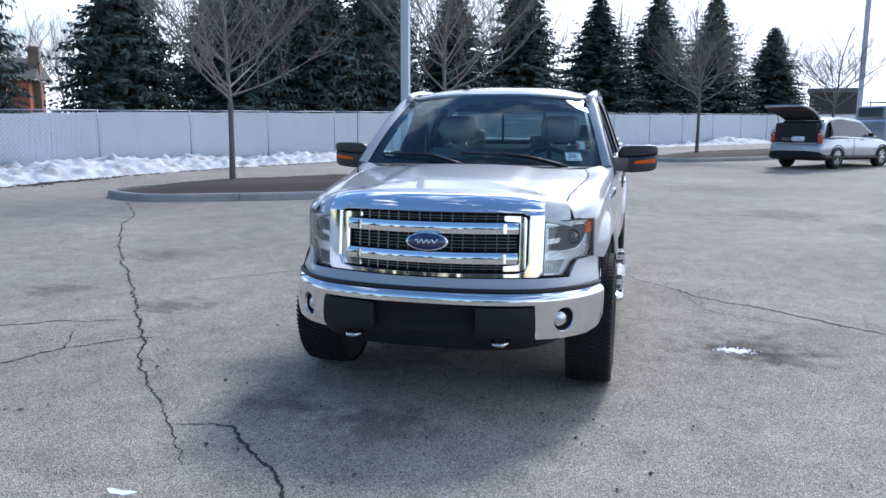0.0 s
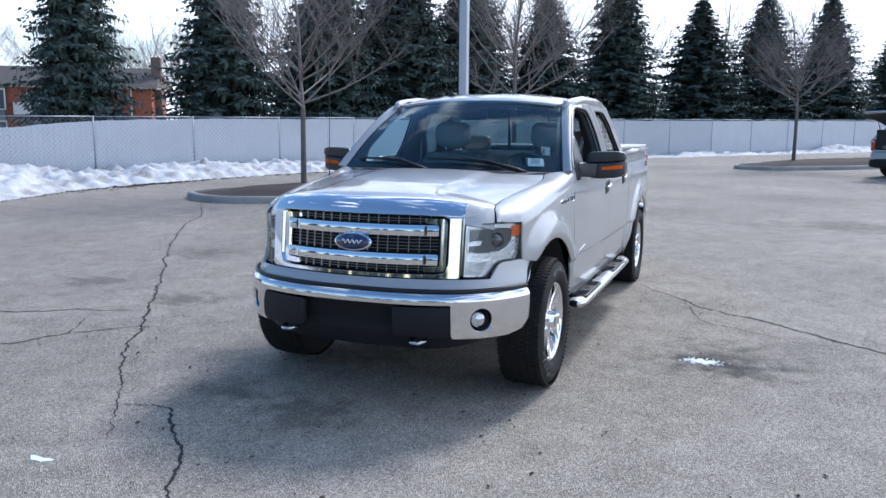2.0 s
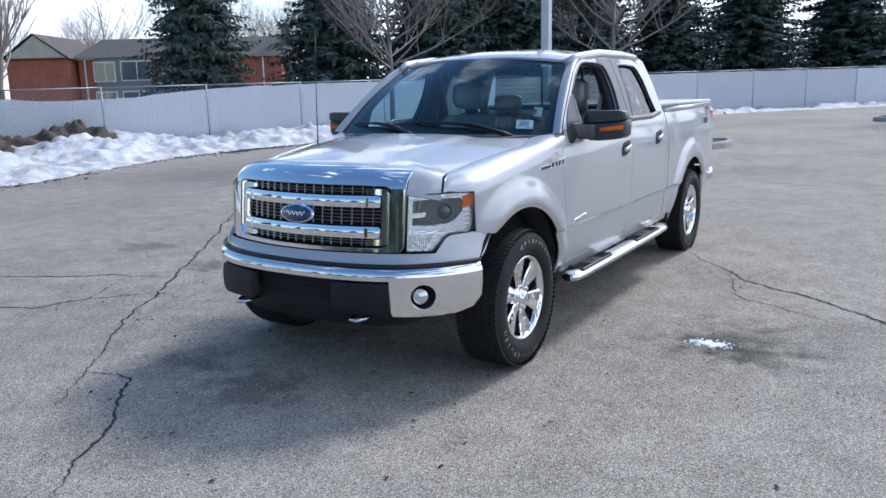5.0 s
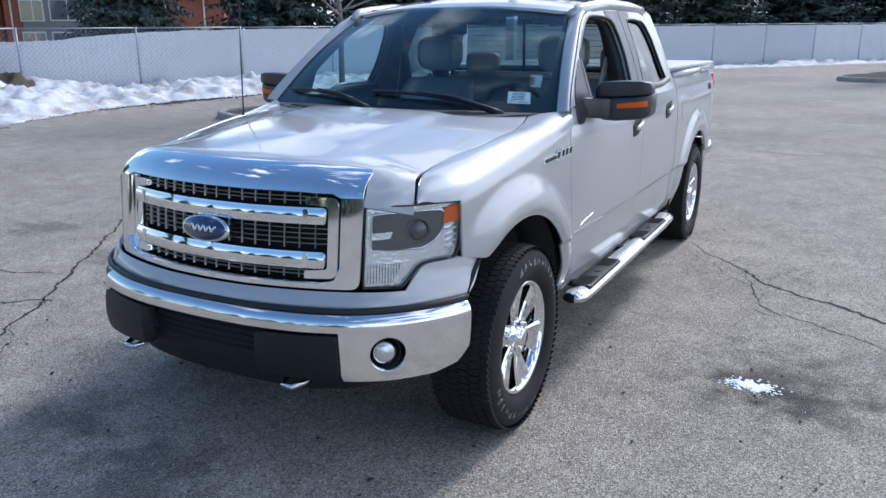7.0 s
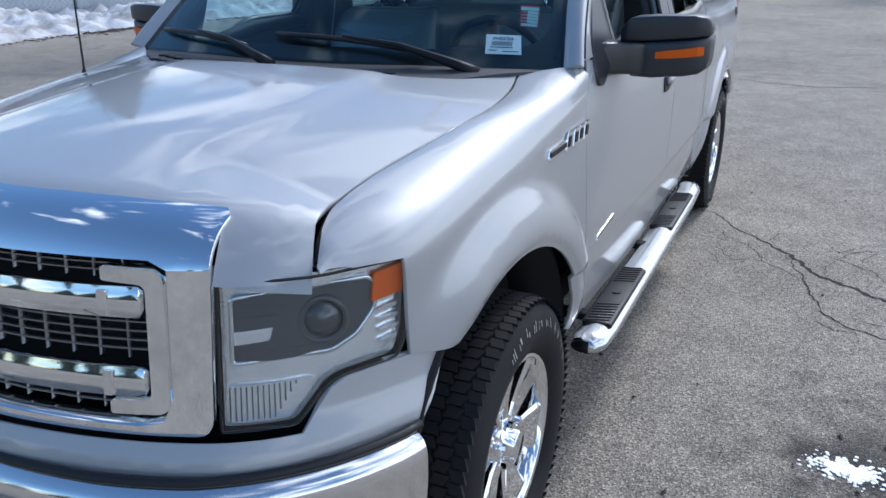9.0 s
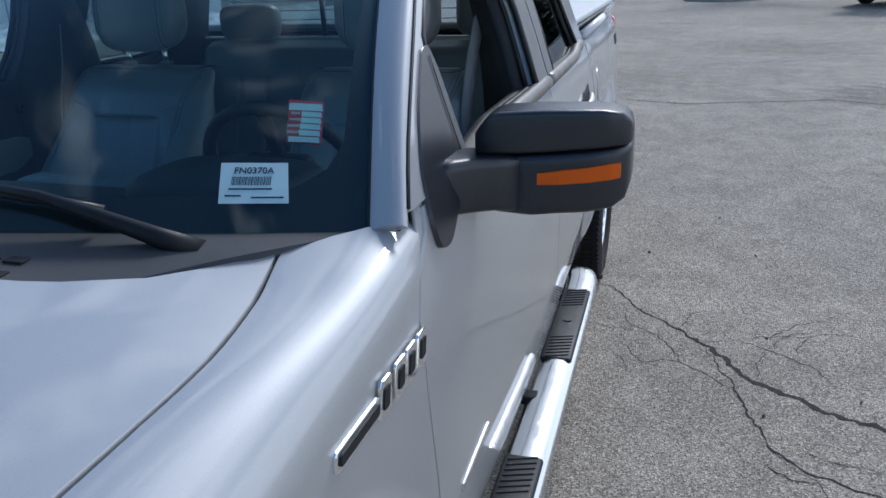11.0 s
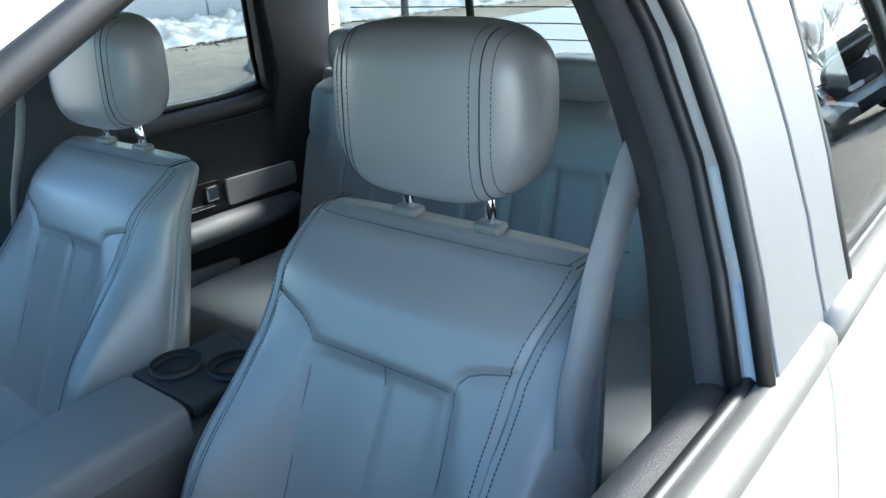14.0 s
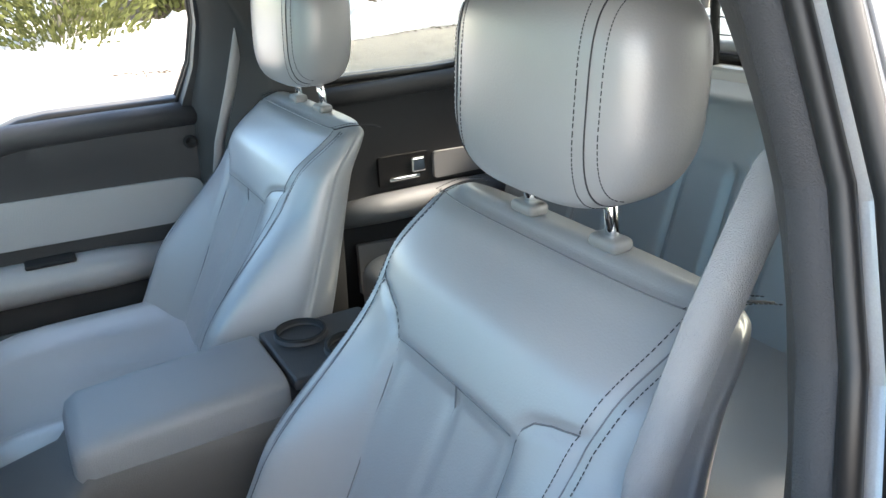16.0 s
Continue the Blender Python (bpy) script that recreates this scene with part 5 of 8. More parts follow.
for sgn in (1, -1):
    fl = sgn < 0
    fender = [(-0.404, 0.850), (-0.300, 0.828)]
    lip = arch(AXLE_F, 0.535, 125, -8, 34)
    fender += [p for p in lip if p[0] > -0.299]
    fender += [(0.585, 0.305 + 0.16), (0.690, 0.465), (0.672, 0.62), (0.640, 0.73), (0.605, 0.92), (0.584, 1.05), (0.576, 1.172), (0.610, 1.230), (0.672, 1.290), (0.648, 1.320), (0.580, 1.352)]
    for i in range(17):
        y = 0.56 - 1.115 * i / 16
        if i == 0:
            y = 0.540
        fender.append((y, seam_z(y) - 0.115 + 0.18))
    fender += [(-0.557, 1.105), (-0.50, 1.074), (-0.45, 1.070), (-0.410, 1.068)]
    sheet("fender", fender, fender_fn(sgn), 0.02, 0.012, PAINT, truck, flip=fl)
    sheet("hinge_cover", [(0.630, 1.250), (0.735, 1.250), (0.735, 1.345), (0.676, 1.338)], side_fn(sgn, -0.006), 0.03, 0.006, PAINT, truck, flip=fl)
    # front door skin
    door = rounded([(0.696, 0.468), (1.815, 0.485), (1.828, 1.338), (1.42, 1.336), (1.27, 1.312), (1.16, 1.272), (0.97, 1.272), (0.93, 1.322), (0.69, 1.322), (0.678, 1.290), (0.616, 1.232), (0.582, 1.172), (0.588, 1.05), (0.611, 0.92), (0.646, 0.73), (0.678, 0.62)], [0.02, 0.03, 0, 0, 0.02, 0.02, 0, 0, 0, 0, 0, 0, 0, 0, 0, 0], 3)
    fd = sheet("front_door", door, side_fn(sgn), (0.06, 0.012), 0.03, PAINT, truck, flip=fl)
    rdoor = rounded([(1.822, 0.485), (2.52, 0.49), (2.70, 0.74), (2.735, 0.95), (2.74, 1.375), (1.836, 1.338)], [0.03, 0.12, 0.1, 0.1, 0, 0], 5)
    rd = sheet("rear_door", rdoor, side_fn(sgn), (0.06, 0.012), 0.03, PAINT, truck, flip=fl)
    # rocker and cab corner
    sheet("rocker_panel", [(0.70, 0.40), (2.98, 0.42), (2.98, 0.485), (2.53, 0.485), (0.70, 0.463)], side_fn(sgn, -0.004), 0.06, 0.02, PAINT, truck, flip=fl)
    corner = [(2.535, 0.494), (2.80, 0.494), (2.80, 1.385), (2.748, 1.383), (2.745, 0.95), (2.708, 0.735)]
    sheet("cab_corner", corner, side_fn(sgn), 0.03, 0.02, PAINT, truck, flip=fl)
    # window frames above the belt
    fw = [(0.93, 1.338), (0.64, 1.330), (0.722, 1.408), (0.84, 1.503), (0.949, 1.587), (1.081, 1.683), (1.16, 1.730), (1.25, 1.768), (1.36, 1.792), (1.50, 1.803), (1.868, 1.812),
          (1.872, 1.68), (1.877, 1.55), (1.870, 1.46), (1.832, 1.338), (1.678, 1.338), (1.722, 1.45), (1.738, 1.55), (1.730, 1.66), (1.712, 1.722), (1.67, 1.752), (1.60, 1.763), (1.50, 1.768), (1.37, 1.768), (1.295, 1.762), (1.243, 1.747), (1.176, 1.714), (1.099, 1.671), (1.022, 1.614), (0.952, 1.563), (0.940, 1.545), (0.935, 1.42)]
    sheet("window_frame", fw, side_fn(sgn, 0.004), 0.035, 0.035, PAINT, fd, flip=fl)
    rw = [(1.840, 1.338), (1.878, 1.46), (1.885, 1.55), (1.880, 1.68), (1.876, 1.815), (2.20, 1.815), (2.40, 1.805), (2.50, 1.785), (2.56, 1.74), (2.64, 1.55), (2.70, 1.375), (2.60, 1.372), (2.565, 1.46), (2.50, 1.65), (2.46, 1.735), (2.40, 1.760), (2.2, 1.766), (2.03, 1.765), (2.005, 1.74), (2.005, 1.66), (1.99, 1.50), (1.945, 1.34)]
    sheet("window_frame", rw, side_fn(sgn, 0.004), 0.035, 0.035, PAINT, rd, flip=fl)
    # grey sheets laid over the silver pillars to darken them
    sheet("pillar_cover", [(1.690, 1.346), (1.833, 1.346), (1.868, 1.46), (1.8745, 1.55), (1.8695, 1.68), (1.8655, 1.802), (1.60, 1.798), (1.60, 1.772), (1.672, 1.760), (1.716, 1.728), (1.736, 1.66), (1.744, 1.55), (1.728, 1.45)], side_fn(sgn, 0.0075), 0.03, 0.003, PILLAR_TONE, fd, "satin grey sheet that darkens the door pillar", flip=fl)
    sheet("pillar_cover", [(1.846, 1.346), (1.938, 1.346), (1.984, 1.50), (1.999, 1.66), (2.000, 1.748), (2.02, 1.772), (2.10, 1.774), (2.10, 1.804), (1.8785, 1.804), (1.8825, 1.68), (1.8875, 1.55), (1.881, 1.46)], side_fn(sgn, 0.0075), 0.03, 0.003, PILLAR_TONE, rd, "satin grey sheet that darkens the door pillar", flip=fl)
    # tinted rear door glass
    pane = [(1.945, 1.345), (1.99, 1.50), (2.004, 1.66), (2.006, 1.74), (2.03, 1.765), (2.2, 1.766), (2.40, 1.760), (2.46, 1.735), (2.505, 1.65), (2.565, 1.46), (2.60, 1.378)]
    sheet("door_glass", pane, side_fn(sgn, -0.016), 0.06, 0.004, SMOKED, rd, "tinted rear door glass", flip=fl)
    # rear pillar
    cp = [(2.71, 1.385), (2.80, 1.385), (2.76, 1.60), (2.715, 1.80), (2.60, 1.835), (2.52, 1.80), (2.575, 1.74), (2.655, 1.55)]
    sheet("rear_pillar", cp, side_fn(sgn), 0.03, 0.03, PAINT, truck, flip=fl)
    # belt mouldings, bright in the sun
    for door_ob, y0, y1 in ((fd, 1.16, 1.828), (rd, 1.842, 2.66)):
        pts = []
        for i in range(13):
            y = y0 + (y1 - y0) * i / 12
            z = 1.350 + 0.022 * smoothstep(2.4, 2.66, y) - 0.075 * (1 - smoothstep(1.16, 1.42, y)) ** 2
            pts.append((sgn * (side_x(y, z) - 0.002), y, z))
        V, F = tube(pts, 0.021, 14)
        mesh_ob("belt_moulding", V, F, BELT_TRIM, door_ob, "satin belt moulding")
        pts = [(sgn * (abs(p[0]) - 0.022), p[1], p[2] + 0.006) for p in pts]
        V, F = tube(pts, 0.010, 8)
        mesh_ob("window_seal", V, F, SEAL, door_ob)
    # bed side
    bed = [(2.825, 0.47), (3.10, 0.47)]
    bed += [p for p in arch(AXLE_R, 0.525, 187, -6, 34)]
    bed += [(4.22, 0.50), (4.70, 0.56), (4.74, 0.62), (4.74, 1.385), (4.70, 1.395), (2.825, 1.375)]
    sheet("bed_side", bed, side_fn(sgn), (0.022, 0.018), 0.02, PAINT, truck, flip=fl)
    V, F = tube([(sgn * 0.905, 2.84, 1.385), (sgn * 0.905, 3.8, 1.395), (sgn * 0.875, 4.72, 1.402)], 0.022, 10)
    mesh_ob("bed_rail_cap", V, F, PAINT, truck)

# underbody, wheel wells, engine-bay floor: dark inside of the shell
part("underbody", block(1.62, 5.2, 0.16, (0, 2.0, 0.50), 0.03), DARK, truck)
for y in (AXLE_F[0], AXLE_R[0]):
    for sgn in (1, -1):
        rings = []
        for k in range(25):
            c = radians(-5 + (170 if y < 1 else 190) * k / 24)
            rings.append([(sgn * x, y + r * math.cos(c), 0.40 + r * math.sin(c)) for x, r in ((0.58, 0.545), (0.90, 0.545), (0.90, 0.56), (0.58, 0.56))])
        V, F = loft(rings)
        mesh_ob("wheel_well", V, F, DARK, truck)
        part("wheel_well_back", block(0.04, 1.1, 0.6, (sgn * 0.58, y, 0.70), 0.0), DARK, truck)
part("engine_bay", block(1.44, 1.1, 0.5, (0, 0.02, 0.80), 0.02), DARK, truck)
part("radiator_panel", block(1.1, 0.05, 0.42, (0, -0.60, 0.93), 0.01), DARK, truck)

# roof
roof_half = curve1([1.15, 1.3, 1.6, 2.3, 2.75], [0.675, 0.70, 0.715, 0.72, 0.70])


def roof_z(x, y):
    lift = curve_roof(y)
    return lift - 0.075 * (abs(x) / 0.72) ** 2.6


curve_roof = curve1([1.10, 1.25, 1.45, 1.8, 2.3, 2.65, 2.80], [1.805, 1.848, 1.878, 1.897, 1.893, 1.872, 1.835])
roof = [(-0.655, 1.22), (-0.4, 1.165), (0, 1.135), (0.4, 1.165), (0.655, 1.22), (0.725, 1.45), (0.735, 1.9), (0.735, 2.4), (0.715, 2.72), (0, 2.79), (-0.715, 2.72), (-0.735, 2.4), (-0.735, 1.9), (-0.725, 1.45)]
sheet("roof", rounded(roof, 0.05, 3), lambda x, y: (x, y, roof_z(x, y)), 0.06, 0.02, PAINT, truck)
def screen(u, v):
    x0, y0, z0 = 0.848 * u, 0.455 + 0.16 * u * u, 1.315 - 0.012 * u * u
    x1, y1, z1 = 0.678 * u, 1.135 + 0.105 * u * u, 1.815 - 0.05 * u * u
    b = 0.03 * math.sin(math.pi * v)
    return (x0 + (x1 - x0) * v, y0 + (y1 - y0) * v - b * 0.6, z0 + (z1 - z0) * v + b)


for sgn in (1, -1):
    # roof rail: from the windscreen pillar's foot over the doors
    pts = [(0.690, 1.20, 1.765), (0.712, 1.30, 1.792), (0.720, 1.42, 1.806), (0.722, 1.7, 1.832), (0.722, 2.2, 1.834), (0.712, 2.55, 1.822), (0.695, 2.72, 1.80)]
    rad = [0.024, 0.034, 0.036, 0.036, 0.036, 0.036, 0.03]
    V, F = tube([(sgn * (x + 0.005), y, z) for x, y, z in pts], rad, 14)
    mesh_ob("roof_rail", V, F, PAINT, truck)
    # windscreen pillar: a blade between the glass and the door seam
    seam = curve1([0.0, 0.30, 0.62, 0.78, 0.9, 1.0], [0.600, 0.775, 0.990, 1.100, 1.195, 1.280])
    seam_h = curve1([0.600, 0.640, 0.722, 0.84, 0.949, 1.081, 1.16, 1.25, 1.36], [1.300, 1.340, 1.415, 1.510, 1.594, 1.690, 1.737, 1.775, 1.800])

    def blade(w, v):
        p = Vector(screen(1.0, v))
        y = seam(v)
        z = seam_h(y)
        q = Vector((side_x(y, z) + 0.002, y, z))
        r = p.lerp(q, w) + Vector((0.55, -0.45, 0.55)) * (0.020 * max(0.0, math.sin(math.pi * min(1.0, max(0.0, w)))) ** 0.8)
        return (sgn * r.x, r.y, r.z)
    sheet("windscreen_pillar", [(0.0, 0.0), (1.0, 0.02), (1.0, 1.0), (0.0, 1.0)], blade, (0.1, 0.05), 0.02, PAINT, truck, flip=sgn < 0)
    V, F = tube([blade(1.02, 0.06 + 0.94 * k / 12) for k in range(13)], 0.0032, 6)
    mesh_ob("pillar_seal", V, F, SEAL, truck)
    V, F = tube([Vector(blade(0.0, k / 12)) + Vector((0, 0.004, -0.004)) for k in range(13)], 0.007, 6)
    mesh_ob("glass_seal", V, F, SEAL, truck)


for sgn in (1, -1):
    # dark shut line between bonnet and fender
    V, F = tube([(sgn * (seam_x(y) - 0.002), y, seam_z(y) - 0.010) for y in [-0.54 + 1.06 * k / 30 for k in range(31)]], 0.006, 6)
    mesh_ob("shut_line", V, F, DARK, truck)

# windscreen and rear glass
ws = sheet("windscreen", [(-1, 0), (1, 0), (1, 1), (-1, 1)], screen, (0.1, 0.08), 0.006, WINDSHIELD, truck, "tinted windscreen with cloud reflections")
ws.visible_shadow = False
for name, poly in (("frit_band", [(-1, 0), (1, 0), (1, 0.34), (0.962, 0.32), (0.945, 0.22), (0.915, 0.15), (0.86, 0.108), (0.78, 0.09), (0, 0.075), (-0.78, 0.09), (-0.86, 0.108), (-0.915, 0.15), (-0.945, 0.22), (-0.962, 0.32), (-1, 0.34)]), ("frit_band", [(0.955, 0.0), (1, 0.0), (1, 1), (0.965, 1), (0.94, 0.14)]),
                   ("frit_band", [(-0.955, 0.0), (-0.94, 0.14), (-0.965, 1), (-1, 1), (-1, 0)]), ("frit_band", [(-1, 0.968), (1, 0.968), (1, 1), (-1, 1)])):
    def frit_fn(u, v):
        p = Vector(screen(u, v))
        return p + Vector((0, 0.008, -0.010))
    sheet(name, poly, frit_fn, (0.1, 0.06), 0.002, SEAL, ws)


def back_glass(u, v):
    return (u * (0.70 - 0.05 * v), 2.765 - 0.06 * v + 0.03 * (1 - u * u), 1.39 + 0.40 * v)


bg = sheet("rear_window", [(-1, 0), (1, 0), (1, 1), (-1, 1)], back_glass, (0.2, 0.2), 0.005, SMOKED, truck, flip=True)
for i in range(9):
    z = 0.1 + 0.1 * i
    pts = [Vector(back_glass(-0.93 + 1.86 * k / 8, z)) + Vector((0, -0.004, 0)) for k in range(9)]
    V, F = tube(pts, 0.0016, 4)
    mesh_ob("heater_wire", V, F, INK, bg)
for u in (-0.30, 0.30):
    pts = [Vector(back_glass(u, v / 4)) + Vector((0, -0.004, 0)) for v in range(5)]
    V, F = tube(pts, 0.012, 6)
    mesh_ob("slider_frame", V, F, SEAL, bg)
part("cab_back", block(1.72, 0.04, 0.92, (0, 2.79, 0.94), 0.01), PAINT, truck)

# grille: chrome surround, two heavy bars, egg-crate mesh, blue oval

grille = part("grille", block(1.10, 0.02, 0.33, (0, -0.585, 0.945), 0.005), DARK, truck, "chrome grille with egg-crate mesh and blue oval badge")


def surround(s, z):
    return nose_fn(0.014)(s, z)


Q = nose_q
outer = rounded([(-Q(0.600), 0.772), (Q(0.600), 0.772), (Q(0.605), 1.10), (-Q(0.605), 1.10)], [0.03, 0.03, 0, 0], 4)
inner = [(-Q(0.535), 1.10), (-Q(0.535), 0.85), (-Q(0.515), 0.80), (-Q(0.47), 0.79), (Q(0.47), 0.79), (Q(0.515), 0.80), (Q(0.535), 0.85), (Q(0.535), 1.10)]
sheet("surround", outer[:-2] + [(Q(0.605), 1.10)] + inner[::-1] + [(-Q(0.605), 1.10)], surround, 0.03, 0.05, CHROME, grille, "wide polished chrome surround")


def header_sheet(s, v):
    x = nose_at(s)[0]
    if v <= 1.10:
        return nose_fn(0.014)(s, v)
    t = (v - 1.10) / 0.105
    p0, y1 = Vector(nose_fn(0.014)(s, 1.10)), nose_y(x) + 0.112
    p2 = Vector((x, y1, bonnet_z(x, y1) + 0.002))
    p1 = Vector((x, p0.y + 0.030, p2.z - 0.020))
    return p0 * (1 - t) ** 2 + p1 * 2 * t * (1 - t) + p2 * t * t


hp = [(-Q(0.605), 1.10), (-Q(0.535), 1.10), (-Q(0.50), 1.112), (Q(0.50), 1.112), (Q(0.535), 1.10), (Q(0.605), 1.10), (Q(0.60), 1.19), (Q(0.585), 1.205)]
hp += [(-Q(0.585), 1.205), (-Q(0.60), 1.19)]
sheet("header", hp, header_sheet, (0.03, 0.012), 0.02, CHROME, grille, "polished chrome header reflecting blue sky")


def nose_strip(name, s0, s1, z0, z1, out, depth, material, parent, r=0.008, label="", bulge=0.0):
    zc, hz = (z0 + z1) / 2, (z1 - z0) / 2
    prof = (lambda z: bulge * (1 - min(1, ((z - zc) / hz) ** 2))) if bulge else None
    poly = rounded([(s0, z0), (s1, z0), (s1, z1), (s0, z1)], r, 3)
    return sheet(name, poly, nose_fn(out, prof), (0.03, max(0.006, (z1 - z0) / 5)), depth, material, parent, label)


# dark inner lip, C-shaped chrome brackets and the two bars
for sgn in (1, -1):
    C = rounded([(Q(0.405), 0.802), (Q(0.522), 0.806), (Q(0.522), 1.094), (Q(0.405), 1.098), (Q(0.405), 1.070), (Q(0.488), 1.064), (Q(0.488), 0.836), (Q(0.405), 0.830)],
                [0.006, 0.028, 0.028, 0.006, 0.006, 0.016, 0.016, 0.006], 4)
    sheet("bracket", C if sgn > 0 else [(-a, b) for a, b in reversed(C)], nose_fn(-0.002), (0.02, 0.02), 0.03, CHROME, grille, "polished bracket")
    for z0, z1 in ((0.999, 1.061), (0.839, 0.901)):
        a, b = sorted((sgn * Q(0.400), sgn * Q(0.418)))
        nose_strip("bar_clasp", a, b, z0 + 0.006, z1 - 0.006, 0.0075, 0.012, CHROME, grille, 0.003)
for z0, z1 in ((1.000, 1.060), (0.840, 0.900)):
    nose_strip("grille_bar", -Q(0.478), Q(0.478), z0, z1, -0.002, 0.03, CHROME, grille, 0.008, "polished chrome bar", bulge=0.007)
# egg-crate mesh: thin dull fins
MESH = mat('grille_mesh', (0.26, 0.26, 0.26), 0.3, 0.9)
BULB = mat('projector_glass', (0.05, 0.055, 0.06), 0.05, 0.2, coat=1.0)
for z0, z1, nrow in ((1.064, 1.106, 2), (0.904, 0.996, 4), (0.795, 0.836, 2)):
    for k in range(nrow):
        z = z0 + (z1 - z0) * (k + 1) / (nrow + 1)
        nose_strip("mesh_bar", -Q(0.475), Q(0.475), z - 0.0013, z + 0.0013, -0.032, 0.012, MESH, grille, 0.001)
    for k in range(-7, 8):
        s = k * 0.0625
        nose_strip("mesh_fin", s - 0.0011, s + 0.0011, z0, z1, -0.032, 0.014, MESH, grille, 0.0005)
# the blue oval
V, F = lathe([(-0.012, 0.001), (-0.012, 0.98), (-0.004, 1.0), (0.003, 0.985), (0.006, 0.90), (0.007, 0.001)], 48)
oval = mesh_ob("badge", [(y * 0.118, -x, z * 0.050) for x, y, z in V], F, CHROME, grille, "chrome-rimmed dark blue oval badge")
oval.matrix_world = pose(0, -0.836, 0.958, -11)
V, F = lathe([(-0.004, 0.001), (-0.004, 0.90), (0.002, 0.88), (0.004, 0.001)], 48)
ob = mesh_ob("badge_face", [(y * 0.118, -x - 0.0062, z * 0.050) for x, y, z in V], F, BLUE, oval)
# bright script on it as a plain flourish
pts = [(-0.062 + 0.124 * i / 24, -0.0125, 0.013 * math.sin(i * 1.15) * (1 - 0.2 * i / 24)) for i in range(25)]
V, F = tube(pts, 0.0042, 6)
mesh_ob("badge_script", V, F, CHROME, oval)

# head lamps
for sgn in (1, -1):
    fl = False
    lamp = new("headlamp")
    lamp.parent = truck
    lamp["label"] = "clear headlamp with dark bezel, projector and amber corner"
    P = [(Q(0.612), 0.772), (Q(0.722), 0.768), (Q(0.762), 0.838), (Q(0.780), 0.850), (nose_q(0.842), 0.852), (nose_q(0.852), 0.90), (nose_q(0.858), 1.050), (nose_q(0.853), 1.064), (Q(0.76), 1.068), (Q(0.612), 1.066)]
    P = rounded(P, [0.006, 0.012, 0.02, 0.02, 0.015, 0.02, 0.01, 0.008, 0.02, 0.01], 3)

    def S(poly):
        return poly if sgn > 0 else [(-a, b) for a, b in reversed(poly)]

    def inset(poly, dx):
        cx, cz = sum(p[0] for p in poly) / len(poly), sum(p[1] for p in poly) / len(poly)
        return [(cx + (a - cx) * (1 - dx), cz + (b - cz) * (1 - dx * 1.2)) for a, b in poly]

    sheet("housing", S(P), nose_fn(-0.085), 0.03, 0.004, LAMP_IN, lamp)
    lens = sheet("lens", S(inset(P, 0.012)), nose_fn(0.008), 0.03, 0.003, LENS, lamp, "clear lens")
    lens.visible_shadow = False
    # dark edge strip round the lens
    loop = S(P) + [S(P)[0]]
    V, F = tube([nose_fn(0.001)(a, b) for a, b in loop], 0.0030, 6, cap=False)
    mesh_ob("lens_edge", V, F, SEAL, lamp)
    # bright bowl that fills the lens to its edges, dark mask over its middle
    sheet("bowl", S(inset(P, 0.008)), nose_fn(-0.020), 0.03, 0.004, LAMP_IN, lamp, "bright lamp bowl")
    mask = rounded([(Q(0.632), 0.905), (Q(0.772), 0.905), (Q(0.800), 0.925), (Q(0.822), 0.970), (Q(0.826), 1.020), (Q(0.815), 1.040), (Q(0.632), 1.036)], 0.010, 3)
    sheet("bezel", S(mask), nose_fn(-0.014), 0.03, 0.008, LAMP_DARK, lamp, "dark lamp bezel")
    rim_l = S(mask) + [S(mask)[0]]
    V, F = tube([nose_fn(-0.013)(a, b) for a, b in rim_l], 0.0055, 6, cap=False)
    mesh_ob("bezel_trim", V, F, CHROME, lamp)
    for z0, z1, s1 in ((0.912, 0.926, 0.765), (0.985, 0.997, 0.71), (1.012, 1.020, 0.70)):
        sheet("bezel_step", S([(Q(0.638), z0), (Q(s1), z0), (Q(s1 - 0.006), z1), (Q(0.638), z1)]), nose_fn(-0.011), 0.03, 0.006, LAMP_DARK, lamp)
    wl_ = rounded([(Q(0.636), 0.944), (Q(0.690), 0.950), (Q(0.696), 0.975), (Q(0.636), 0.970)], 0.003, 2)
    sheet("marker_lamp", S(wl_), nose_fn(-0.008), 0.02, 0.006, LAMP_IN, lamp, "white marker lamp")
    fx, fy, fz = nose_fn(-0.014)(sgn * Q(0.762), 0.972)
    V, F = lathe([(0.02, 0.050), (-0.004, 0.051), (-0.010, 0.047), (-0.004, 0.040)], 30)
    ob = mesh_ob("projector_ring", [(y, x, z) for x, y, z in V], F, LAMP_DARK, lamp, "dark projector ring")
    ob.matrix_world = pose(fx, fy, fz, 0, 0, sgn * 40)
    V, F = lathe([(0.004, 0.040), (-0.006, 0.036), (-0.016, 0.022), (-0.019, 0.001)], 30)
    ob = mesh_ob("projector", [(y, x, z) for x, y, z in V], F, BULB, lamp, "round projector lens")
    ob.matrix_world = pose(fx, fy, fz, 0, 0, sgn * 40)
    am = rounded([(nose_q(0.818), 0.985), (nose_q(0.851), 0.992), (nose_q(0.855), 1.052), (nose_q(0.822), 1.044)], 0.004, 2)
    sheet("side_reflector", S(am), nose_fn(-0.006), 0.02, 0.01, AMBER, lamp, "amber corner reflector")
    for k in range(4):
        z = 0.885 + 0.024 * k
        sheet("flute", S([(nose_q(0.826), z), (nose_q(0.848), z + 0.006), (nose_q(0.848), z + 0.014), (nose_q(0.826), z + 0.008)]), nose_fn(-0.010), 0.02, 0.008, CHROME, lamp)
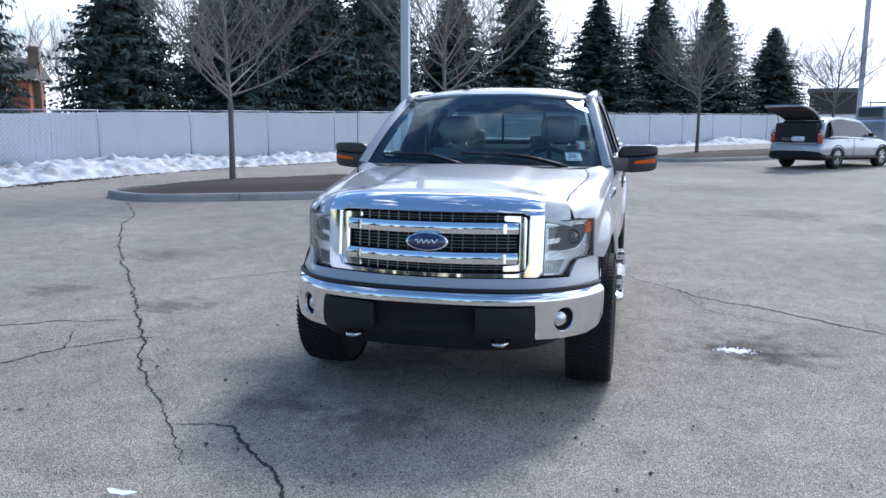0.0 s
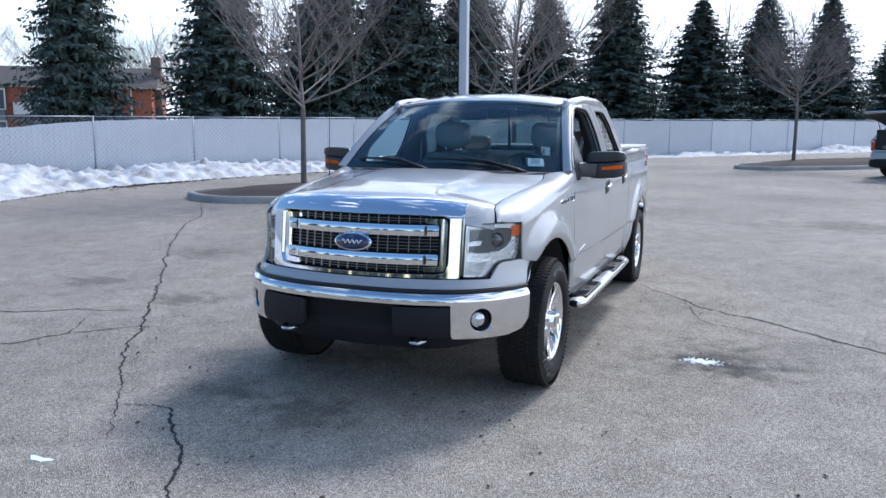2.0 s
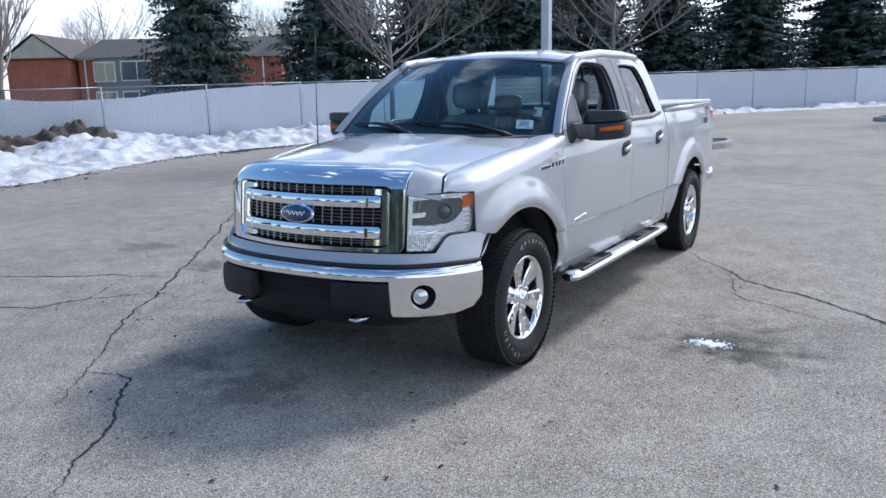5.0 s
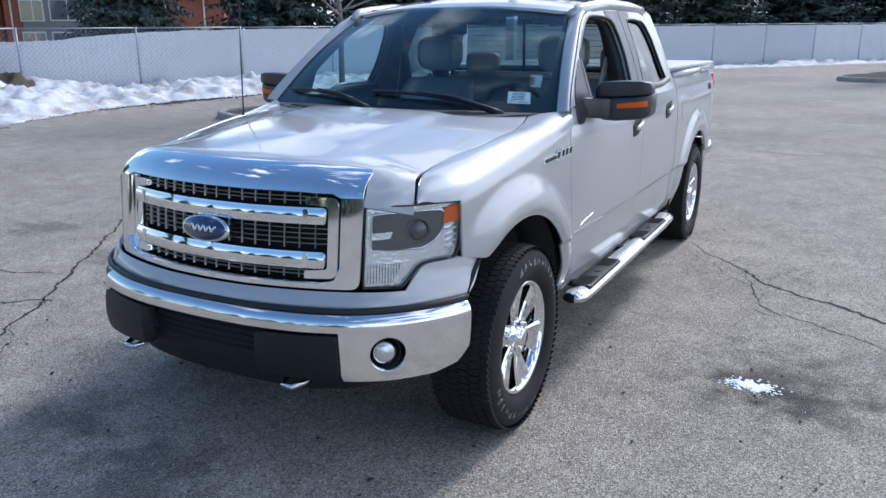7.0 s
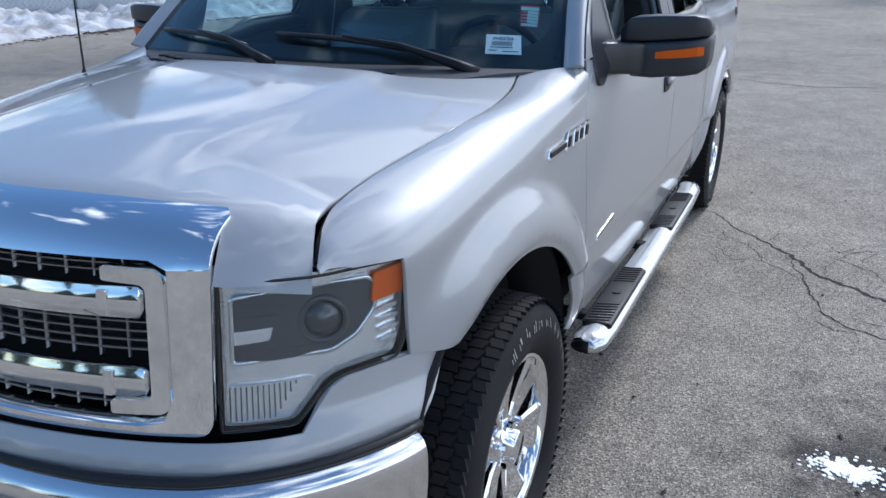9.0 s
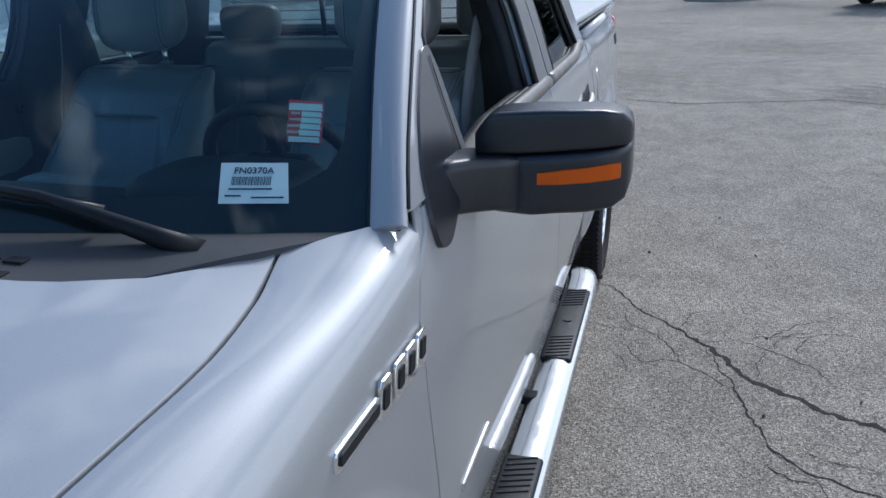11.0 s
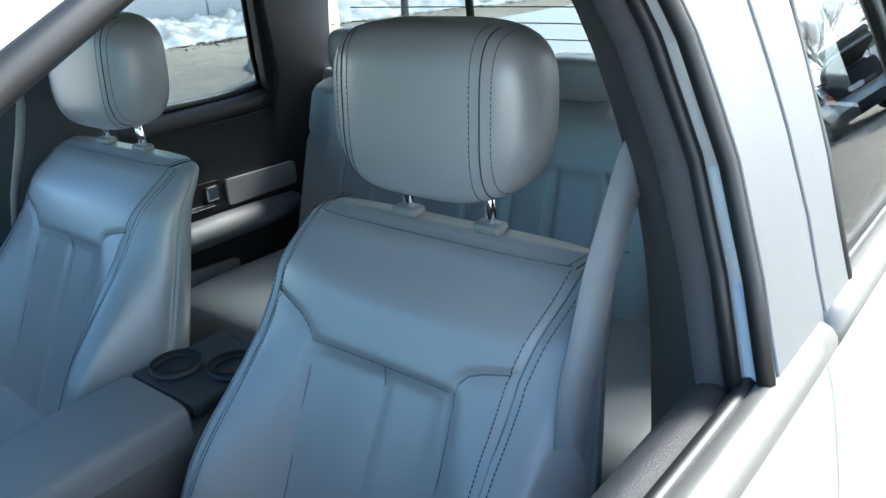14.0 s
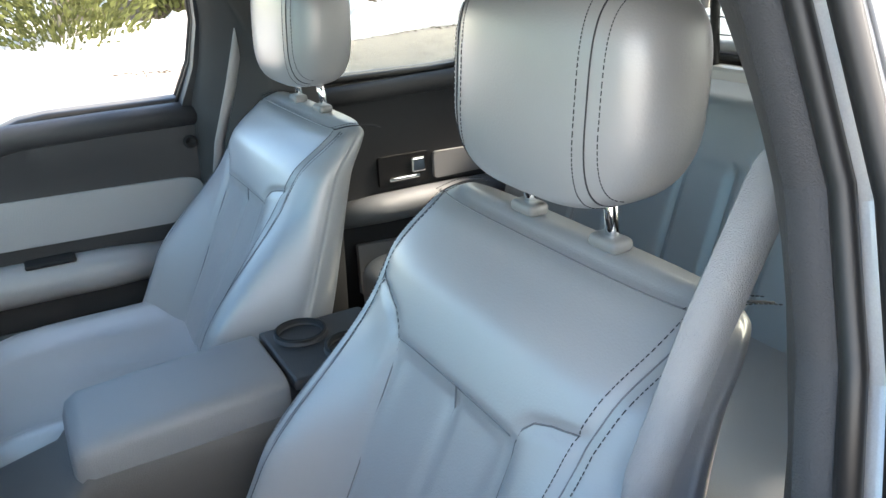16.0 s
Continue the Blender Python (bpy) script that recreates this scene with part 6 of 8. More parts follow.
    sig = rounded([(Q(0.620), 0.782), (Q(0.714), 0.778), (Q(0.750), 0.842), (Q(0.744), 0.858), (Q(0.620), 0.860)], 0.006, 3)
    sheet("signal_lens", S(sig), nose_fn(-0.014), 0.02, 0.01, LAMP_IN, lamp)
    for k in range(13):
        s = Q(0.624) + k * 0.0105
        zt = 0.856
        zb = 0.786 if k < 9 else 0.786 + (k - 8) * 0.016
        sheet("flute", S([(s, zb), (s + 0.0022, zb), (s + 0.0022, zt), (s, zt)]), nose_fn(-0.0115), 0.03, 0.004, LAMP_DARK, lamp)

# painted fascia under grille and lamps
half = [(Q(0.62), 0.769), (Q(0.725), 0.766), (Q(0.763), 0.836), (Q(0.781), 0.849), (nose_q(0.872), 0.852), (nose_q(0.878), 0.844), (nose_q(0.880), 0.830), (nose_q(0.8735), 0.79), (nose_q(0.858), 0.735), (nose_q(0.846), 0.70)]
poly = half + [(Q(0.7), 0.715), (Q(0.4), 0.712), (-Q(0.4), 0.712), (-Q(0.7), 0.715)] + [(-a, b) for a, b in reversed(half)]
fascia_prof = curve1([0.69, 0.715, 0.735, 0.775, 0.80, 0.86], [0.040, 0.048, 0.044, 0.026, 0.016, 0.006])
sheet("fascia", poly[::-1], nose_fn(0.004, fascia_prof), (0.03, 0.012), 0.02, PAINT, truck, "painted panel between grille and bumper")

for sgn in (1, -1):
    sheet("fascia_return", [(-0.45, 0.67), (-0.422, 0.67), (-0.385, 0.735), (-0.340, 0.79), (-0.295, 0.826), (-0.30, 0.842), (-0.45, 0.855)], side_fn(sgn, -0.014), 0.02, 0.01, PAINT, truck, flip=sgn < 0)

B0 = plough_q(0.93)
V, F = tube([plough_fn(-0.030)(-B0 + 2 * B0 * k / 60, 0.713) for k in range(61)], 0.010, 8)
mesh_ob("bumper_gap_seal", V, F, SEAL, truck)

# chrome bumper with round fog lamp openings
bump_prof = curve1([0.42, 0.45, 0.55, 0.66, 0.690, 0.706, 0.712], [-0.03, -0.012, 0.0, 0.002, -0.008, -0.035, -0.060])
B = plough_q
FOG = (B(0.735), 0.553)
HOLE = 0.066
for sgn in (1, -1):
    def S2(poly):
        return poly if sgn > 0 else [(-a, b) for a, b in reversed(poly)]
    end = plough_q(0.9262)
    half_r = [(FOG[0] + HOLE * math.cos(radians(a)), FOG[1] + HOLE * math.sin(radians(a))) for a in range(90, -91, -12)]
    half_l = [(FOG[0] + HOLE * math.cos(radians(a)), FOG[1] + HOLE * math.sin(radians(a))) for a in range(-90, -271, -12)]
    right = [(FOG[0], 0.712)] + half_r + [(FOG[0], 0.448), (end - 0.16, 0.452), (end - 0.06, 0.475), (end - 0.005, 0.53), (end, 0.60), (end, 0.700), (end - 0.01, 0.712)]
    sheet("bumper_end", S2(right[::-1]), plough_fn(0.0, bump_prof), 0.02, 0.03, BUMPER, truck, "brushed chrome bumper end")
    left = [(FOG[0], 0.712), (0.0, 0.712), (0.0, 0.640), (B(0.588), 0.640), (B(0.592), 0.47), (B(0.60), 0.452), (FOG[0], 0.448)] + half_l
    sheet("bumper_bar", S2(left), plough_fn(0.0, bump_prof), 0.02, 0.03, BUMPER, truck, "chrome front bumper")
    # fog lamp set back in its opening
    x, y, z = plough_fn(-0.035)(sgn * FOG[0], FOG[1])
    V, F = lathe([(0.05, 0.080), (0.05, 0.068), (0.0, 0.066), (-0.0, 0.064), (0.06, 0.062), (0.06, 0.001)], 32)
    cup = mesh_ob("fog_lamp", [(b, a, c) for a, b, c in V], F, DARK, truck, "round clear fog lamp in a dark recess")
    cup.matrix_world = pose(x, y - 0.028, z, 0, 0, sgn * 38)
    V, F = lathe([(0.035, 0.038), (0.0, 0.043), (-0.006, 0.040), (-0.013, 0.026), (-0.016, 0.001)], 28)
    mesh_ob("fog_lens", [(b + sgn * 0.008, a + 0.012, c) for a, b, c in V], F, FOG_GLASS, cup, "clear fog lens")
    # black pads beside the air intake
    pad = rounded([(B(0.285), 0.470), (B(0.57), 0.462), (B(0.588), 0.480), (B(0.583), 0.632), (B(0.285), 0.628)], 0.012, 3)
    sheet("bumper_pad", S2(pad), plough_fn(0.012, lambda z: 0.012 * (1 - ((z - 0.55) / 0.09) ** 2)), 0.03, 0.06, BLACK, truck, "matt black bumper pad")
    # tow hook
    pts = [(sgn * 0.37, -0.80, 0.445), (sgn * 0.37, -0.86, 0.436), (sgn * 0.39, -0.905, 0.432), (sgn * 0.43, -0.905, 0.432), (sgn * 0.45, -0.86, 0.436), (sgn * 0.45, -0.80, 0.445)]
    V, F = tube(pts, 0.012, 8)
    mesh_ob("tow_hook", V, F, SATIN, truck, "bare metal tow hook")
for k in range(5):
    z = 0.515 + 0.025 * k
    sheet("intake_slat", [(-B(0.275), z), (B(0.275), z), (B(0.275), z + 0.006), (-B(0.275), z + 0.006)], plough_fn(-0.05), (0.06, 0.01), 0.03, DARK, truck)
sheet("intake_panel", [(-B(0.30), 0.47), (B(0.30), 0.47), (B(0.30), 0.645), (-B(0.30), 0.645)], plough_fn(-0.06), 0.06, 0.02, DARK, truck)
val_prof = curve1([0.30, 0.36, 0.44, 0.52], [-0.10, -0.05, -0.02, -0.012])
vp = rounded([(-B(0.66), 0.385), (-B(0.45), 0.365), (B(0.45), 0.365), (B(0.66), 0.385), (B(0.80), 0.425), (B(0.80), 0.475), (B(0.28), 0.475), (B(0.28), 0.505), (-B(0.28), 0.505), (-B(0.28), 0.475), (-B(0.80), 0.475), (-B(0.80), 0.425)], 0.01, 2)
sheet("air_dam", vp, plough_fn(-0.07, val_prof), 0.04, 0.02, BLACK, truck, "black plastic air dam")


# wheels


def wheel_mesh():
    ob = new("wheel")
    R, W = 0.402, 0.275
    prof = [(-0.10, 0.245), (-0.128, 0.262), (-0.138, 0.31), (-0.132, 0.355), (-0.122, 0.378), (-0.105, 0.391), (-0.07, 0.394), (0.07, 0.394), (0.105, 0.391), (0.122, 0.378), (0.132, 0.355), (0.140, 0.31), (0.128, 0.262), (0.10, 0.245)]
    V, F = lathe(prof, 72)
    mesh_ob("tyre", V, F, RUBBER, ob, "black all-terrain tyre with worn white lettering")
    tyre = bpy.data.objects[ob.children[0].name]
    # tread blocks: five rows, staggered
    V, F = [], []
    rows = ((-0.110, 0.034, 84), (-0.070, 0.037, 84), (-0.0235, 0.042, 84), (0.0235, 0.042, 84), (0.070, 0.037, 84), (0.110, 0.034, 84))
    for ri, (xc, w, n) in enumerate(rows):
        rad = R - (0.005 if abs(xc) > 0.1 else 0)
        for i in range(n):
            a0 = 2 * math.pi * (i + 0.5 * (ri % 2)) / n
            a1 = a0 + 2 * math.pi / n * 0.86
            sk = 0.012 * (1 if ri % 2 else -1)
            o = len(V)
            for a, dx in ((a0, -sk), (a1, sk)):
                for x, r in ((xc - w / 2 + dx * 0.5, 0.388), (xc - w / 2 + dx * 0.5, rad), (xc + w / 2 + dx * 0.5, rad), (xc + w / 2 + dx * 0.5, 0.388)):
                    V.append((x, r * math.cos(a), r * math.sin(a)))
            F += [(o + 1, o + 2, o + 6, o + 5), (o, o + 1, o + 5, o + 4), (o + 2, o + 3, o + 7, o + 6), (o, o + 3, o + 2, o + 1), (o + 4, o + 5, o + 6, o + 7)]
    mesh_ob("tread", V, F, RUBBER, tyre, smooth=False, kind="stuff")
    # raised white outline marks on the side wall, unreadable
    rnd = random.Random(4)
    for base in (20, 200):
        for k in range(11):
            a = radians(base + k * 8.5)
            for piece in range(3):
                da, r0, r1 = radians(rnd.uniform(0, 4.5)), rnd.uniform(0.315, 0.33), rnd.uniform(0.335, 0.352)
                V = []
                for r, aa in ((r0, a + da), (r0, a + da + 0.012), (r1, a + da + 0.012), (r1, a + da)):
                    V.append((0.1405 - max(0, r - 0.325) * 0.24, r * math.cos(aa), r * math.sin(aa)))
                mesh_ob("sidewall_mark", V, [(0, 1, 2, 3)], WHITE_TIRE, tyre, smooth=False)
    # rim: barrel, lip, six broad twin-edged spokes, hub with nuts
    V, F = lathe([(-0.10, 0.248), (-0.10, 0.235), (-0.02, 0.212), (0.085, 0.222), (0.112, 0.232), (0.118, 0.242), (0.112, 0.250), (0.10, 0.252)], 72)
    mesh_ob("rim", V, F, CHROME, ob, "polished chrome rim")
    V, F = lathe([(-0.03, 0.215), (-0.03, 0.001)], 48)
    mesh_ob("brake_disc", V, F, DARK, ob)
    for k in range(6):
        rings = []
        for r, hw, xo, th in ((0.055, 0.030, 0.085, 0.03), (0.10, 0.037, 0.084, 0.03), (0.15, 0.051, 0.090, 0.028), (0.20, 0.066, 0.099, 0.026), (0.238, 0.078, 0.106, 0.022)):
            rings.append([(xo - th, -hw, r), (xo - 0.006, -hw, r), (xo, -hw * 0.80, r), (xo - 0.005, 0, r), (xo, hw * 0.80, r), (xo - 0.006, hw, r), (xo - th, hw, r)])
        V, F = loft(rings)
        m = Matrix.Rotation(radians(60 * k + 12), 3, "X")
        mesh_ob("spoke", [m @ v for v in V], F, CHROME, ob, smooth=False)
    V, F = lathe([(0.03, 0.080), (0.075, 0.078), (0.086, 0.068), (0.090, 0.040), (0.118, 0.038), (0.122, 0.032), (0.122, 0.001)], 36)
    mesh_ob("hub_cap", V, F, CHROME, ob, "chrome hub cap")
    for k in range(6):
        a = radians(60 * k + 42)
        bm = rod(0.011, 0.03, (0.092, 0.062 * math.cos(a), 0.062 * math.sin(a)), 6, axis="x")
        part("wheel_nut", bm, CHROME, ob)
    return ob


WHITE_TIRE = mat("tyre_letter_white", (0.42, 0.42, 0.40), 0.8, wear=0.9, wear_scale=60, wear_color=(0.05, 0.05, 0.05))
wheel = wheel_mesh()
wheel.parent = truck
wheel["label"] = "chrome alloy wheel with black tyre"
wheel.matrix_world = pose(0.842, 0.0, 0.402)
for x, y, rz, sp in ((0.842, 3.68, 0, 25), (-0.842, 0.0, 180, 10), (-0.842, 3.68, 180, 40)):
    w2 = copy_thing(wheel, pose(x, y, 0.402, 0, 0, rz) @ pose(0, 0, 0, sp))

# door mirrors, handles, badges, step bars
for sgn in (1, -1):
    mir = new("door_mirror")
    mir.parent = truck
    mir["label"] = "black plastic tow mirror with amber signal"

    def sail_fn(y, z):
        return (sgn * (side_x(y, z) + 0.010), y, z)
    sail = rounded([(0.700, 1.246), (0.745, 1.242), (0.86, 1.312), (0.945, 1.345), (0.955, 1.42), (0.960, 1.50), (0.950, 1.548), (0.920, 1.545), (0.80, 1.455), (0.715, 1.365), (0.690, 1.30)], [0.02, 0.02, 0.03, 0.01, 0.02, 0.012, 0.012, 0.012, 0.05, 0.03, 0.02], 4)
    sheet("sail_panel", sail, sail_fn, 0.03, 0.035, MIRROR_SHELL, mir, flip=sgn < 0)

    def section(x, y0, y1, z0, z1, p=5.0, n=32):
        cy, cz, hy, hz = (y0 + y1) / 2, (z0 + z1) / 2, (y1 - y0) / 2, (z1 - z0) / 2
        out = []
        for j in range(n):
            c = 2 * math.pi * j / n
            co, si = math.cos(c), math.sin(c)
            out.append((sgn * x, cy + hy * math.copysign(abs(co) ** (2 / p), co), cz + hz * math.copysign(abs(si) ** (2 / p), si)))
        return out
    chan = [(0.945, 1.530), (0.938, 1.48), (0.932, 1.42), (0.922, 1.36)]
    V, F = tube([(sgn * (side_x(y, z) + 0.012), y - 0.012, z) for y, z in chan], 0.0012, 6)
    mesh_ob("sail_seam", V, F, SEAL, mir)
    # arm
    rings = [section(0.895, 0.790, 0.95, 1.262, 1.366, 5), section(0.925, 0.812, 0.95, 1.262, 1.364, 6), section(0.950, 0.842, 0.962, 1.260, 1.362, 7), section(0.985, 0.868, 0.985, 1.258, 1.361, 7), section(1.03, 0.884, 1.02, 1.256, 1.360, 8)]
    V, F = loft(rings)
    mesh_ob("arm", V, F, MIRROR_SHELL, mir)
    # lower body of the head
    rings = []
    for x, y0, y1, z0, z1 in ((0.975, 0.905, 0.99, 1.256, 1.358), (0.985, 0.890, 1.02, 1.250, 1.362), (1.05, 0.882, 1.06, 1.248, 1.365), (1.15, 0.895, 1.065, 1.256, 1.374), (1.19, 0.905, 1.06, 1.264, 1.379), (1.212, 0.92, 1.05, 1.28, 1.381), (1.219, 0.94, 1.035, 1.305, 1.378)):
        rings.append(section(x, y0, y1, z0, z1, 8))
    V, F = loft(rings)
    mesh_ob("lower_shell", V, F, MIRROR_SHELL, mir)
    # upper cap
    rings = []
    for x, y0, y1, z0, z1 in ((0.944, 0.905, 0.975, 1.362, 1.392), (0.947, 0.894, 0.982, 1.360, 1.400), (0.955, 0.889, 0.987, 1.359, 1.412), (0.972, 0.887, 0.990, 1.359, 1.432), (0.99, 0.886, 0.990, 1.360, 1.438), (1.07, 0.886, 0.992, 1.366, 1.443), (1.17, 0.896, 0.994, 1.375, 1.444), (1.204, 0.906, 0.992, 1.380, 1.438), (1.216, 0.916, 0.985, 1.382, 1.428), (1.221, 0.930, 0.975, 1.386, 1.408)):
        rings.append(section(x, y0, y1, z0, z1, 9))
    V, F = loft(rings)
    mesh_ob("upper_cap", V, F, MIRROR_SHELL, mir)
    # amber signal let into the front
    rings = []
    for x, y, z0, z1 in ((1.062, 0.884, 1.312, 1.332), (1.10, 0.884, 1.314, 1.338), (1.15, 0.891, 1.318, 1.344), (1.188, 0.902, 1.322, 1.350), (1.204, 0.912, 1.324, 1.350)):
        rings.append([(sgn * x, y - 0.004, z0), (sgn * x, y - 0.004, z1), (sgn * x, y + 0.02, z1), (sgn * x, y + 0.02, z0)])
    V, F = loft(rings)
    mesh_ob("signal_lens", V, F, AMBER, mir, "amber signal lens", smooth=False)
    part("mirror_glass", block(0.20, 0.006, 0.11, (sgn * 1.105, 1.058, 1.335), 0.02), CHROME, mir)

    # door handles: dark bezel, hollow and bright pull
    for y0, z0, dz in ((1.69, 1.142, 0.0), (2.53, 1.175, 0.0)):
        dh = new("door_handle")
        dh.parent = truck
        dh["label"] = "door handle with dark bezel and bright pull"
        poly = rounded([(y0 - 0.095, z0 - 0.052), (y0 - 0.02, z0 - 0.050), (y0 + 0.075, z0 - 0.022), (y0 + 0.095, z0 + 0.025), (y0 + 0.088, z0 + 0.060), (y0 - 0.05, z0 + 0.046), (y0 - 0.095, z0 + 0.010)], 0.014, 3)
        sheet("bezel", poly, side_fn(sgn, 0.005), 0.02, 0.012, BLACK, dh, flip=sgn < 0)
        poly = rounded([(y0 - 0.065, z0 - 0.034), (y0 + 0.05, z0 - 0.014), (y0 + 0.065, z0 + 0.038), (y0 - 0.055, z0 + 0.026)], 0.012, 3)
        sheet("hollow", poly, side_fn(sgn, 0.007), 0.02, 0.006, DARK, dh, flip=sgn < 0)
        pts = []
        for k in range(9):
            y = y0 - 0.066 + 0.140 * k / 8
            z = z0 - 0.010 + 0.028 * k / 8
            pts.append((sgn * (side_x(y, z) + 0.006 + 0.013 * math.sin(math.pi * k / 8) ** 0.4), y, z))
        V, F = tube(pts, [0.009, 0.012, 0.013, 0.013, 0.013, 0.013, 0.013, 0.012, 0.009], 12, flat=1.25)
        mesh_ob("pull", V, F, PAINT, dh, "silver pull")

    # fender badge: raised chrome letters-like block group, plain
    bd = new("fender_badge")
    bd.parent = truck
    bd["label"] = "raised chrome and black fender badge"

    def badge_bar(y0, y1, z0, z1, material, out=0.006, slant=0.02):
        zz = lambda y: 0.055 * (y - 0.29)
        poly = [(y0, z0 + zz(y0)), (y1, z0 + zz(y1)), (y1 + slant, z1 + zz(y1)), (y0 + slant, z1 + zz(y0))]
        return sheet("badge_bar", rounded(poly, 0.004, 2), fender_fn2(sgn, out), 0.02, 0.006, material, bd, flip=sgn < 0)

    def fender_fn2(sg, out):
        base = fender_fn(sg)

        def f(y, z):
            x, yy, zz = base(y, z)
            return (x + sg * out, yy, zz)
        return f
    badge_bar(0.278, 0.405, 1.108, 1.134, CHROME, 0.006, 0.006)
    badge_bar(0.286, 0.400, 1.114, 1.128, BLACK, 0.009, 0.005)
    for y0 in (0.400, 0.452, 0.492, 0.536):
        badge_bar(y0, y0 + 0.036, 1.100, 1.150, CHROME, 0.009, 0.014)
        badge_bar(y0 + 0.010, y0 + 0.028, 1.112, 1.140, BLACK, 0.011, 0.010)
    # small door badge
    db = sheet("door_badge", [(0.752, 0.728), (0.762, 0.727), (0.935, 0.752), (0.940, 0.768), (0.93, 0.768), (0.757, 0.744)], side_fn(sgn, 0.005), 0.03, 0.005, SATIN, truck, "small chrome door badge", flip=sgn < 0)
    # bright body line, rear quarter lettering block, filler door
    four = new("bed_badge")
    four.parent = truck
    four["label"] = "small dark badge on the bed side"
    for y0 in (4.18, 4.24, 4.31):
        sheet("badge_bar", [(y0, 1.22), (y0 + 0.04, 1.22), (y0 + 0.055, 1.27), (y0 + 0.015, 1.27)], side_fn(sgn, 0.003), 0.03, 0.004, BLACK, four, flip=sgn < 0)
    if sgn > 0:
        fillr = [(3.05 + 0.085 * math.cos(radians(a)), 1.15 + 0.085 * math.sin(radians(a))) for a in range(0, 360, 15)]
        sheet("filler_door", fillr, side_fn(sgn, 0.003), 0.03, 0.004, PAINT, truck)

    # step bar: chrome tube on brackets with ribbed treads
    sb = new("step_bar")
    sb.parent = truck
    sb["label"] = "chrome oval step bar with ribbed black treads"
    pts = [(0.950, 0.640, 0.383), (0.962, 0.70, 0.383), (0.968, 0.80, 0.383), (0.968, 1.6, 0.383), (0.968, 2.45, 0.385), (0.962, 2.66, 0.386), (0.940, 2.76, 0.386)]
    fine = []
    for i in range(len(pts) - 1):
        for k in range(5):
            fine.append(Vector(pts[i]).lerp(Vector(pts[i + 1]), k / 5))
    fine.append(Vector(pts[-1]))
    rr = [0.045 + 0.019 * smoothstep(0.0, 0.05, min(p.y - 0.64, 2.76 - p.y)) for p in fine]
    V, F = tube([(sgn * p.x, p.y, p.z) for p in fine], rr, 20, flat=0.56)
    mesh_ob("tube", V, F, SATIN, sb)
    for y0, y1 in ((0.76, 1.32), (1.88, 2.48)):
        tr = part("tread", block(0.108, y1 - y0, 0.022, (sgn * 0.962, (y0 + y1) / 2, 0.412), 0.010, 3), BLACK, sb, "ribbed black tread", smooth=True)
        for grp in (y0 + 0.09, y1 - 0.09):
            for k in range(-3, 4):
                part("rib", block(0.084, 0.007, 0.007, (sgn * 0.962, grp + k * 0.024, 0.4230), 0.002, 1), BLACK, tr, m=pose(sgn * 0.962, grp + k * 0.024, 0, 0, 0, sgn * 18) @ pose(-sgn * 0.962, -grp - k * 0.024, 0))
        part("bolt_cap", rod(0.016, 0.008, (sgn * 0.962, (y0 + y1) / 2, 0.423), 16), BLACK, tr)
    for y in (0.640, 2.760):
        V, F = tube([(sgn * (0.950 if y < 1 else 0.940), y - 0.004, 0.383), (sgn * (0.950 if y < 1 else 0.940), y + 0.004, 0.383)], 0.041, 20, flat=0.54)
        mesh_ob("end_plug", V, F, BLACK, sb, "black end plug")
    for y in (0.85, 1.65, 2.45):
        part("bracket", block(0.22, 0.05, 0.03, (sgn * 0.86, y, 0.40), 0.006), DARK, sb)

# tail: lamps, gate, tonneau lid, bumper
for sgn in (1, -1):
    part("tail_lamp", block(0.10, 0.09, 0.42, (sgn * 0.845, 4.735, 1.13), 0.02, 3), RED, truck, "tall red tail lamp", smooth=True)
    V, F = tube([(sgn * 0.78, 4.86, 0.66), (sgn * 0.85, 4.84, 0.66), (sgn * 0.872, 4.76, 0.66), (sgn * 0.875, 4.70, 0.665)], [0.06, 0.06, 0.05, 0.03], 12, flat=1.5)
    mesh_ob("rear_bumper_end", V, F, BUMPER, truck)
part("rear_bumper", block(1.66, 0.14, 0.19, (0, 4.86, 0.66), 0.03, 3), BUMPER, truck, smooth=True)
part("tailgate", block(1.68, 0.06, 0.62, (0, 4.73, 1.06), 0.02), PAINT, truck)
part("bed_floor", block(1.6, 1.9, 0.05, (0, 3.78, 0.80), 0.0), DARK, truck)
lid = part("tonneau_cover", block(1.745, 1.90, 0.034, (0, 3.79, 1.432), 0.014, 3), TONNEAU, truck, "flat silver-grey tonneau cover", smooth=True)
part("tonneau_seal", block(1.755, 1.91, 0.018, (0, 3.79, 1.408), 0.005), SEAL, lid)

# cowl, wipers, aerial
cowl = [(-0.80, 0.58), (-0.72, 0.50), (-0.5, 0.345), (-0.25, 0.285), (0, 0.270), (0.25, 0.285), (0.5, 0.345), (0.72, 0.50), (0.80, 0.58), (0.83, 0.66), (0.5, 0.56), (0, 0.50), (-0.5, 0.56), (-0.83, 0.66)]
cw = sheet("cowl", cowl, lambda x, y: (x, y, 1.288 + 0.022 * smoothstep(0.36, 0.52, y) - 0.018 * x * x), 0.04, 0.02, COWL, truck, "dark grey slotted cowl")
for k in range(44):
    x = -0.60 + (k // 2) * 0.046
    y = 0.335 + 0.26 * x * x + 0.042 * (k % 2)
    part("slot", block(0.036, 0.020, 0.004, (x, y, 1.2895 + 0.022 * smoothstep(0.36, 0.52, y) - 0.018 * x * x), 0.001, 1), DARK, cw)
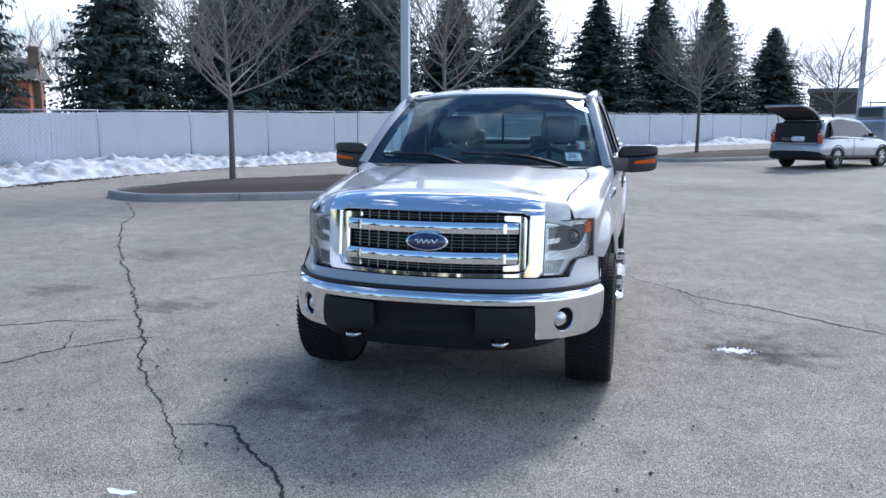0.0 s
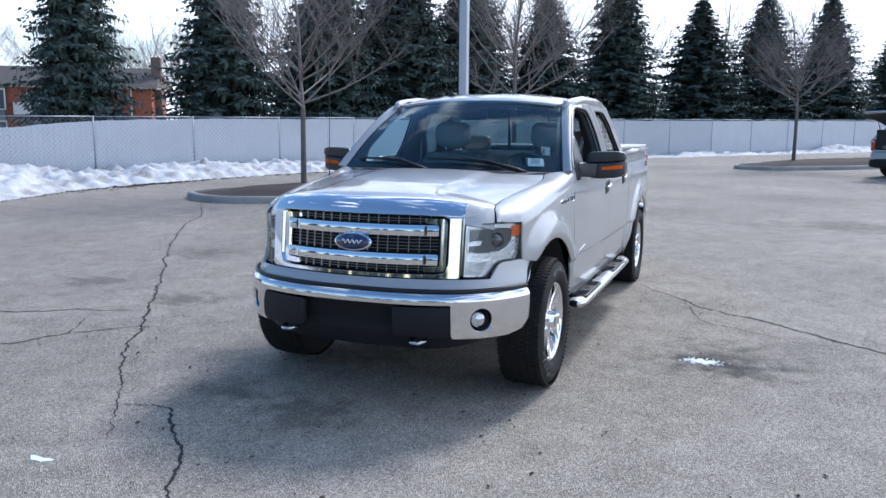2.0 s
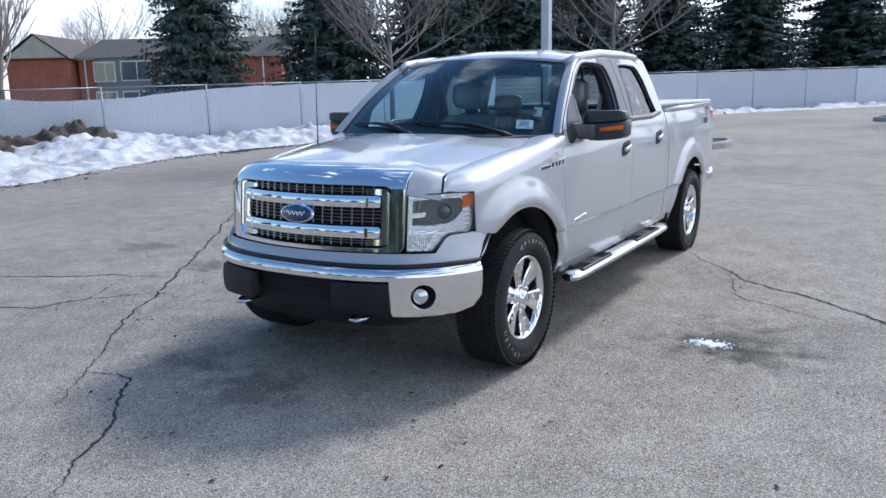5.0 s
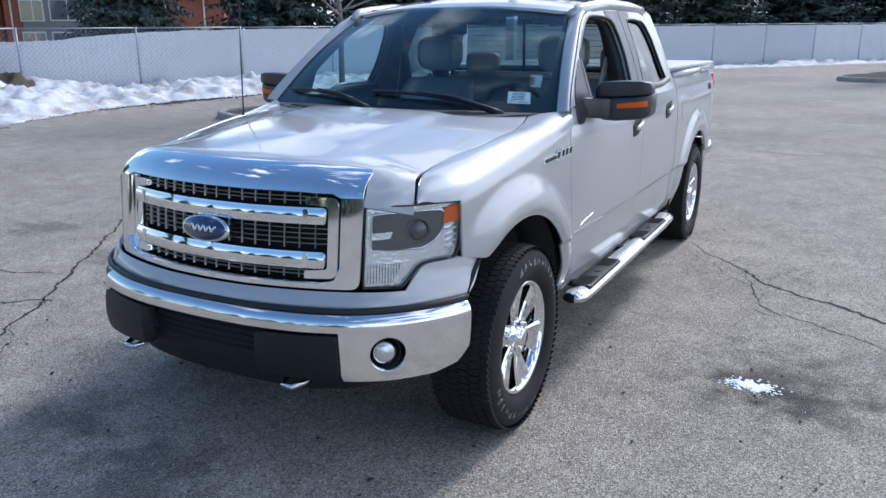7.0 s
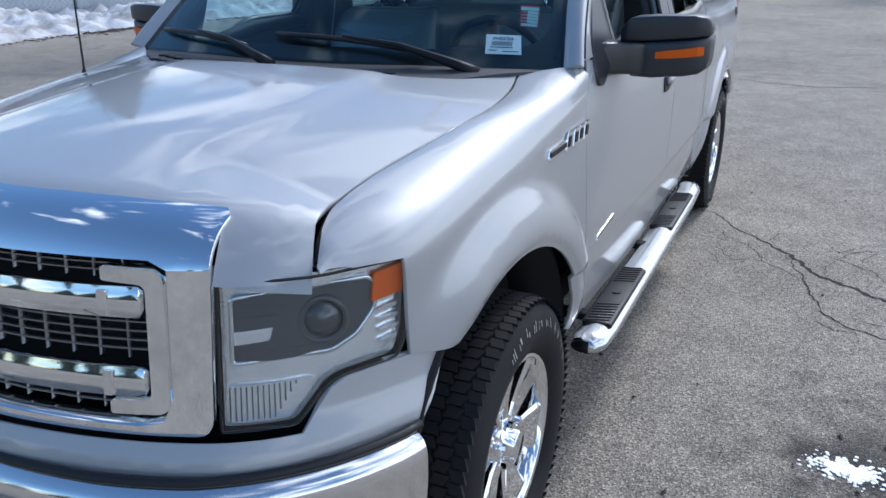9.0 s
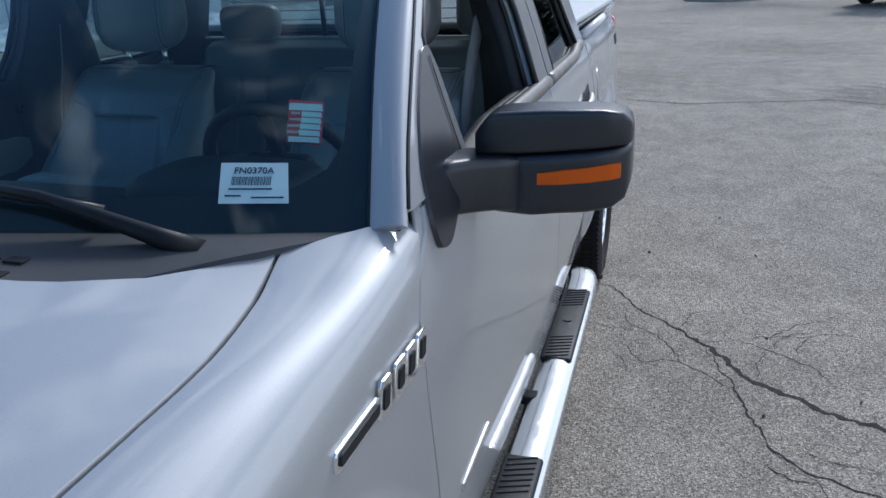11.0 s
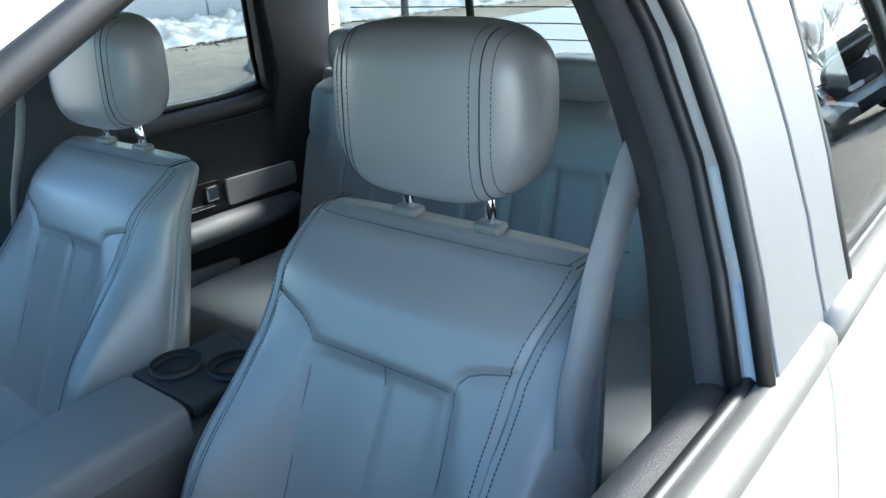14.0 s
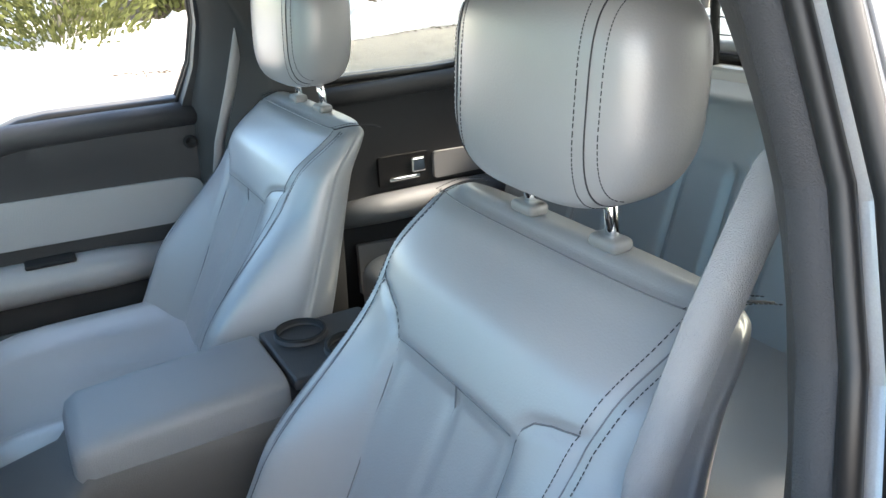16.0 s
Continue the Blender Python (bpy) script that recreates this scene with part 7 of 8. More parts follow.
for x0, x1, y1, v0, v1 in ((0.60, -0.12, 0.0, 0.03, 0.16), (-0.08, -0.74, 0.0, 0.03, 0.13)):
    wp = new("wiper")
    wp.parent = truck
    wp["label"] = "black wiper arm and blade at rest"

    def on_glass(x, v, lift):
        p = Vector(screen(x / 0.83, v))
        return p + Vector((0, -0.55, 0.83)) * lift
    pts = [on_glass(x0, -0.05, 0.012), on_glass(x0 - 0.06, -0.03, 0.03), on_glass(x0 + (x1 - x0) * 0.35, 0.045, 0.035), on_glass(x0 + (x1 - x0) * 0.62, 0.080, 0.03)]
    V, F = tube(pts, [0.022, 0.016, 0.009, 0.006], 8)
    mesh_ob("arm", V, F, BLACK, wp)
    pts = [on_glass(x0 + (x1 - x0) * (0.22 + 0.78 * k / 8), 0.035 + 0.065 * (k / 8) ** 0.8, 0.012 + 0.012 * math.sin(math.pi * k / 8)) for k in range(9)]
    V, F = tube(pts, 0.009, 6)
    mesh_ob("blade", V, F, SEAL, wp)
V, F = tube([(-0.80, 0.28, 1.235), (-0.80, 0.285, 1.27), (-0.803, 0.30, 1.62), (-0.81, 0.33, 2.02)], [0.012, 0.004, 0.0025, 0.002], 8)
mesh_ob("aerial", V, F, SEAL, truck, "thin black whip aerial")
part("roof_fin", block(0.05, 0.10, 0.035, (-0.28, 1.42, 1.875), 0.015, 3), BLACK, truck, smooth=True)

# ---- cabin ----
bx = curve1([0.78, 0.95, 1.06, 1.18, 1.28, 1.34, 1.38, 1.40, 1.412], [0.280, 0.305, 0.303, 0.290, 0.276, 0.269, 0.258, 0.246, 0.220])


def back_mid(z):
    """Middle of the backrest front to back, and half its depth."""
    front_y = -0.170 + (z - 1.238) * 0.50 + 0.045 * smoothstep(1.31, 1.41, z)
    back_y = -0.028 + (z - 1.22) * 0.25 + 0.012 * smoothstep(1.3, 1.4, z)
    return (front_y + back_y) / 2, (back_y - front_y) / 2


SEAMS = [
    [(-0.236, 1.281), (-0.20, 1.275), (-0.16, 1.264), (-0.138, 1.250), (-0.126, 1.236)],
    [(-0.126, 1.239), (-0.06, 1.240), (0.01, 1.240), (0.07, 1.239), (0.124, 1.238)],
    [(0.124, 1.238), (0.127, 1.252), (0.138, 1.263), (0.160, 1.270), (0.198, 1.277)],
    [(-0.126, 1.236), (-0.124, 1.14), (-0.120, 1.02), (-0.115, 0.84)],
    [(0.008, 1.240), (0.005, 1.10), (0.0, 0.84)],
    [(0.124, 1.238), (0.126, 1.15), (0.122, 1.02), (0.115, 0.84)],
    [(0.226, 1.392), (0.221, 1.36), (0.210, 1.31), (0.202, 1.27), (0.200, 1.19), (0.208, 1.08), (0.224, 0.90)],
    [(-0.236, 1.392), (-0.240, 1.36), (-0.240, 1.31), (-0.236, 1.27), (-0.236, 1.19), (-0.240, 1.08), (-0.246, 0.90)],
]


def seg_dist(p, a, b):
    ax, az = a
    dx, dz = b[0] - ax, b[1] - az
    t = ((p[0] - ax) * dx + (p[1] - az) * dz) / (dx * dx + dz * dz)
    t = min(1.0, max(0.0, t))
    return math.hypot(p[0] - ax - dx * t, p[1] - az - dz * t)


def seat_front(x, z):
    """y of the backrest's front at (x, z), with bolsters and sewn grooves."""
    mid, hd = back_mid(z)
    w = bx(z)
    u = min(1.0, abs(x) / w)
    y = mid - hd * (1 - u ** 4.2) ** (1 / 2.6)
    y -= 0.082 * smoothstep(0.42, 0.80, u) * (1 - smoothstep(0.86, 1.0, u)) * (1 - smoothstep(1.04, 1.27, z)) * smoothstep(0.78, 0.92, z)
    y += 0.014 * (1 - smoothstep(0.30, 0.52, u)) * (1 - smoothstep(1.222, 1.246, z))
    if u < 0.97:
        d = min(seg_dist((x, z), a, b) for s in SEAMS for a, b in zip(s[:-1], s[1:]) if abs(a[1] - z) < 0.25)  if z < 1.41 else 1
        y += 0.0060 * math.exp(-(d / 0.0060) ** 2)
    return y


def low(z):
    """The shoulder of the backrest sits a little lower."""
    return z - 0.014 * smoothstep(1.26, 1.40, z)


def superellipsoid(cx, cy, cz, a, b, c, px, py, pz, nu=56, nv=36, bend=None):
    V, F = [], []
    sp = lambda v, p: math.copysign(abs(v) ** p, v)
    for j in range(nv + 1):
        la = -math.pi / 2 + math.pi * j / nv
        for i in range(nu):
            lo = 2 * math.pi * i / nu
            x = a * sp(math.cos(la), pz) * sp(math.cos(lo), px)
            y = b * sp(math.cos(la), pz) * sp(math.sin(lo), py)
            z = c * sp(math.sin(la), pz)
            if bend:
                x, y, z = bend(x, y, z)
            V.append((cx + x, cy + y, cz + z))
            if j:
                k = (j - 1) * nu
                F.append((k + i, k + (i + 1) % nu, k + nu + (i + 1) % nu, k + nu + i))
    return V, F


def stitch_line(pts, normal_off, length=0.0034, gap=0.0018, r=0.0007):
    """A dashed row of thread along points."""
    V, F = [], []
    line = [Vector(p) for p in pts]
    for a, b in zip(line[:-1], line[1:]):
        L = (b - a).length
        n = max(1, int(L / (length + gap)))
        for k in range(n):
            p, q = a.lerp(b, k / n), a.lerp(b, (k + length / (length + gap)) / n)
            v, f = tube([p + normal_off, q + normal_off], r, 4)
            o = len(V)
            V += v
            F += [tuple(i + o for i in t) for t in f]
    return V, F


def make_seat():
    seat = new("front_seat")
    seat.parent = truck
    seat["label"] = "grey leather bucket seat with dark double stitching"
    # backrest: front and back skins over one outline
    nz, nx = 112, 92
    V, F = [], []
    us = [math.sin(math.pi / 2 * (-1 + 2 * i / nx)) for i in range(nx + 1)]
    zs = [0.78 + (1.412 - 0.78) * (1 - (1 - j / nz) ** 1.0) for j in range(nz + 1)]
    for side in (0, 1):
        for z in zs:
            w = bx(z)
            mid, hd = back_mid(z)
            crown = smoothstep(1.375, 1.412, z)
            for u in us:
                if side == 0:
                    y = seat_front(u * w, z)
                else:
                    y = mid + hd * (1 - abs(u) ** 4.2) ** (1 / 2.6)
                y = mid + (y - mid) * (1 - 0.45 * crown ** 2)
                V.append((u * w, y, low(z) - 0.010 * crown))
    row, layer = nx + 1, (nx + 1) * (nz + 1)
    for s in (0, 1):
        for j in range(nz):
            for i in range(nx):
                a = s * layer + j * row + i
                q = (a, a + 1, a + row + 1, a + row)
                F.append(q if s == 0 else q[::-1])
    for j in range(nz):
        for i in (0, nx):
            a = j * row + i
            q = (a, a + row, a + row + layer, a + layer)
            F.append(q if i == 0 else q[::-1])
    for i in range(nx):
        a = nz * row + i
        F.append((a, a + 1, a + 1 + layer, a + layer))
    back = mesh_ob("backrest", V, F, LEATHER, seat, "grey leather backrest with sewn panels")
    # dark seam threads in the grooves
    for s in SEAMS:
        pts = []
        for a, b in zip(s[:-1], s[1:]):
            for k in range(5):
                x, z = a[0] + (b[0] - a[0]) * k / 5, a[1] + (b[1] - a[1]) * k / 5
                pts.append((x, seat_front(x, z) - 0.0008, low(z)))
        V, F = tube(pts, 0.0011, 4)
        mesh_ob("seam", V, F, SEWN, back)
    for s in (SEAMS[6], SEAMS[7]):
        for off in (-0.012, 0.012):
            pts = []
            for a, b in zip(s[:-1], s[1:]):
                for k in range(6):
                    x, z = a[0] + (b[0] - a[0]) * k / 6 + off, a[1] + (b[1] - a[1]) * k / 6
                    pts.append((x, seat_front(x, z), low(z)))
            V, F = stitch_line(pts, Vector((0, -0.0008, 0)))
            mesh_ob("stitching", V, F, THREAD, back)
    # seam along the front edge of the top, then the one over each shoulder
    pts = [(-0.215 + 0.43 * k / 24, seat_front(-0.215 + 0.43 * k / 24, 1.396) - 0.0006, low(1.396)) for k in range(25)]
    V, F = tube(pts, 0.0010, 4)
    mesh_ob("seam", V, F, SEWN, back)
    for x0 in (-0.222, 0.222):
        for off in (-0.010, 0.0, 0.010):
            pts = []
            for k in range(9):
                f = k / 8
                y = -0.045 + 0.085 * f
                x = x0 + off + math.copysign(0.018 * f, x0)
                pts.append((x, y, 1.3825 + 0.006 * math.sin(math.pi * f) - 0.004 * f))
            if off:
                V, F = stitch_line(pts, Vector((0, 0, 0.002)))
            else:
                V, F = tube(pts, 0.0012, 4)
            mesh_ob("stitching", V, F, THREAD, back)
    # headrest on two chrome posts
    def bend(x, y, z):
        return (x * (1 - 0.10 * smoothstep(-0.02, -0.12, z)), y + 0.10 * z * 0.6 - 0.012 * (1 - (x / 0.17) ** 2), z)
    V, F = superellipsoid(0, -0.008, 1.550, 0.164, 0.066, 0.112, 0.42, 0.75, 0.55, 72, 44, bend)
    hr = mesh_ob("headrest", V, F, LEATHER, seat, "padded grey leather headrest with side seam")
    for sx in (-0.112, 0.112):
        for off, dashed in ((-0.013, True), (0.0, False), (0.013, True)):
            pts = []
            x = sx + off
            for k in range(61):
                la = radians(-68 + 136 * k / 60)
                cl, zz = math.cos(la) ** 0.55, 0.112 * math.copysign(abs(math.sin(la)) ** 0.55, la)
                kx = bend(1.0, 0, zz)[0]
                c = (abs(x) / (0.164 * cl * kx)) ** (1 / 0.42)
                if c >= 1.0:
                    continue
                yy = -0.066 * cl * math.sqrt(1 - c * c) ** 0.75
                p = bend(math.copysign(abs(x) / kx, x), yy, zz)
                pts.append((p[0], p[1] - 0.0085, p[2] + 1.550))
            if dashed:
                V, F = stitch_line(pts, Vector((0, 0, 0)), r=0.0006)
            else:
                V, F = tube(pts, 0.0010, 4)
            mesh_ob("stitching", V, F, THREAD, hr)
    for px in (-0.072, 0.072):
        V, F = tube([(px, 0.0, 1.37), (px, -0.004, 1.41), (px, -0.012, 1.47)], 0.0078, 12)
        mesh_ob("post", V, F, CHROME, seat, "chrome headrest post")
        part("post_collar", block(0.044, 0.030, 0.016, (px, -0.006, 1.395), 0.007, 3), COLLAR, seat, smooth=True)
    # cushion
    def cush(x, y, z):
        return (x, y, z + 0.03 * smoothstep(0.14, 0.22, abs(x)) * (1 if z > 0 else 0) - 0.015 * (1 if z > 0 else 0) * math.exp(-(x / 0.12) ** 2))
    V, F = superellipsoid(0, -0.44, 0.835, 0.275, 0.30, 0.095, 0.35, 0.4, 0.5, 72, 30, cush)
    mesh_ob("cushion", V, F, LEATHER, seat, "grey leather cushion")
    for sx in (-0.17, 0.17):
        pts = [(sx, -0.70 + 0.045 * k, 0.0) for k in range(12)]
        pts = [(x, y, 0.835 + 0.095 * (1 - (min(0.999, abs(y + 0.44) / 0.30)) ** 5) ** 0.5 * 0.93 + 0.004) for x, y, _ in pts]
        V, F = tube(pts, 0.0016, 4)
        mesh_ob("seam", V, F, THREAD, seat)
    part("seat_base", block(0.46, 0.48, 0.22, (0, -0.40, 0.74), 0.03), TRIM, seat)
    # hard lower side and back shell
    for sg in (1, -1):
        part("side_cover", block(0.03, 0.30, 0.13, (sg * 0.27, -0.30, 0.84), 0.014, 3), TRIM_GREY, seat, smooth=True)
    return seat


seat = make_seat()
seat.matrix_world = pose(0.4445, 1.838, 0)
copy_thing(seat, pose(-0.4465, 1.867, 0))["label"] = "grey leather passenger bucket seat with dark stitching"

# rear bench
rear = new("rear_bench")
rear.parent = truck
rear["label"] = "grey leather rear bench with low headrests"


def bench_front(x, z):
    y = 2.585 + (z - 1.2) * 0.30
    y -= 0.02 * (1 - smoothstep(0.60, 0.70, abs(x)))
    for xs in (-0.53, -0.40, -0.27, -0.08, 0.05, 0.17, 0.30, 0.45, 0.58):
        y += 0.010 * math.exp(-((x - xs) / 0.009) ** 2) * (1 - smoothstep(1.225, 1.24, z))
    y += 0.010 * math.exp(-((z - 1.235) / 0.008) ** 2)
    y += 0.05 * smoothstep(1.34, 1.40, z) ** 2
    return (x, y, z)


sheet("bench_back", rounded([(-0.72, 0.86), (0.72, 0.86), (0.72, 1.392), (-0.72, 1.392)], 0.04, 4), bench_front, (0.012, 0.02), 0.11, LEATHER, rear)
V, F = superellipsoid(0, 2.30, 0.84, 0.74, 0.30, 0.11, 0.25, 0.4, 0.5, 60, 26)
mesh_ob("bench_cushion", V, F, LEATHER, rear)
for x, z, hw, hh in ((-0.50, 1.47, 0.14, 0.075), (0.18, 1.442, 0.105, 0.052), (0.56, 1.50, 0.13, 0.095)):
    V, F = superellipsoid(x, 2.665, z, hw, 0.05, hh, 0.45, 0.7, 0.5, 44, 26)
    mesh_ob("headrest", V, F, LEATHER, rear)
    for dx in (-0.05, 0.05):
        V, F = tube([(x + dx, 2.675, 1.36), (x + dx, 2.67, z)], 0.005, 8)
        mesh_ob("post", V, F, CHROME, rear)
bk = part("buckle", block(0.05, 0.03, 0.06, (0.33, 2.50, 0.945), 0.008, 3), TRIM, rear, "black buckle with red button", smooth=True)
part("button", block(0.034, 0.018, 0.012, (0.33, 2.488, 0.972), 0.004, 2), RED, bk, "red release button")

# centre console with lid, cup holders
con = new("centre_console")
con.parent = truck
con["label"] = "dark grey console with padded lid and cup holders"


def con_ring(y, hw, z0, z1, p=5):
    cz, hz = (z0 + z1) / 2, (z1 - z0) / 2
    out = []
    for j in range(28):
        c = 2 * math.pi * j / 28
        co, si = math.cos(c), math.sin(c)
        out.append((hw * math.copysign(abs(co) ** (2 / p), co), y, cz + hz * math.copysign(abs(si) ** (2 / p), si)))
    return out


V, F = loft([con_ring(1.285, 0.07, 1.02, 1.062, 3), con_ring(1.292, 0.088, 0.99, 1.078, 4), con_ring(1.31, 0.094, 0.985, 1.086, 5), con_ring(1.45, 0.096, 0.99, 1.094, 5), con_ring(1.585, 0.096, 0.995, 1.096, 6), con_ring(1.592, 0.092, 1.0, 1.092, 6)])
mesh_ob("lid", [(x, y, z) for x, y, z in V], [f[::-1] for f in F], TRIM_GREY, con, "padded grey lid")
V, F = loft([con_ring(0.95, 0.10, 0.64, 0.94, 6), con_ring(1.27, 0.108, 0.64, 1.01, 7), con_ring(1.30, 0.108, 0.64, 1.045, 7), con_ring(1.60, 0.108, 0.64, 1.055, 7), con_ring(1.78, 0.108, 0.64, 1.06, 7)])
mesh_ob("body", V, [f[::-1] for f in F], CONSOLE, con)
top = part("cup_tray", block(0.19, 0.19, 0.02, (0, 1.695, 1.078), 0.006), TRIM, con)
for x, y in ((-0.045, 1.66), (0.045, 1.715)):
    V, F = lathe([(0.0, 0.043), (0.006, 0.044), (0.008, 0.040), (0.004, 0.037), (-0.05, 0.034), (-0.05, 0.001)], 28, axis="z")
    ob = mesh_ob("cup_holder", V, [f for f in F], DARK, con)
    ob.matrix_world = pose(x, y, 1.092)
    V, F = lathe([(0.0, 0.036), (0.007, 0.038), (0.008, 0.043), (0.0, 0.046)], 28, axis="z")
    ob = mesh_ob("cup_ring", V, F, TRIM, con)
    ob.matrix_world = pose(x, y, 1.089)
V, F = lathe([(0.0, 0.036), (0.007, 0.038), (0.008, 0.043), (0.0, 0.046)], 28, axis="z")
ob = mesh_ob("cup_ring", V, F, TRIM, con)
ob.matrix_world = pose(-0.04, 1.16, 0.962)

# belts
for sgn, y0 in ((1, 0.0), (-1, 0.02)):
    bl = new("seat_belt")
    bl.parent = truck
    bl["label"] = "grey webbing seat belt hanging from the pillar"
    pts = [(0.760, 1.84, 1.60), (0.735, 1.79, 1.525), (0.72, 1.75, 1.405), (0.715, 1.705, 1.28), (0.72, 1.68, 1.15), (0.74, 1.68, 0.98), (0.77, 1.70, 0.75)]
    V, F = [], []
    for i, p in enumerate(pts):
        a, b = Vector(pts[max(0, i - 1)]), Vector(pts[min(len(pts) - 1, i + 1)])
        d = (b - a).normalized()
        wdir = Vector((0.62, 0.78, 0)).normalized()
        wdir = (wdir - d * wdir.dot(d)).normalized() * 0.019
        nrm = d.cross(wdir).normalized() * 0.0012
        c = Vector(p) + Vector((0, y0, 0))
        for q in (c - wdir + nrm, c + wdir + nrm, c + wdir - nrm, c - wdir - nrm):
            V.append((sgn * q.x, q.y, q.z))
        if i:
            o = 4 * i
            for k in range(4):
                F.append((o - 4 + k, o - 4 + (k + 1) % 4, o + (k + 1) % 4, o + k))
    mesh_ob("webbing", V, F, BELT, bl)
    part("tongue", block(0.012, 0.05, 0.045, (sgn * 0.724, 1.675 + y0, 1.09), 0.005, 2), TRIM, bl, smooth=True)
    part("guide", block(0.02, 0.07, 0.05, (sgn * 0.765, 1.845 + y0, 1.61), 0.01, 2), TRIM, bl, smooth=True)

# door inner panels, pillar trims, dash, roof lining
for sgn in (1, -1):
    fl = sgn > 0

    def inner(out):
        return lambda y, z: (sgn * (min(side_x(y, min(z, 1.30)), 0.955) - 0.085 + out), y, z)
    dt = new("door_trim")
    dt.parent = truck
    dt["label"] = "dark and grey front door inner panel with armrest"
    sheet("panel", rounded([(0.70, 0.62), (1.79, 0.62), (1.79, 1.30), (1.35, 1.305), (1.20, 1.27), (0.70, 1.22)], 0.03, 3), inner(0.0), 0.06, 0.02, TRIM, dt, flip=fl)
    V, F = tube([(sgn * (side_x(y, 1.31) - 0.062), y, z) for y, z in ((0.98, 1.27), (1.12, 1.295), (1.30, 1.322), (1.5, 1.325), (1.80, 1.325))], 0.032, 12)
    mesh_ob("sill_cap", V, F, TRIM, dt, "textured dark sill")
    sheet("insert", rounded([(0.95, 1.075), (1.62, 1.062), (1.70, 1.10), (1.70, 1.16), (1.66, 1.172), (0.95, 1.188)], 0.02, 4), inner(-0.014), 0.05, 0.02, LEATHER_SIDE, dt, "grey insert", flip=fl)
    V, F = tube([(sgn * (side_x(y, 1.0) - 0.125), y, z) for y, z in ((0.92, 0.995), (1.2, 0.99), (1.45, 0.985), (1.60, 0.98))], [0.05, 0.055, 0.055, 0.045], 14, flat=0.9)
    mesh_ob("armrest", V, F, LEATHER_SIDE, dt, "grey armrest")
    part("pull_pocket", block(0.05, 0.11, 0.012, (sgn * (side_x(1.32, 1.04) - 0.135), 1.32, 1.035), 0.005), DARK, dt)
    sheet("map_pocket", rounded([(0.9, 0.70), (1.30, 0.70), (1.28, 0.86), (0.9, 0.87)], 0.02, 3), inner(-0.03), 0.06, 0.03, TRIM_GREY, dt, flip=fl)
    cup_v, cup_f = lathe([(0.0, 0.016), (0.008, 0.017), (0.012, 0.012), (0.006, 0.010), (0.002, 0.001)], 20)
    ob = mesh_ob("lock_cup", [(-sgn * a, b, c) for a, b, c in cup_v], cup_f, DARK, dt)
    ob.matrix_world = pose(sgn * (side_x(1.684, 1.26) - 0.098), 1.684, 1.262)
    rt = new("door_trim")
    rt.parent = truck
    rt["label"] = "dark and grey rear door inner panel"
    sheet("panel", rounded([(1.98, 0.62), (2.66, 0.62), (2.70, 1.30), (1.98, 1.295)], 0.03, 3), inner(0.0), 0.06, 0.02, TRIM, rt, flip=fl)
    V, F = tube([(sgn * (side_x(y, 1.30) - 0.062), y, z) for y, z in ((1.90, 1.31), (2.2, 1.315), (2.5, 1.325), (2.66, 1.345))], 0.030, 12)
    mesh_ob("sill_cap", V, F, TRIM, rt)
    sheet("insert", rounded([(2.37, 1.042), (2.64, 1.045), (2.64, 1.118), (2.37, 1.122)], 0.012, 3), inner(-0.014), 0.05, 0.015, LEATHER_SIDE, rt, flip=fl)
    sheet("handle_bezel", rounded([(2.19, 1.042), (2.35, 1.042), (2.35, 1.130), (2.19, 1.132)], 0.010, 3), inner(-0.012), 0.05, 0.012, SEAL, rt, flip=fl)
    hx = sgn * (side_x(2.3, 1.08) - 0.115)
    part("lever", block(0.014, 0.10, 0.012, (hx, 2.27, 1.062), 0.004), CHROME, rt, "chrome door lever")
    part("lever_tab", block(0.016, 0.045, 0.045, (hx, 2.315, 1.095), 0.006), CHROME, rt)
    V, F = tube([(sgn * (side_x(y, 1.0) - 0.12), y, 0.985) for y in (2.05, 2.2, 2.45, 2.62)], [0.04, 0.048, 0.048, 0.04], 14, flat=0.9)
    mesh_ob("armrest", V, F, TRIM_GREY, rt)
    mp = sheet("map_pocket", rounded([(2.10, 0.735), (2.36, 0.72), (2.36, 0.875), (2.10, 0.89)], 0.006, 2), inner(-0.03), 0.05, 0.02, LEATHER_SIDE, rt, "pale ribbed pocket", flip=fl)
    for z in (0.775, 0.82):
        part("groove", block(0.004, 0.22, 0.005, (sgn * (side_x(2.23, 0.8) - 0.119), 2.23, z), 0.0), DARK, mp)
    # inside faces of the window frames
    sheet("frame_liner", [(0.94, 1.34), (0.66, 1.34), (0.72, 1.40), (0.84, 1.495), (0.949, 1.58), (1.081, 1.675), (1.16, 1.722), (1.25, 1.76), (1.36, 1.784), (1.81, 1.80), (1.81, 1.34), (1.672, 1.34), (1.712, 1.45), (1.727, 1.55), (1.720, 1.66), (1.702, 1.715), (1.66, 1.744), (1.59, 1.755), (1.50, 1.760), (1.375, 1.762), (1.298, 1.755), (1.248, 1.740), (1.182, 1.707), (1.104, 1.664), (1.027, 1.606), (0.957, 1.555), (0.945, 1.540), (0.942, 1.42)],
          side_fn(sgn, -0.036), 0.05, 0.03, TRIM, truck, flip=sgn < 0)
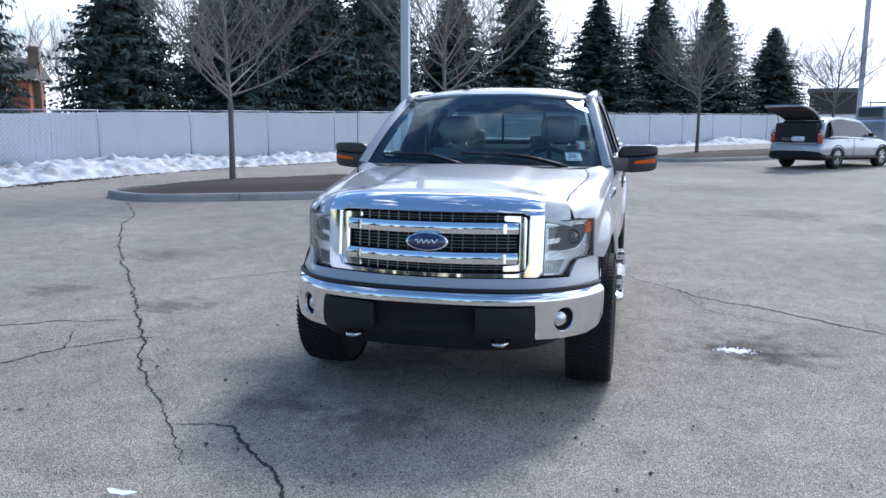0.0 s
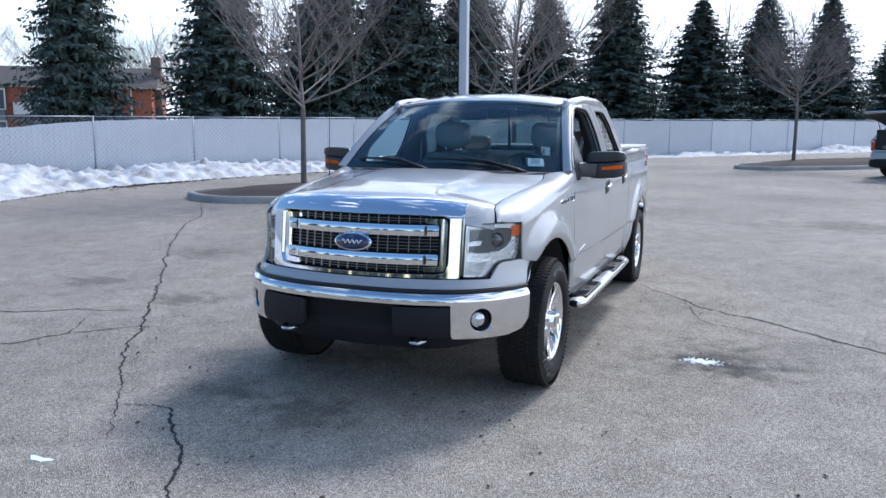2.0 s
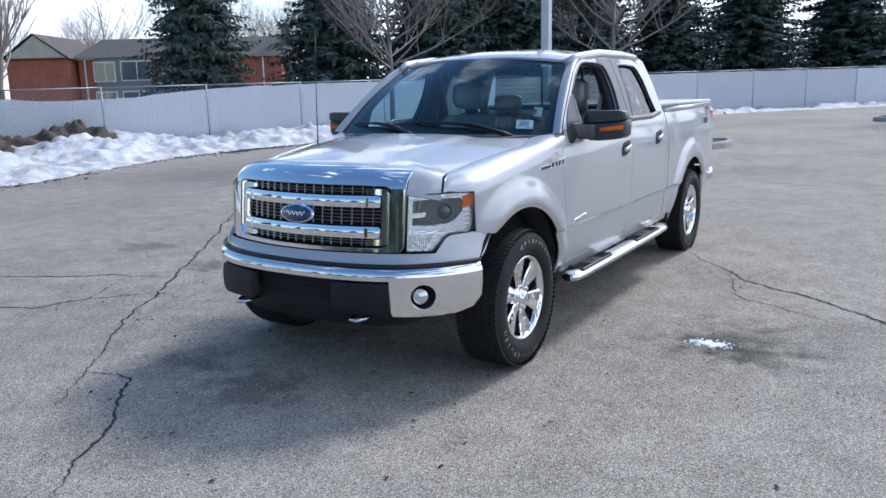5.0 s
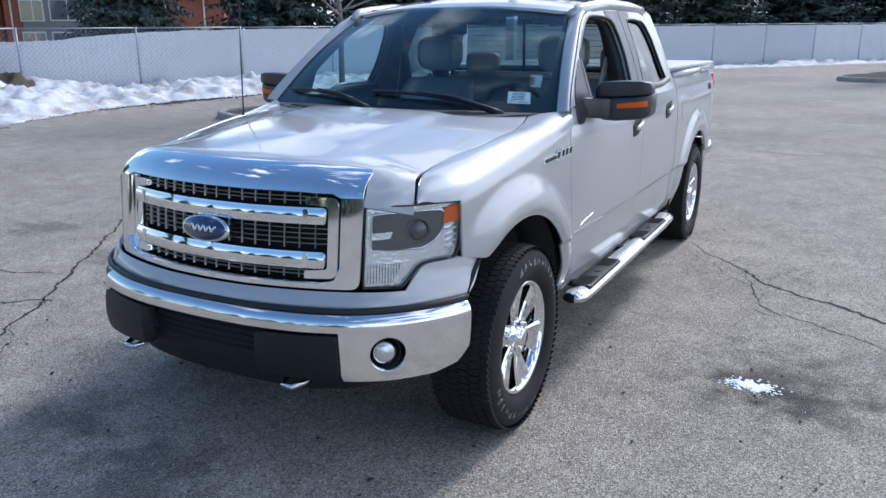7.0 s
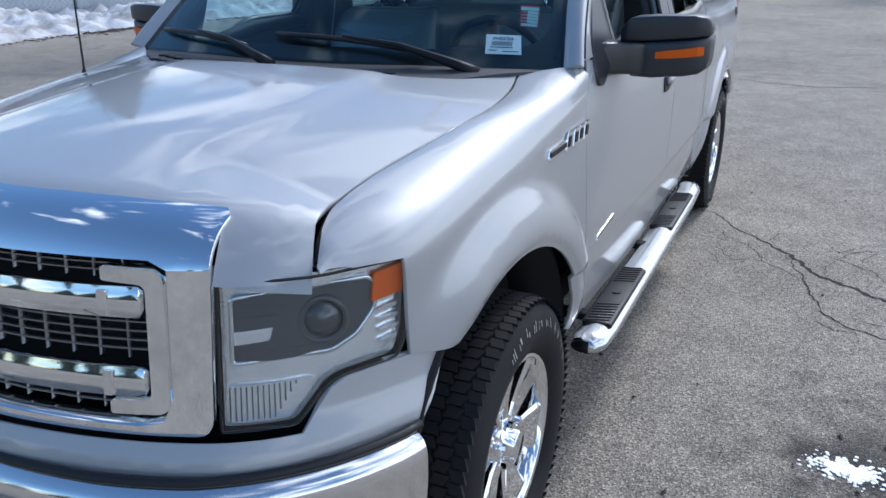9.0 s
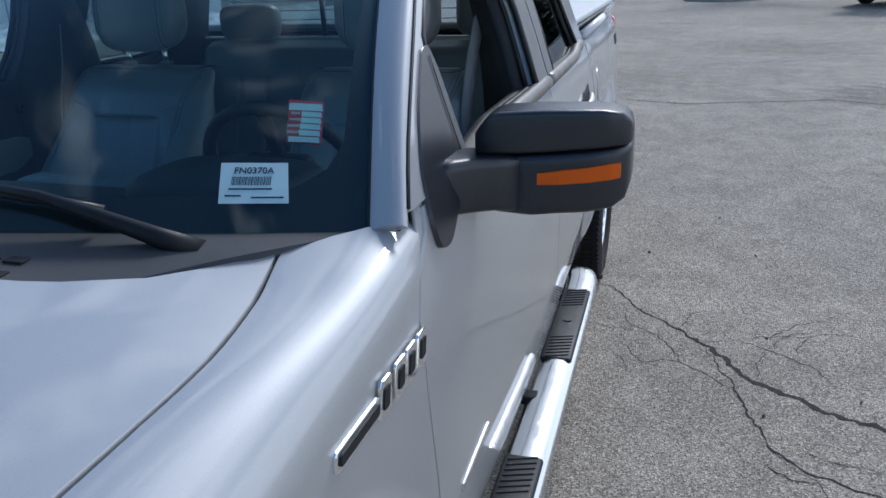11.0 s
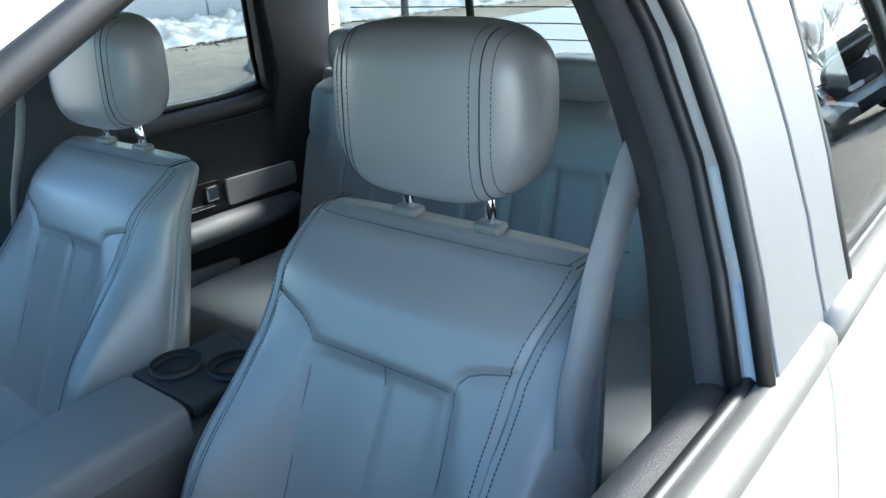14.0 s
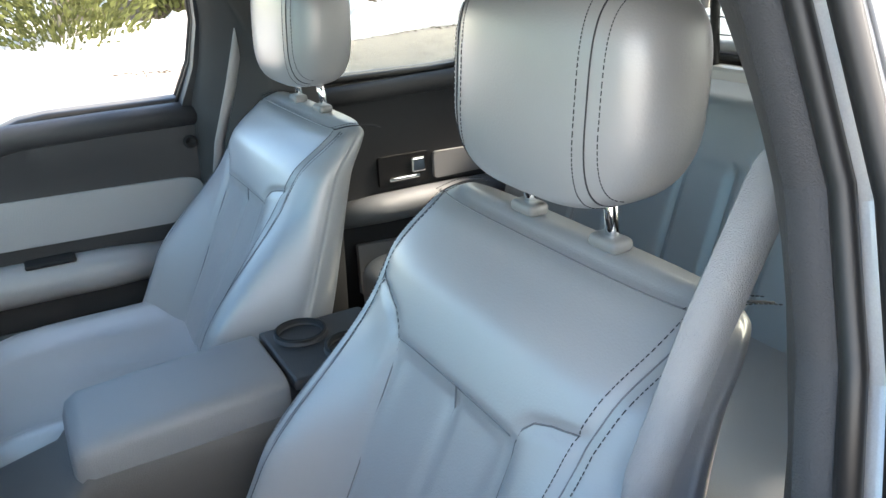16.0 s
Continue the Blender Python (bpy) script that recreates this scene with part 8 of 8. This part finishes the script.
    sheet("frame_liner", [(1.845, 1.34), (1.885, 1.50), (1.885, 1.80), (2.40, 1.80), (2.50, 1.775), (2.56, 1.72), (2.69, 1.375), (2.57, 1.372), (2.54, 1.46), (2.48, 1.65), (2.44, 1.72), (2.39, 1.745), (2.2, 1.75), (2.04, 1.75), (2.018, 1.73), (2.018, 1.66), (2.003, 1.50), (1.96, 1.34)],
          side_fn(sgn, -0.036), 0.05, 0.03, TRIM, truck, flip=sgn < 0)
    for pts in ([(0.945, 1.37), (0.948, 1.537), (0.955, 1.558), (1.024, 1.609), (1.101, 1.666), (1.178, 1.709), (1.245, 1.742), (1.297, 1.757), (1.37, 1.764), (1.50, 1.764), (1.60, 1.759), (1.665, 1.748), (1.706, 1.718), (1.724, 1.66), (1.732, 1.55), (1.716, 1.45), (1.676, 1.35)],
                [(1.952, 1.36), (1.996, 1.50), (2.010, 1.66), (2.012, 1.735), (2.04, 1.758), (2.2, 1.76), (2.39, 1.752), (2.45, 1.725), (2.50, 1.64), (2.555, 1.46), (2.585, 1.385)]):
        for off, r in ((0.000, 0.0085), (-0.030, 0.008)):
            V, F = tube([(sgn * (side_x(y, z) + off), y, z) for y, z in pts], r, 8)
            mesh_ob("window_gasket", V, F, SEAL, truck)
    # pillar trims
    for name, poly, x in (("pillar_trim", [(2.60, 0.62), (2.80, 0.62), (2.80, 1.40), (2.70, 1.80), (2.42, 1.80), (2.50, 1.62), (2.585, 1.40)], -0.10),):
        sheet(name, rounded(poly, 0.02, 3), (lambda o: (lambda y, z: (sgn * (side_x(y, z) + o), y, z)))(x), 0.06, 0.05, TRIM, truck, "dark textured pillar trim", flip=fl)
    # middle pillar: a padded upright that turns in from the door seal
    tr_yo = curve1([0.60, 1.20, 1.34, 1.46, 1.56, 1.66, 1.80], [1.70, 1.70, 1.70, 1.725, 1.735, 1.725, 1.66])
    tr_yi = curve1([0.60, 0.95, 1.20, 1.35, 1.47, 1.58, 1.68, 1.80], [1.885, 1.89, 1.885, 1.872, 1.842, 1.79, 1.735, 1.66])
    tr_xi = curve1([0.60, 1.3, 1.5, 1.65, 1.80], [0.745, 0.722, 0.712, 0.700, 0.665])

    def pillar_fn(w, z):
        xo, xi = min(0.93, side_x(1.75, z)) - 0.055, tr_xi(z)
        if w < 0.62:
            f = w / 0.62
            b = math.sin(math.pi * f)
            return (sgn * (xo + (xi - xo) * f + 0.006 * b), tr_yo(z) + (tr_yi(z) - tr_yo(z)) * f ** 1.5 - 0.010 * b, z)
        f = (w - 0.62) / 0.38
        b = math.sin(min(1.0, f * 1.4) * math.pi / 2)
        return (sgn * (xi + 0.05 * f * f), tr_yi(z) + 0.016 * b + 0.13 * f, z)
    sheet("pillar_trim", [(0, 0.62), (1, 0.62), (1, 1.80), (0, 1.80)], pillar_fn, (0.05, 0.04), 0.012, TRIM_DARK, truck, "dark grey textured pillar trim", flip=fl)
    V, F = tube([(sgn * 0.815, 0.66, 1.31), (sgn * 0.775, 0.85, 1.46), (sgn * 0.722, 1.08, 1.635), (sgn * 0.68, 1.25, 1.74), (sgn * 0.67, 1.45, 1.79)], 0.024, 10)
    mesh_ob("pillar_trim", V, F, TRIM, truck)
    V, F = tube([(sgn * 0.665, y, 1.78) for y in (1.4, 2.0, 2.65)], 0.045, 10)
    mesh_ob("roof_side_lining", V, F, HEADLINER, truck)
sheet("roof_lining", [(-0.66, 1.24), (0.66, 1.24), (0.70, 1.5), (0.70, 2.68), (-0.70, 2.68), (-0.70, 1.5)], lambda x, y: (x, y, roof_z(x, y) - 0.045), 0.12, 0.01, HEADLINER, truck)
part("cab_floor", block(1.62, 2.2, 0.04, (0, 1.7, 0.61), 0.0), DARK, truck)
part("fire_wall", block(1.5, 0.04, 0.66, (0, 0.60, 0.93), 0.0), DARK, truck)
dash_rings = []
for y, hw, z0, z1 in ((0.58, 0.80, 1.02, 1.262), (0.70, 0.82, 0.95, 1.268), (0.88, 0.83, 0.90, 1.262), (0.97, 0.83, 0.90, 1.235), (1.0, 0.83, 0.92, 1.17)):
    dash_rings.append([(x, y, z) for x, _, z in con_ring(y, hw, z0, z1, 9)])
V, F = loft(dash_rings)
dash = mesh_ob("dashboard", V, [f[::-1] for f in F], TRIM, truck, "dark dashboard")
V, F = superellipsoid(0.43, 0.90, 1.25, 0.20, 0.13, 0.07, 0.5, 0.5, 0.6, 40, 20)
mesh_ob("gauge_hood", V, F, TRIM, dash)
part("centre_stack", block(0.36, 0.10, 0.34, (0, 0.98, 1.08), 0.03, 3), TRIM_GREY, dash, smooth=True)
sw = new("steering_wheel")
sw.parent = truck
sw["label"] = "dark leather steering wheel"
sw.matrix_world = pose(0.435, 1.13, 1.235, -64)
ringp = [(0.19 * math.cos(2 * math.pi * k / 40), 0.19 * math.sin(2 * math.pi * k / 40), 0) for k in range(41)]
V, F = tube(ringp, 0.016, 10, cap=False)
mesh_ob("rim", V, F, TRIM, sw)
part("hub", block(0.17, 0.13, 0.05, (0, 0, -0.01), 0.02, 3), TRIM, sw, smooth=True)
for a in (0, 180, 270):
    m = pose(0, 0, 0, 0, 0, a)
    part("spoke", block(0.12, 0.03, 0.02, (0.12, 0, 0), 0.006), TRIM, sw, m=m)

# papers behind the windscreen


def glass_card(name, poly, material, depth=0.010, parent=None, label=""):
    return sheet(name, poly, lambda u, v: Vector(screen(u * 0.979, v)) + Vector((0, 0.55, -0.83)) * depth, (0.05, 0.05), 0.001, material, parent or truck, label)


def glass_frame(u, v, depth):
    u *= 0.979
    p = Vector(screen(u, v)) + Vector((0, 0.55, -0.83)) * depth
    ex = (Vector(screen(u + 0.02, v)) - Vector(screen(u - 0.02, v))).normalized()
    ey = (Vector(screen(u, v + 0.02)) - Vector(screen(u, v - 0.02))).normalized()
    ez = ex.cross(ey).normalized()
    ey = ez.cross(ex)
    return Matrix(((ex.x, ey.x, ez.x, p.x), (ex.y, ey.y, ez.y, p.y), (ex.z, ey.z, ez.z, p.z), (0, 0, 0, 1)))


card = glass_card("stock_label", [(0.742, 0.067), (0.872, 0.067), (0.862, 0.158), (0.733, 0.158)], WHITE_LABEL, 0.006, label="white stock label with black code and bar code")
lettering("label_code", "FN0370A", 0.0165, INK, card, glass_frame(0.800, 0.139, 0.0052))
for k in range(26):
    w = (0.5, 0.9, 0.35, 0.7)[k % 4] * 0.0016
    u0 = 0.760 + k * 0.0029
    glass_card("bar", [(u0, 0.107), (u0 + w, 0.107), (u0 + w, 0.126), (u0, 0.126)], INK, 0.0052, card)
for u0, u1, v in ((0.757, 0.838, 0.097), (0.752, 0.782, 0.082), (0.802, 0.862, 0.078)):
    glass_card("text_bar", [(u0, v), (u1, v), (u1, v + 0.003), (u0, v + 0.003)], INK, 0.0052, card)
tag = glass_card("key_tag", [(0.848, 0.218), (0.918, 0.212), (0.915, 0.322), (0.841, 0.328)], RED_INK, 0.016, label="red and pale green paper vehicle tag")
rows = [(0.300, 0.318, 0.844), (0.283, 0.296, 0.872), (0.267, 0.280, 0.872), (0.251, 0.264, 0.872), (0.235, 0.248, 0.872), (0.219, 0.232, 0.852)]
for v0, v1, u0 in rows:
    glass_card("tag_field", [(u0, v0), (0.914, v0 - 0.003), (0.912, v1 - 0.003), (u0 - 0.001, v1)], CYAN_PAPER, 0.0152, tag)
for word, v in (("YEAR", 0.290), ("MAKE", 0.274), ("MODEL", 0.258), ("COLOR", 0.242)):
    lettering("tag_word", word, 0.0068, CYAN_PAPER, tag, glass_frame(0.859, v, 0.0148))
part("rear_view_mirror", block(0.22, 0.03, 0.07, (0.02, 1.10, 1.70), 0.02, 3), TRIM, truck, "dark rear-view mirror", smooth=True)
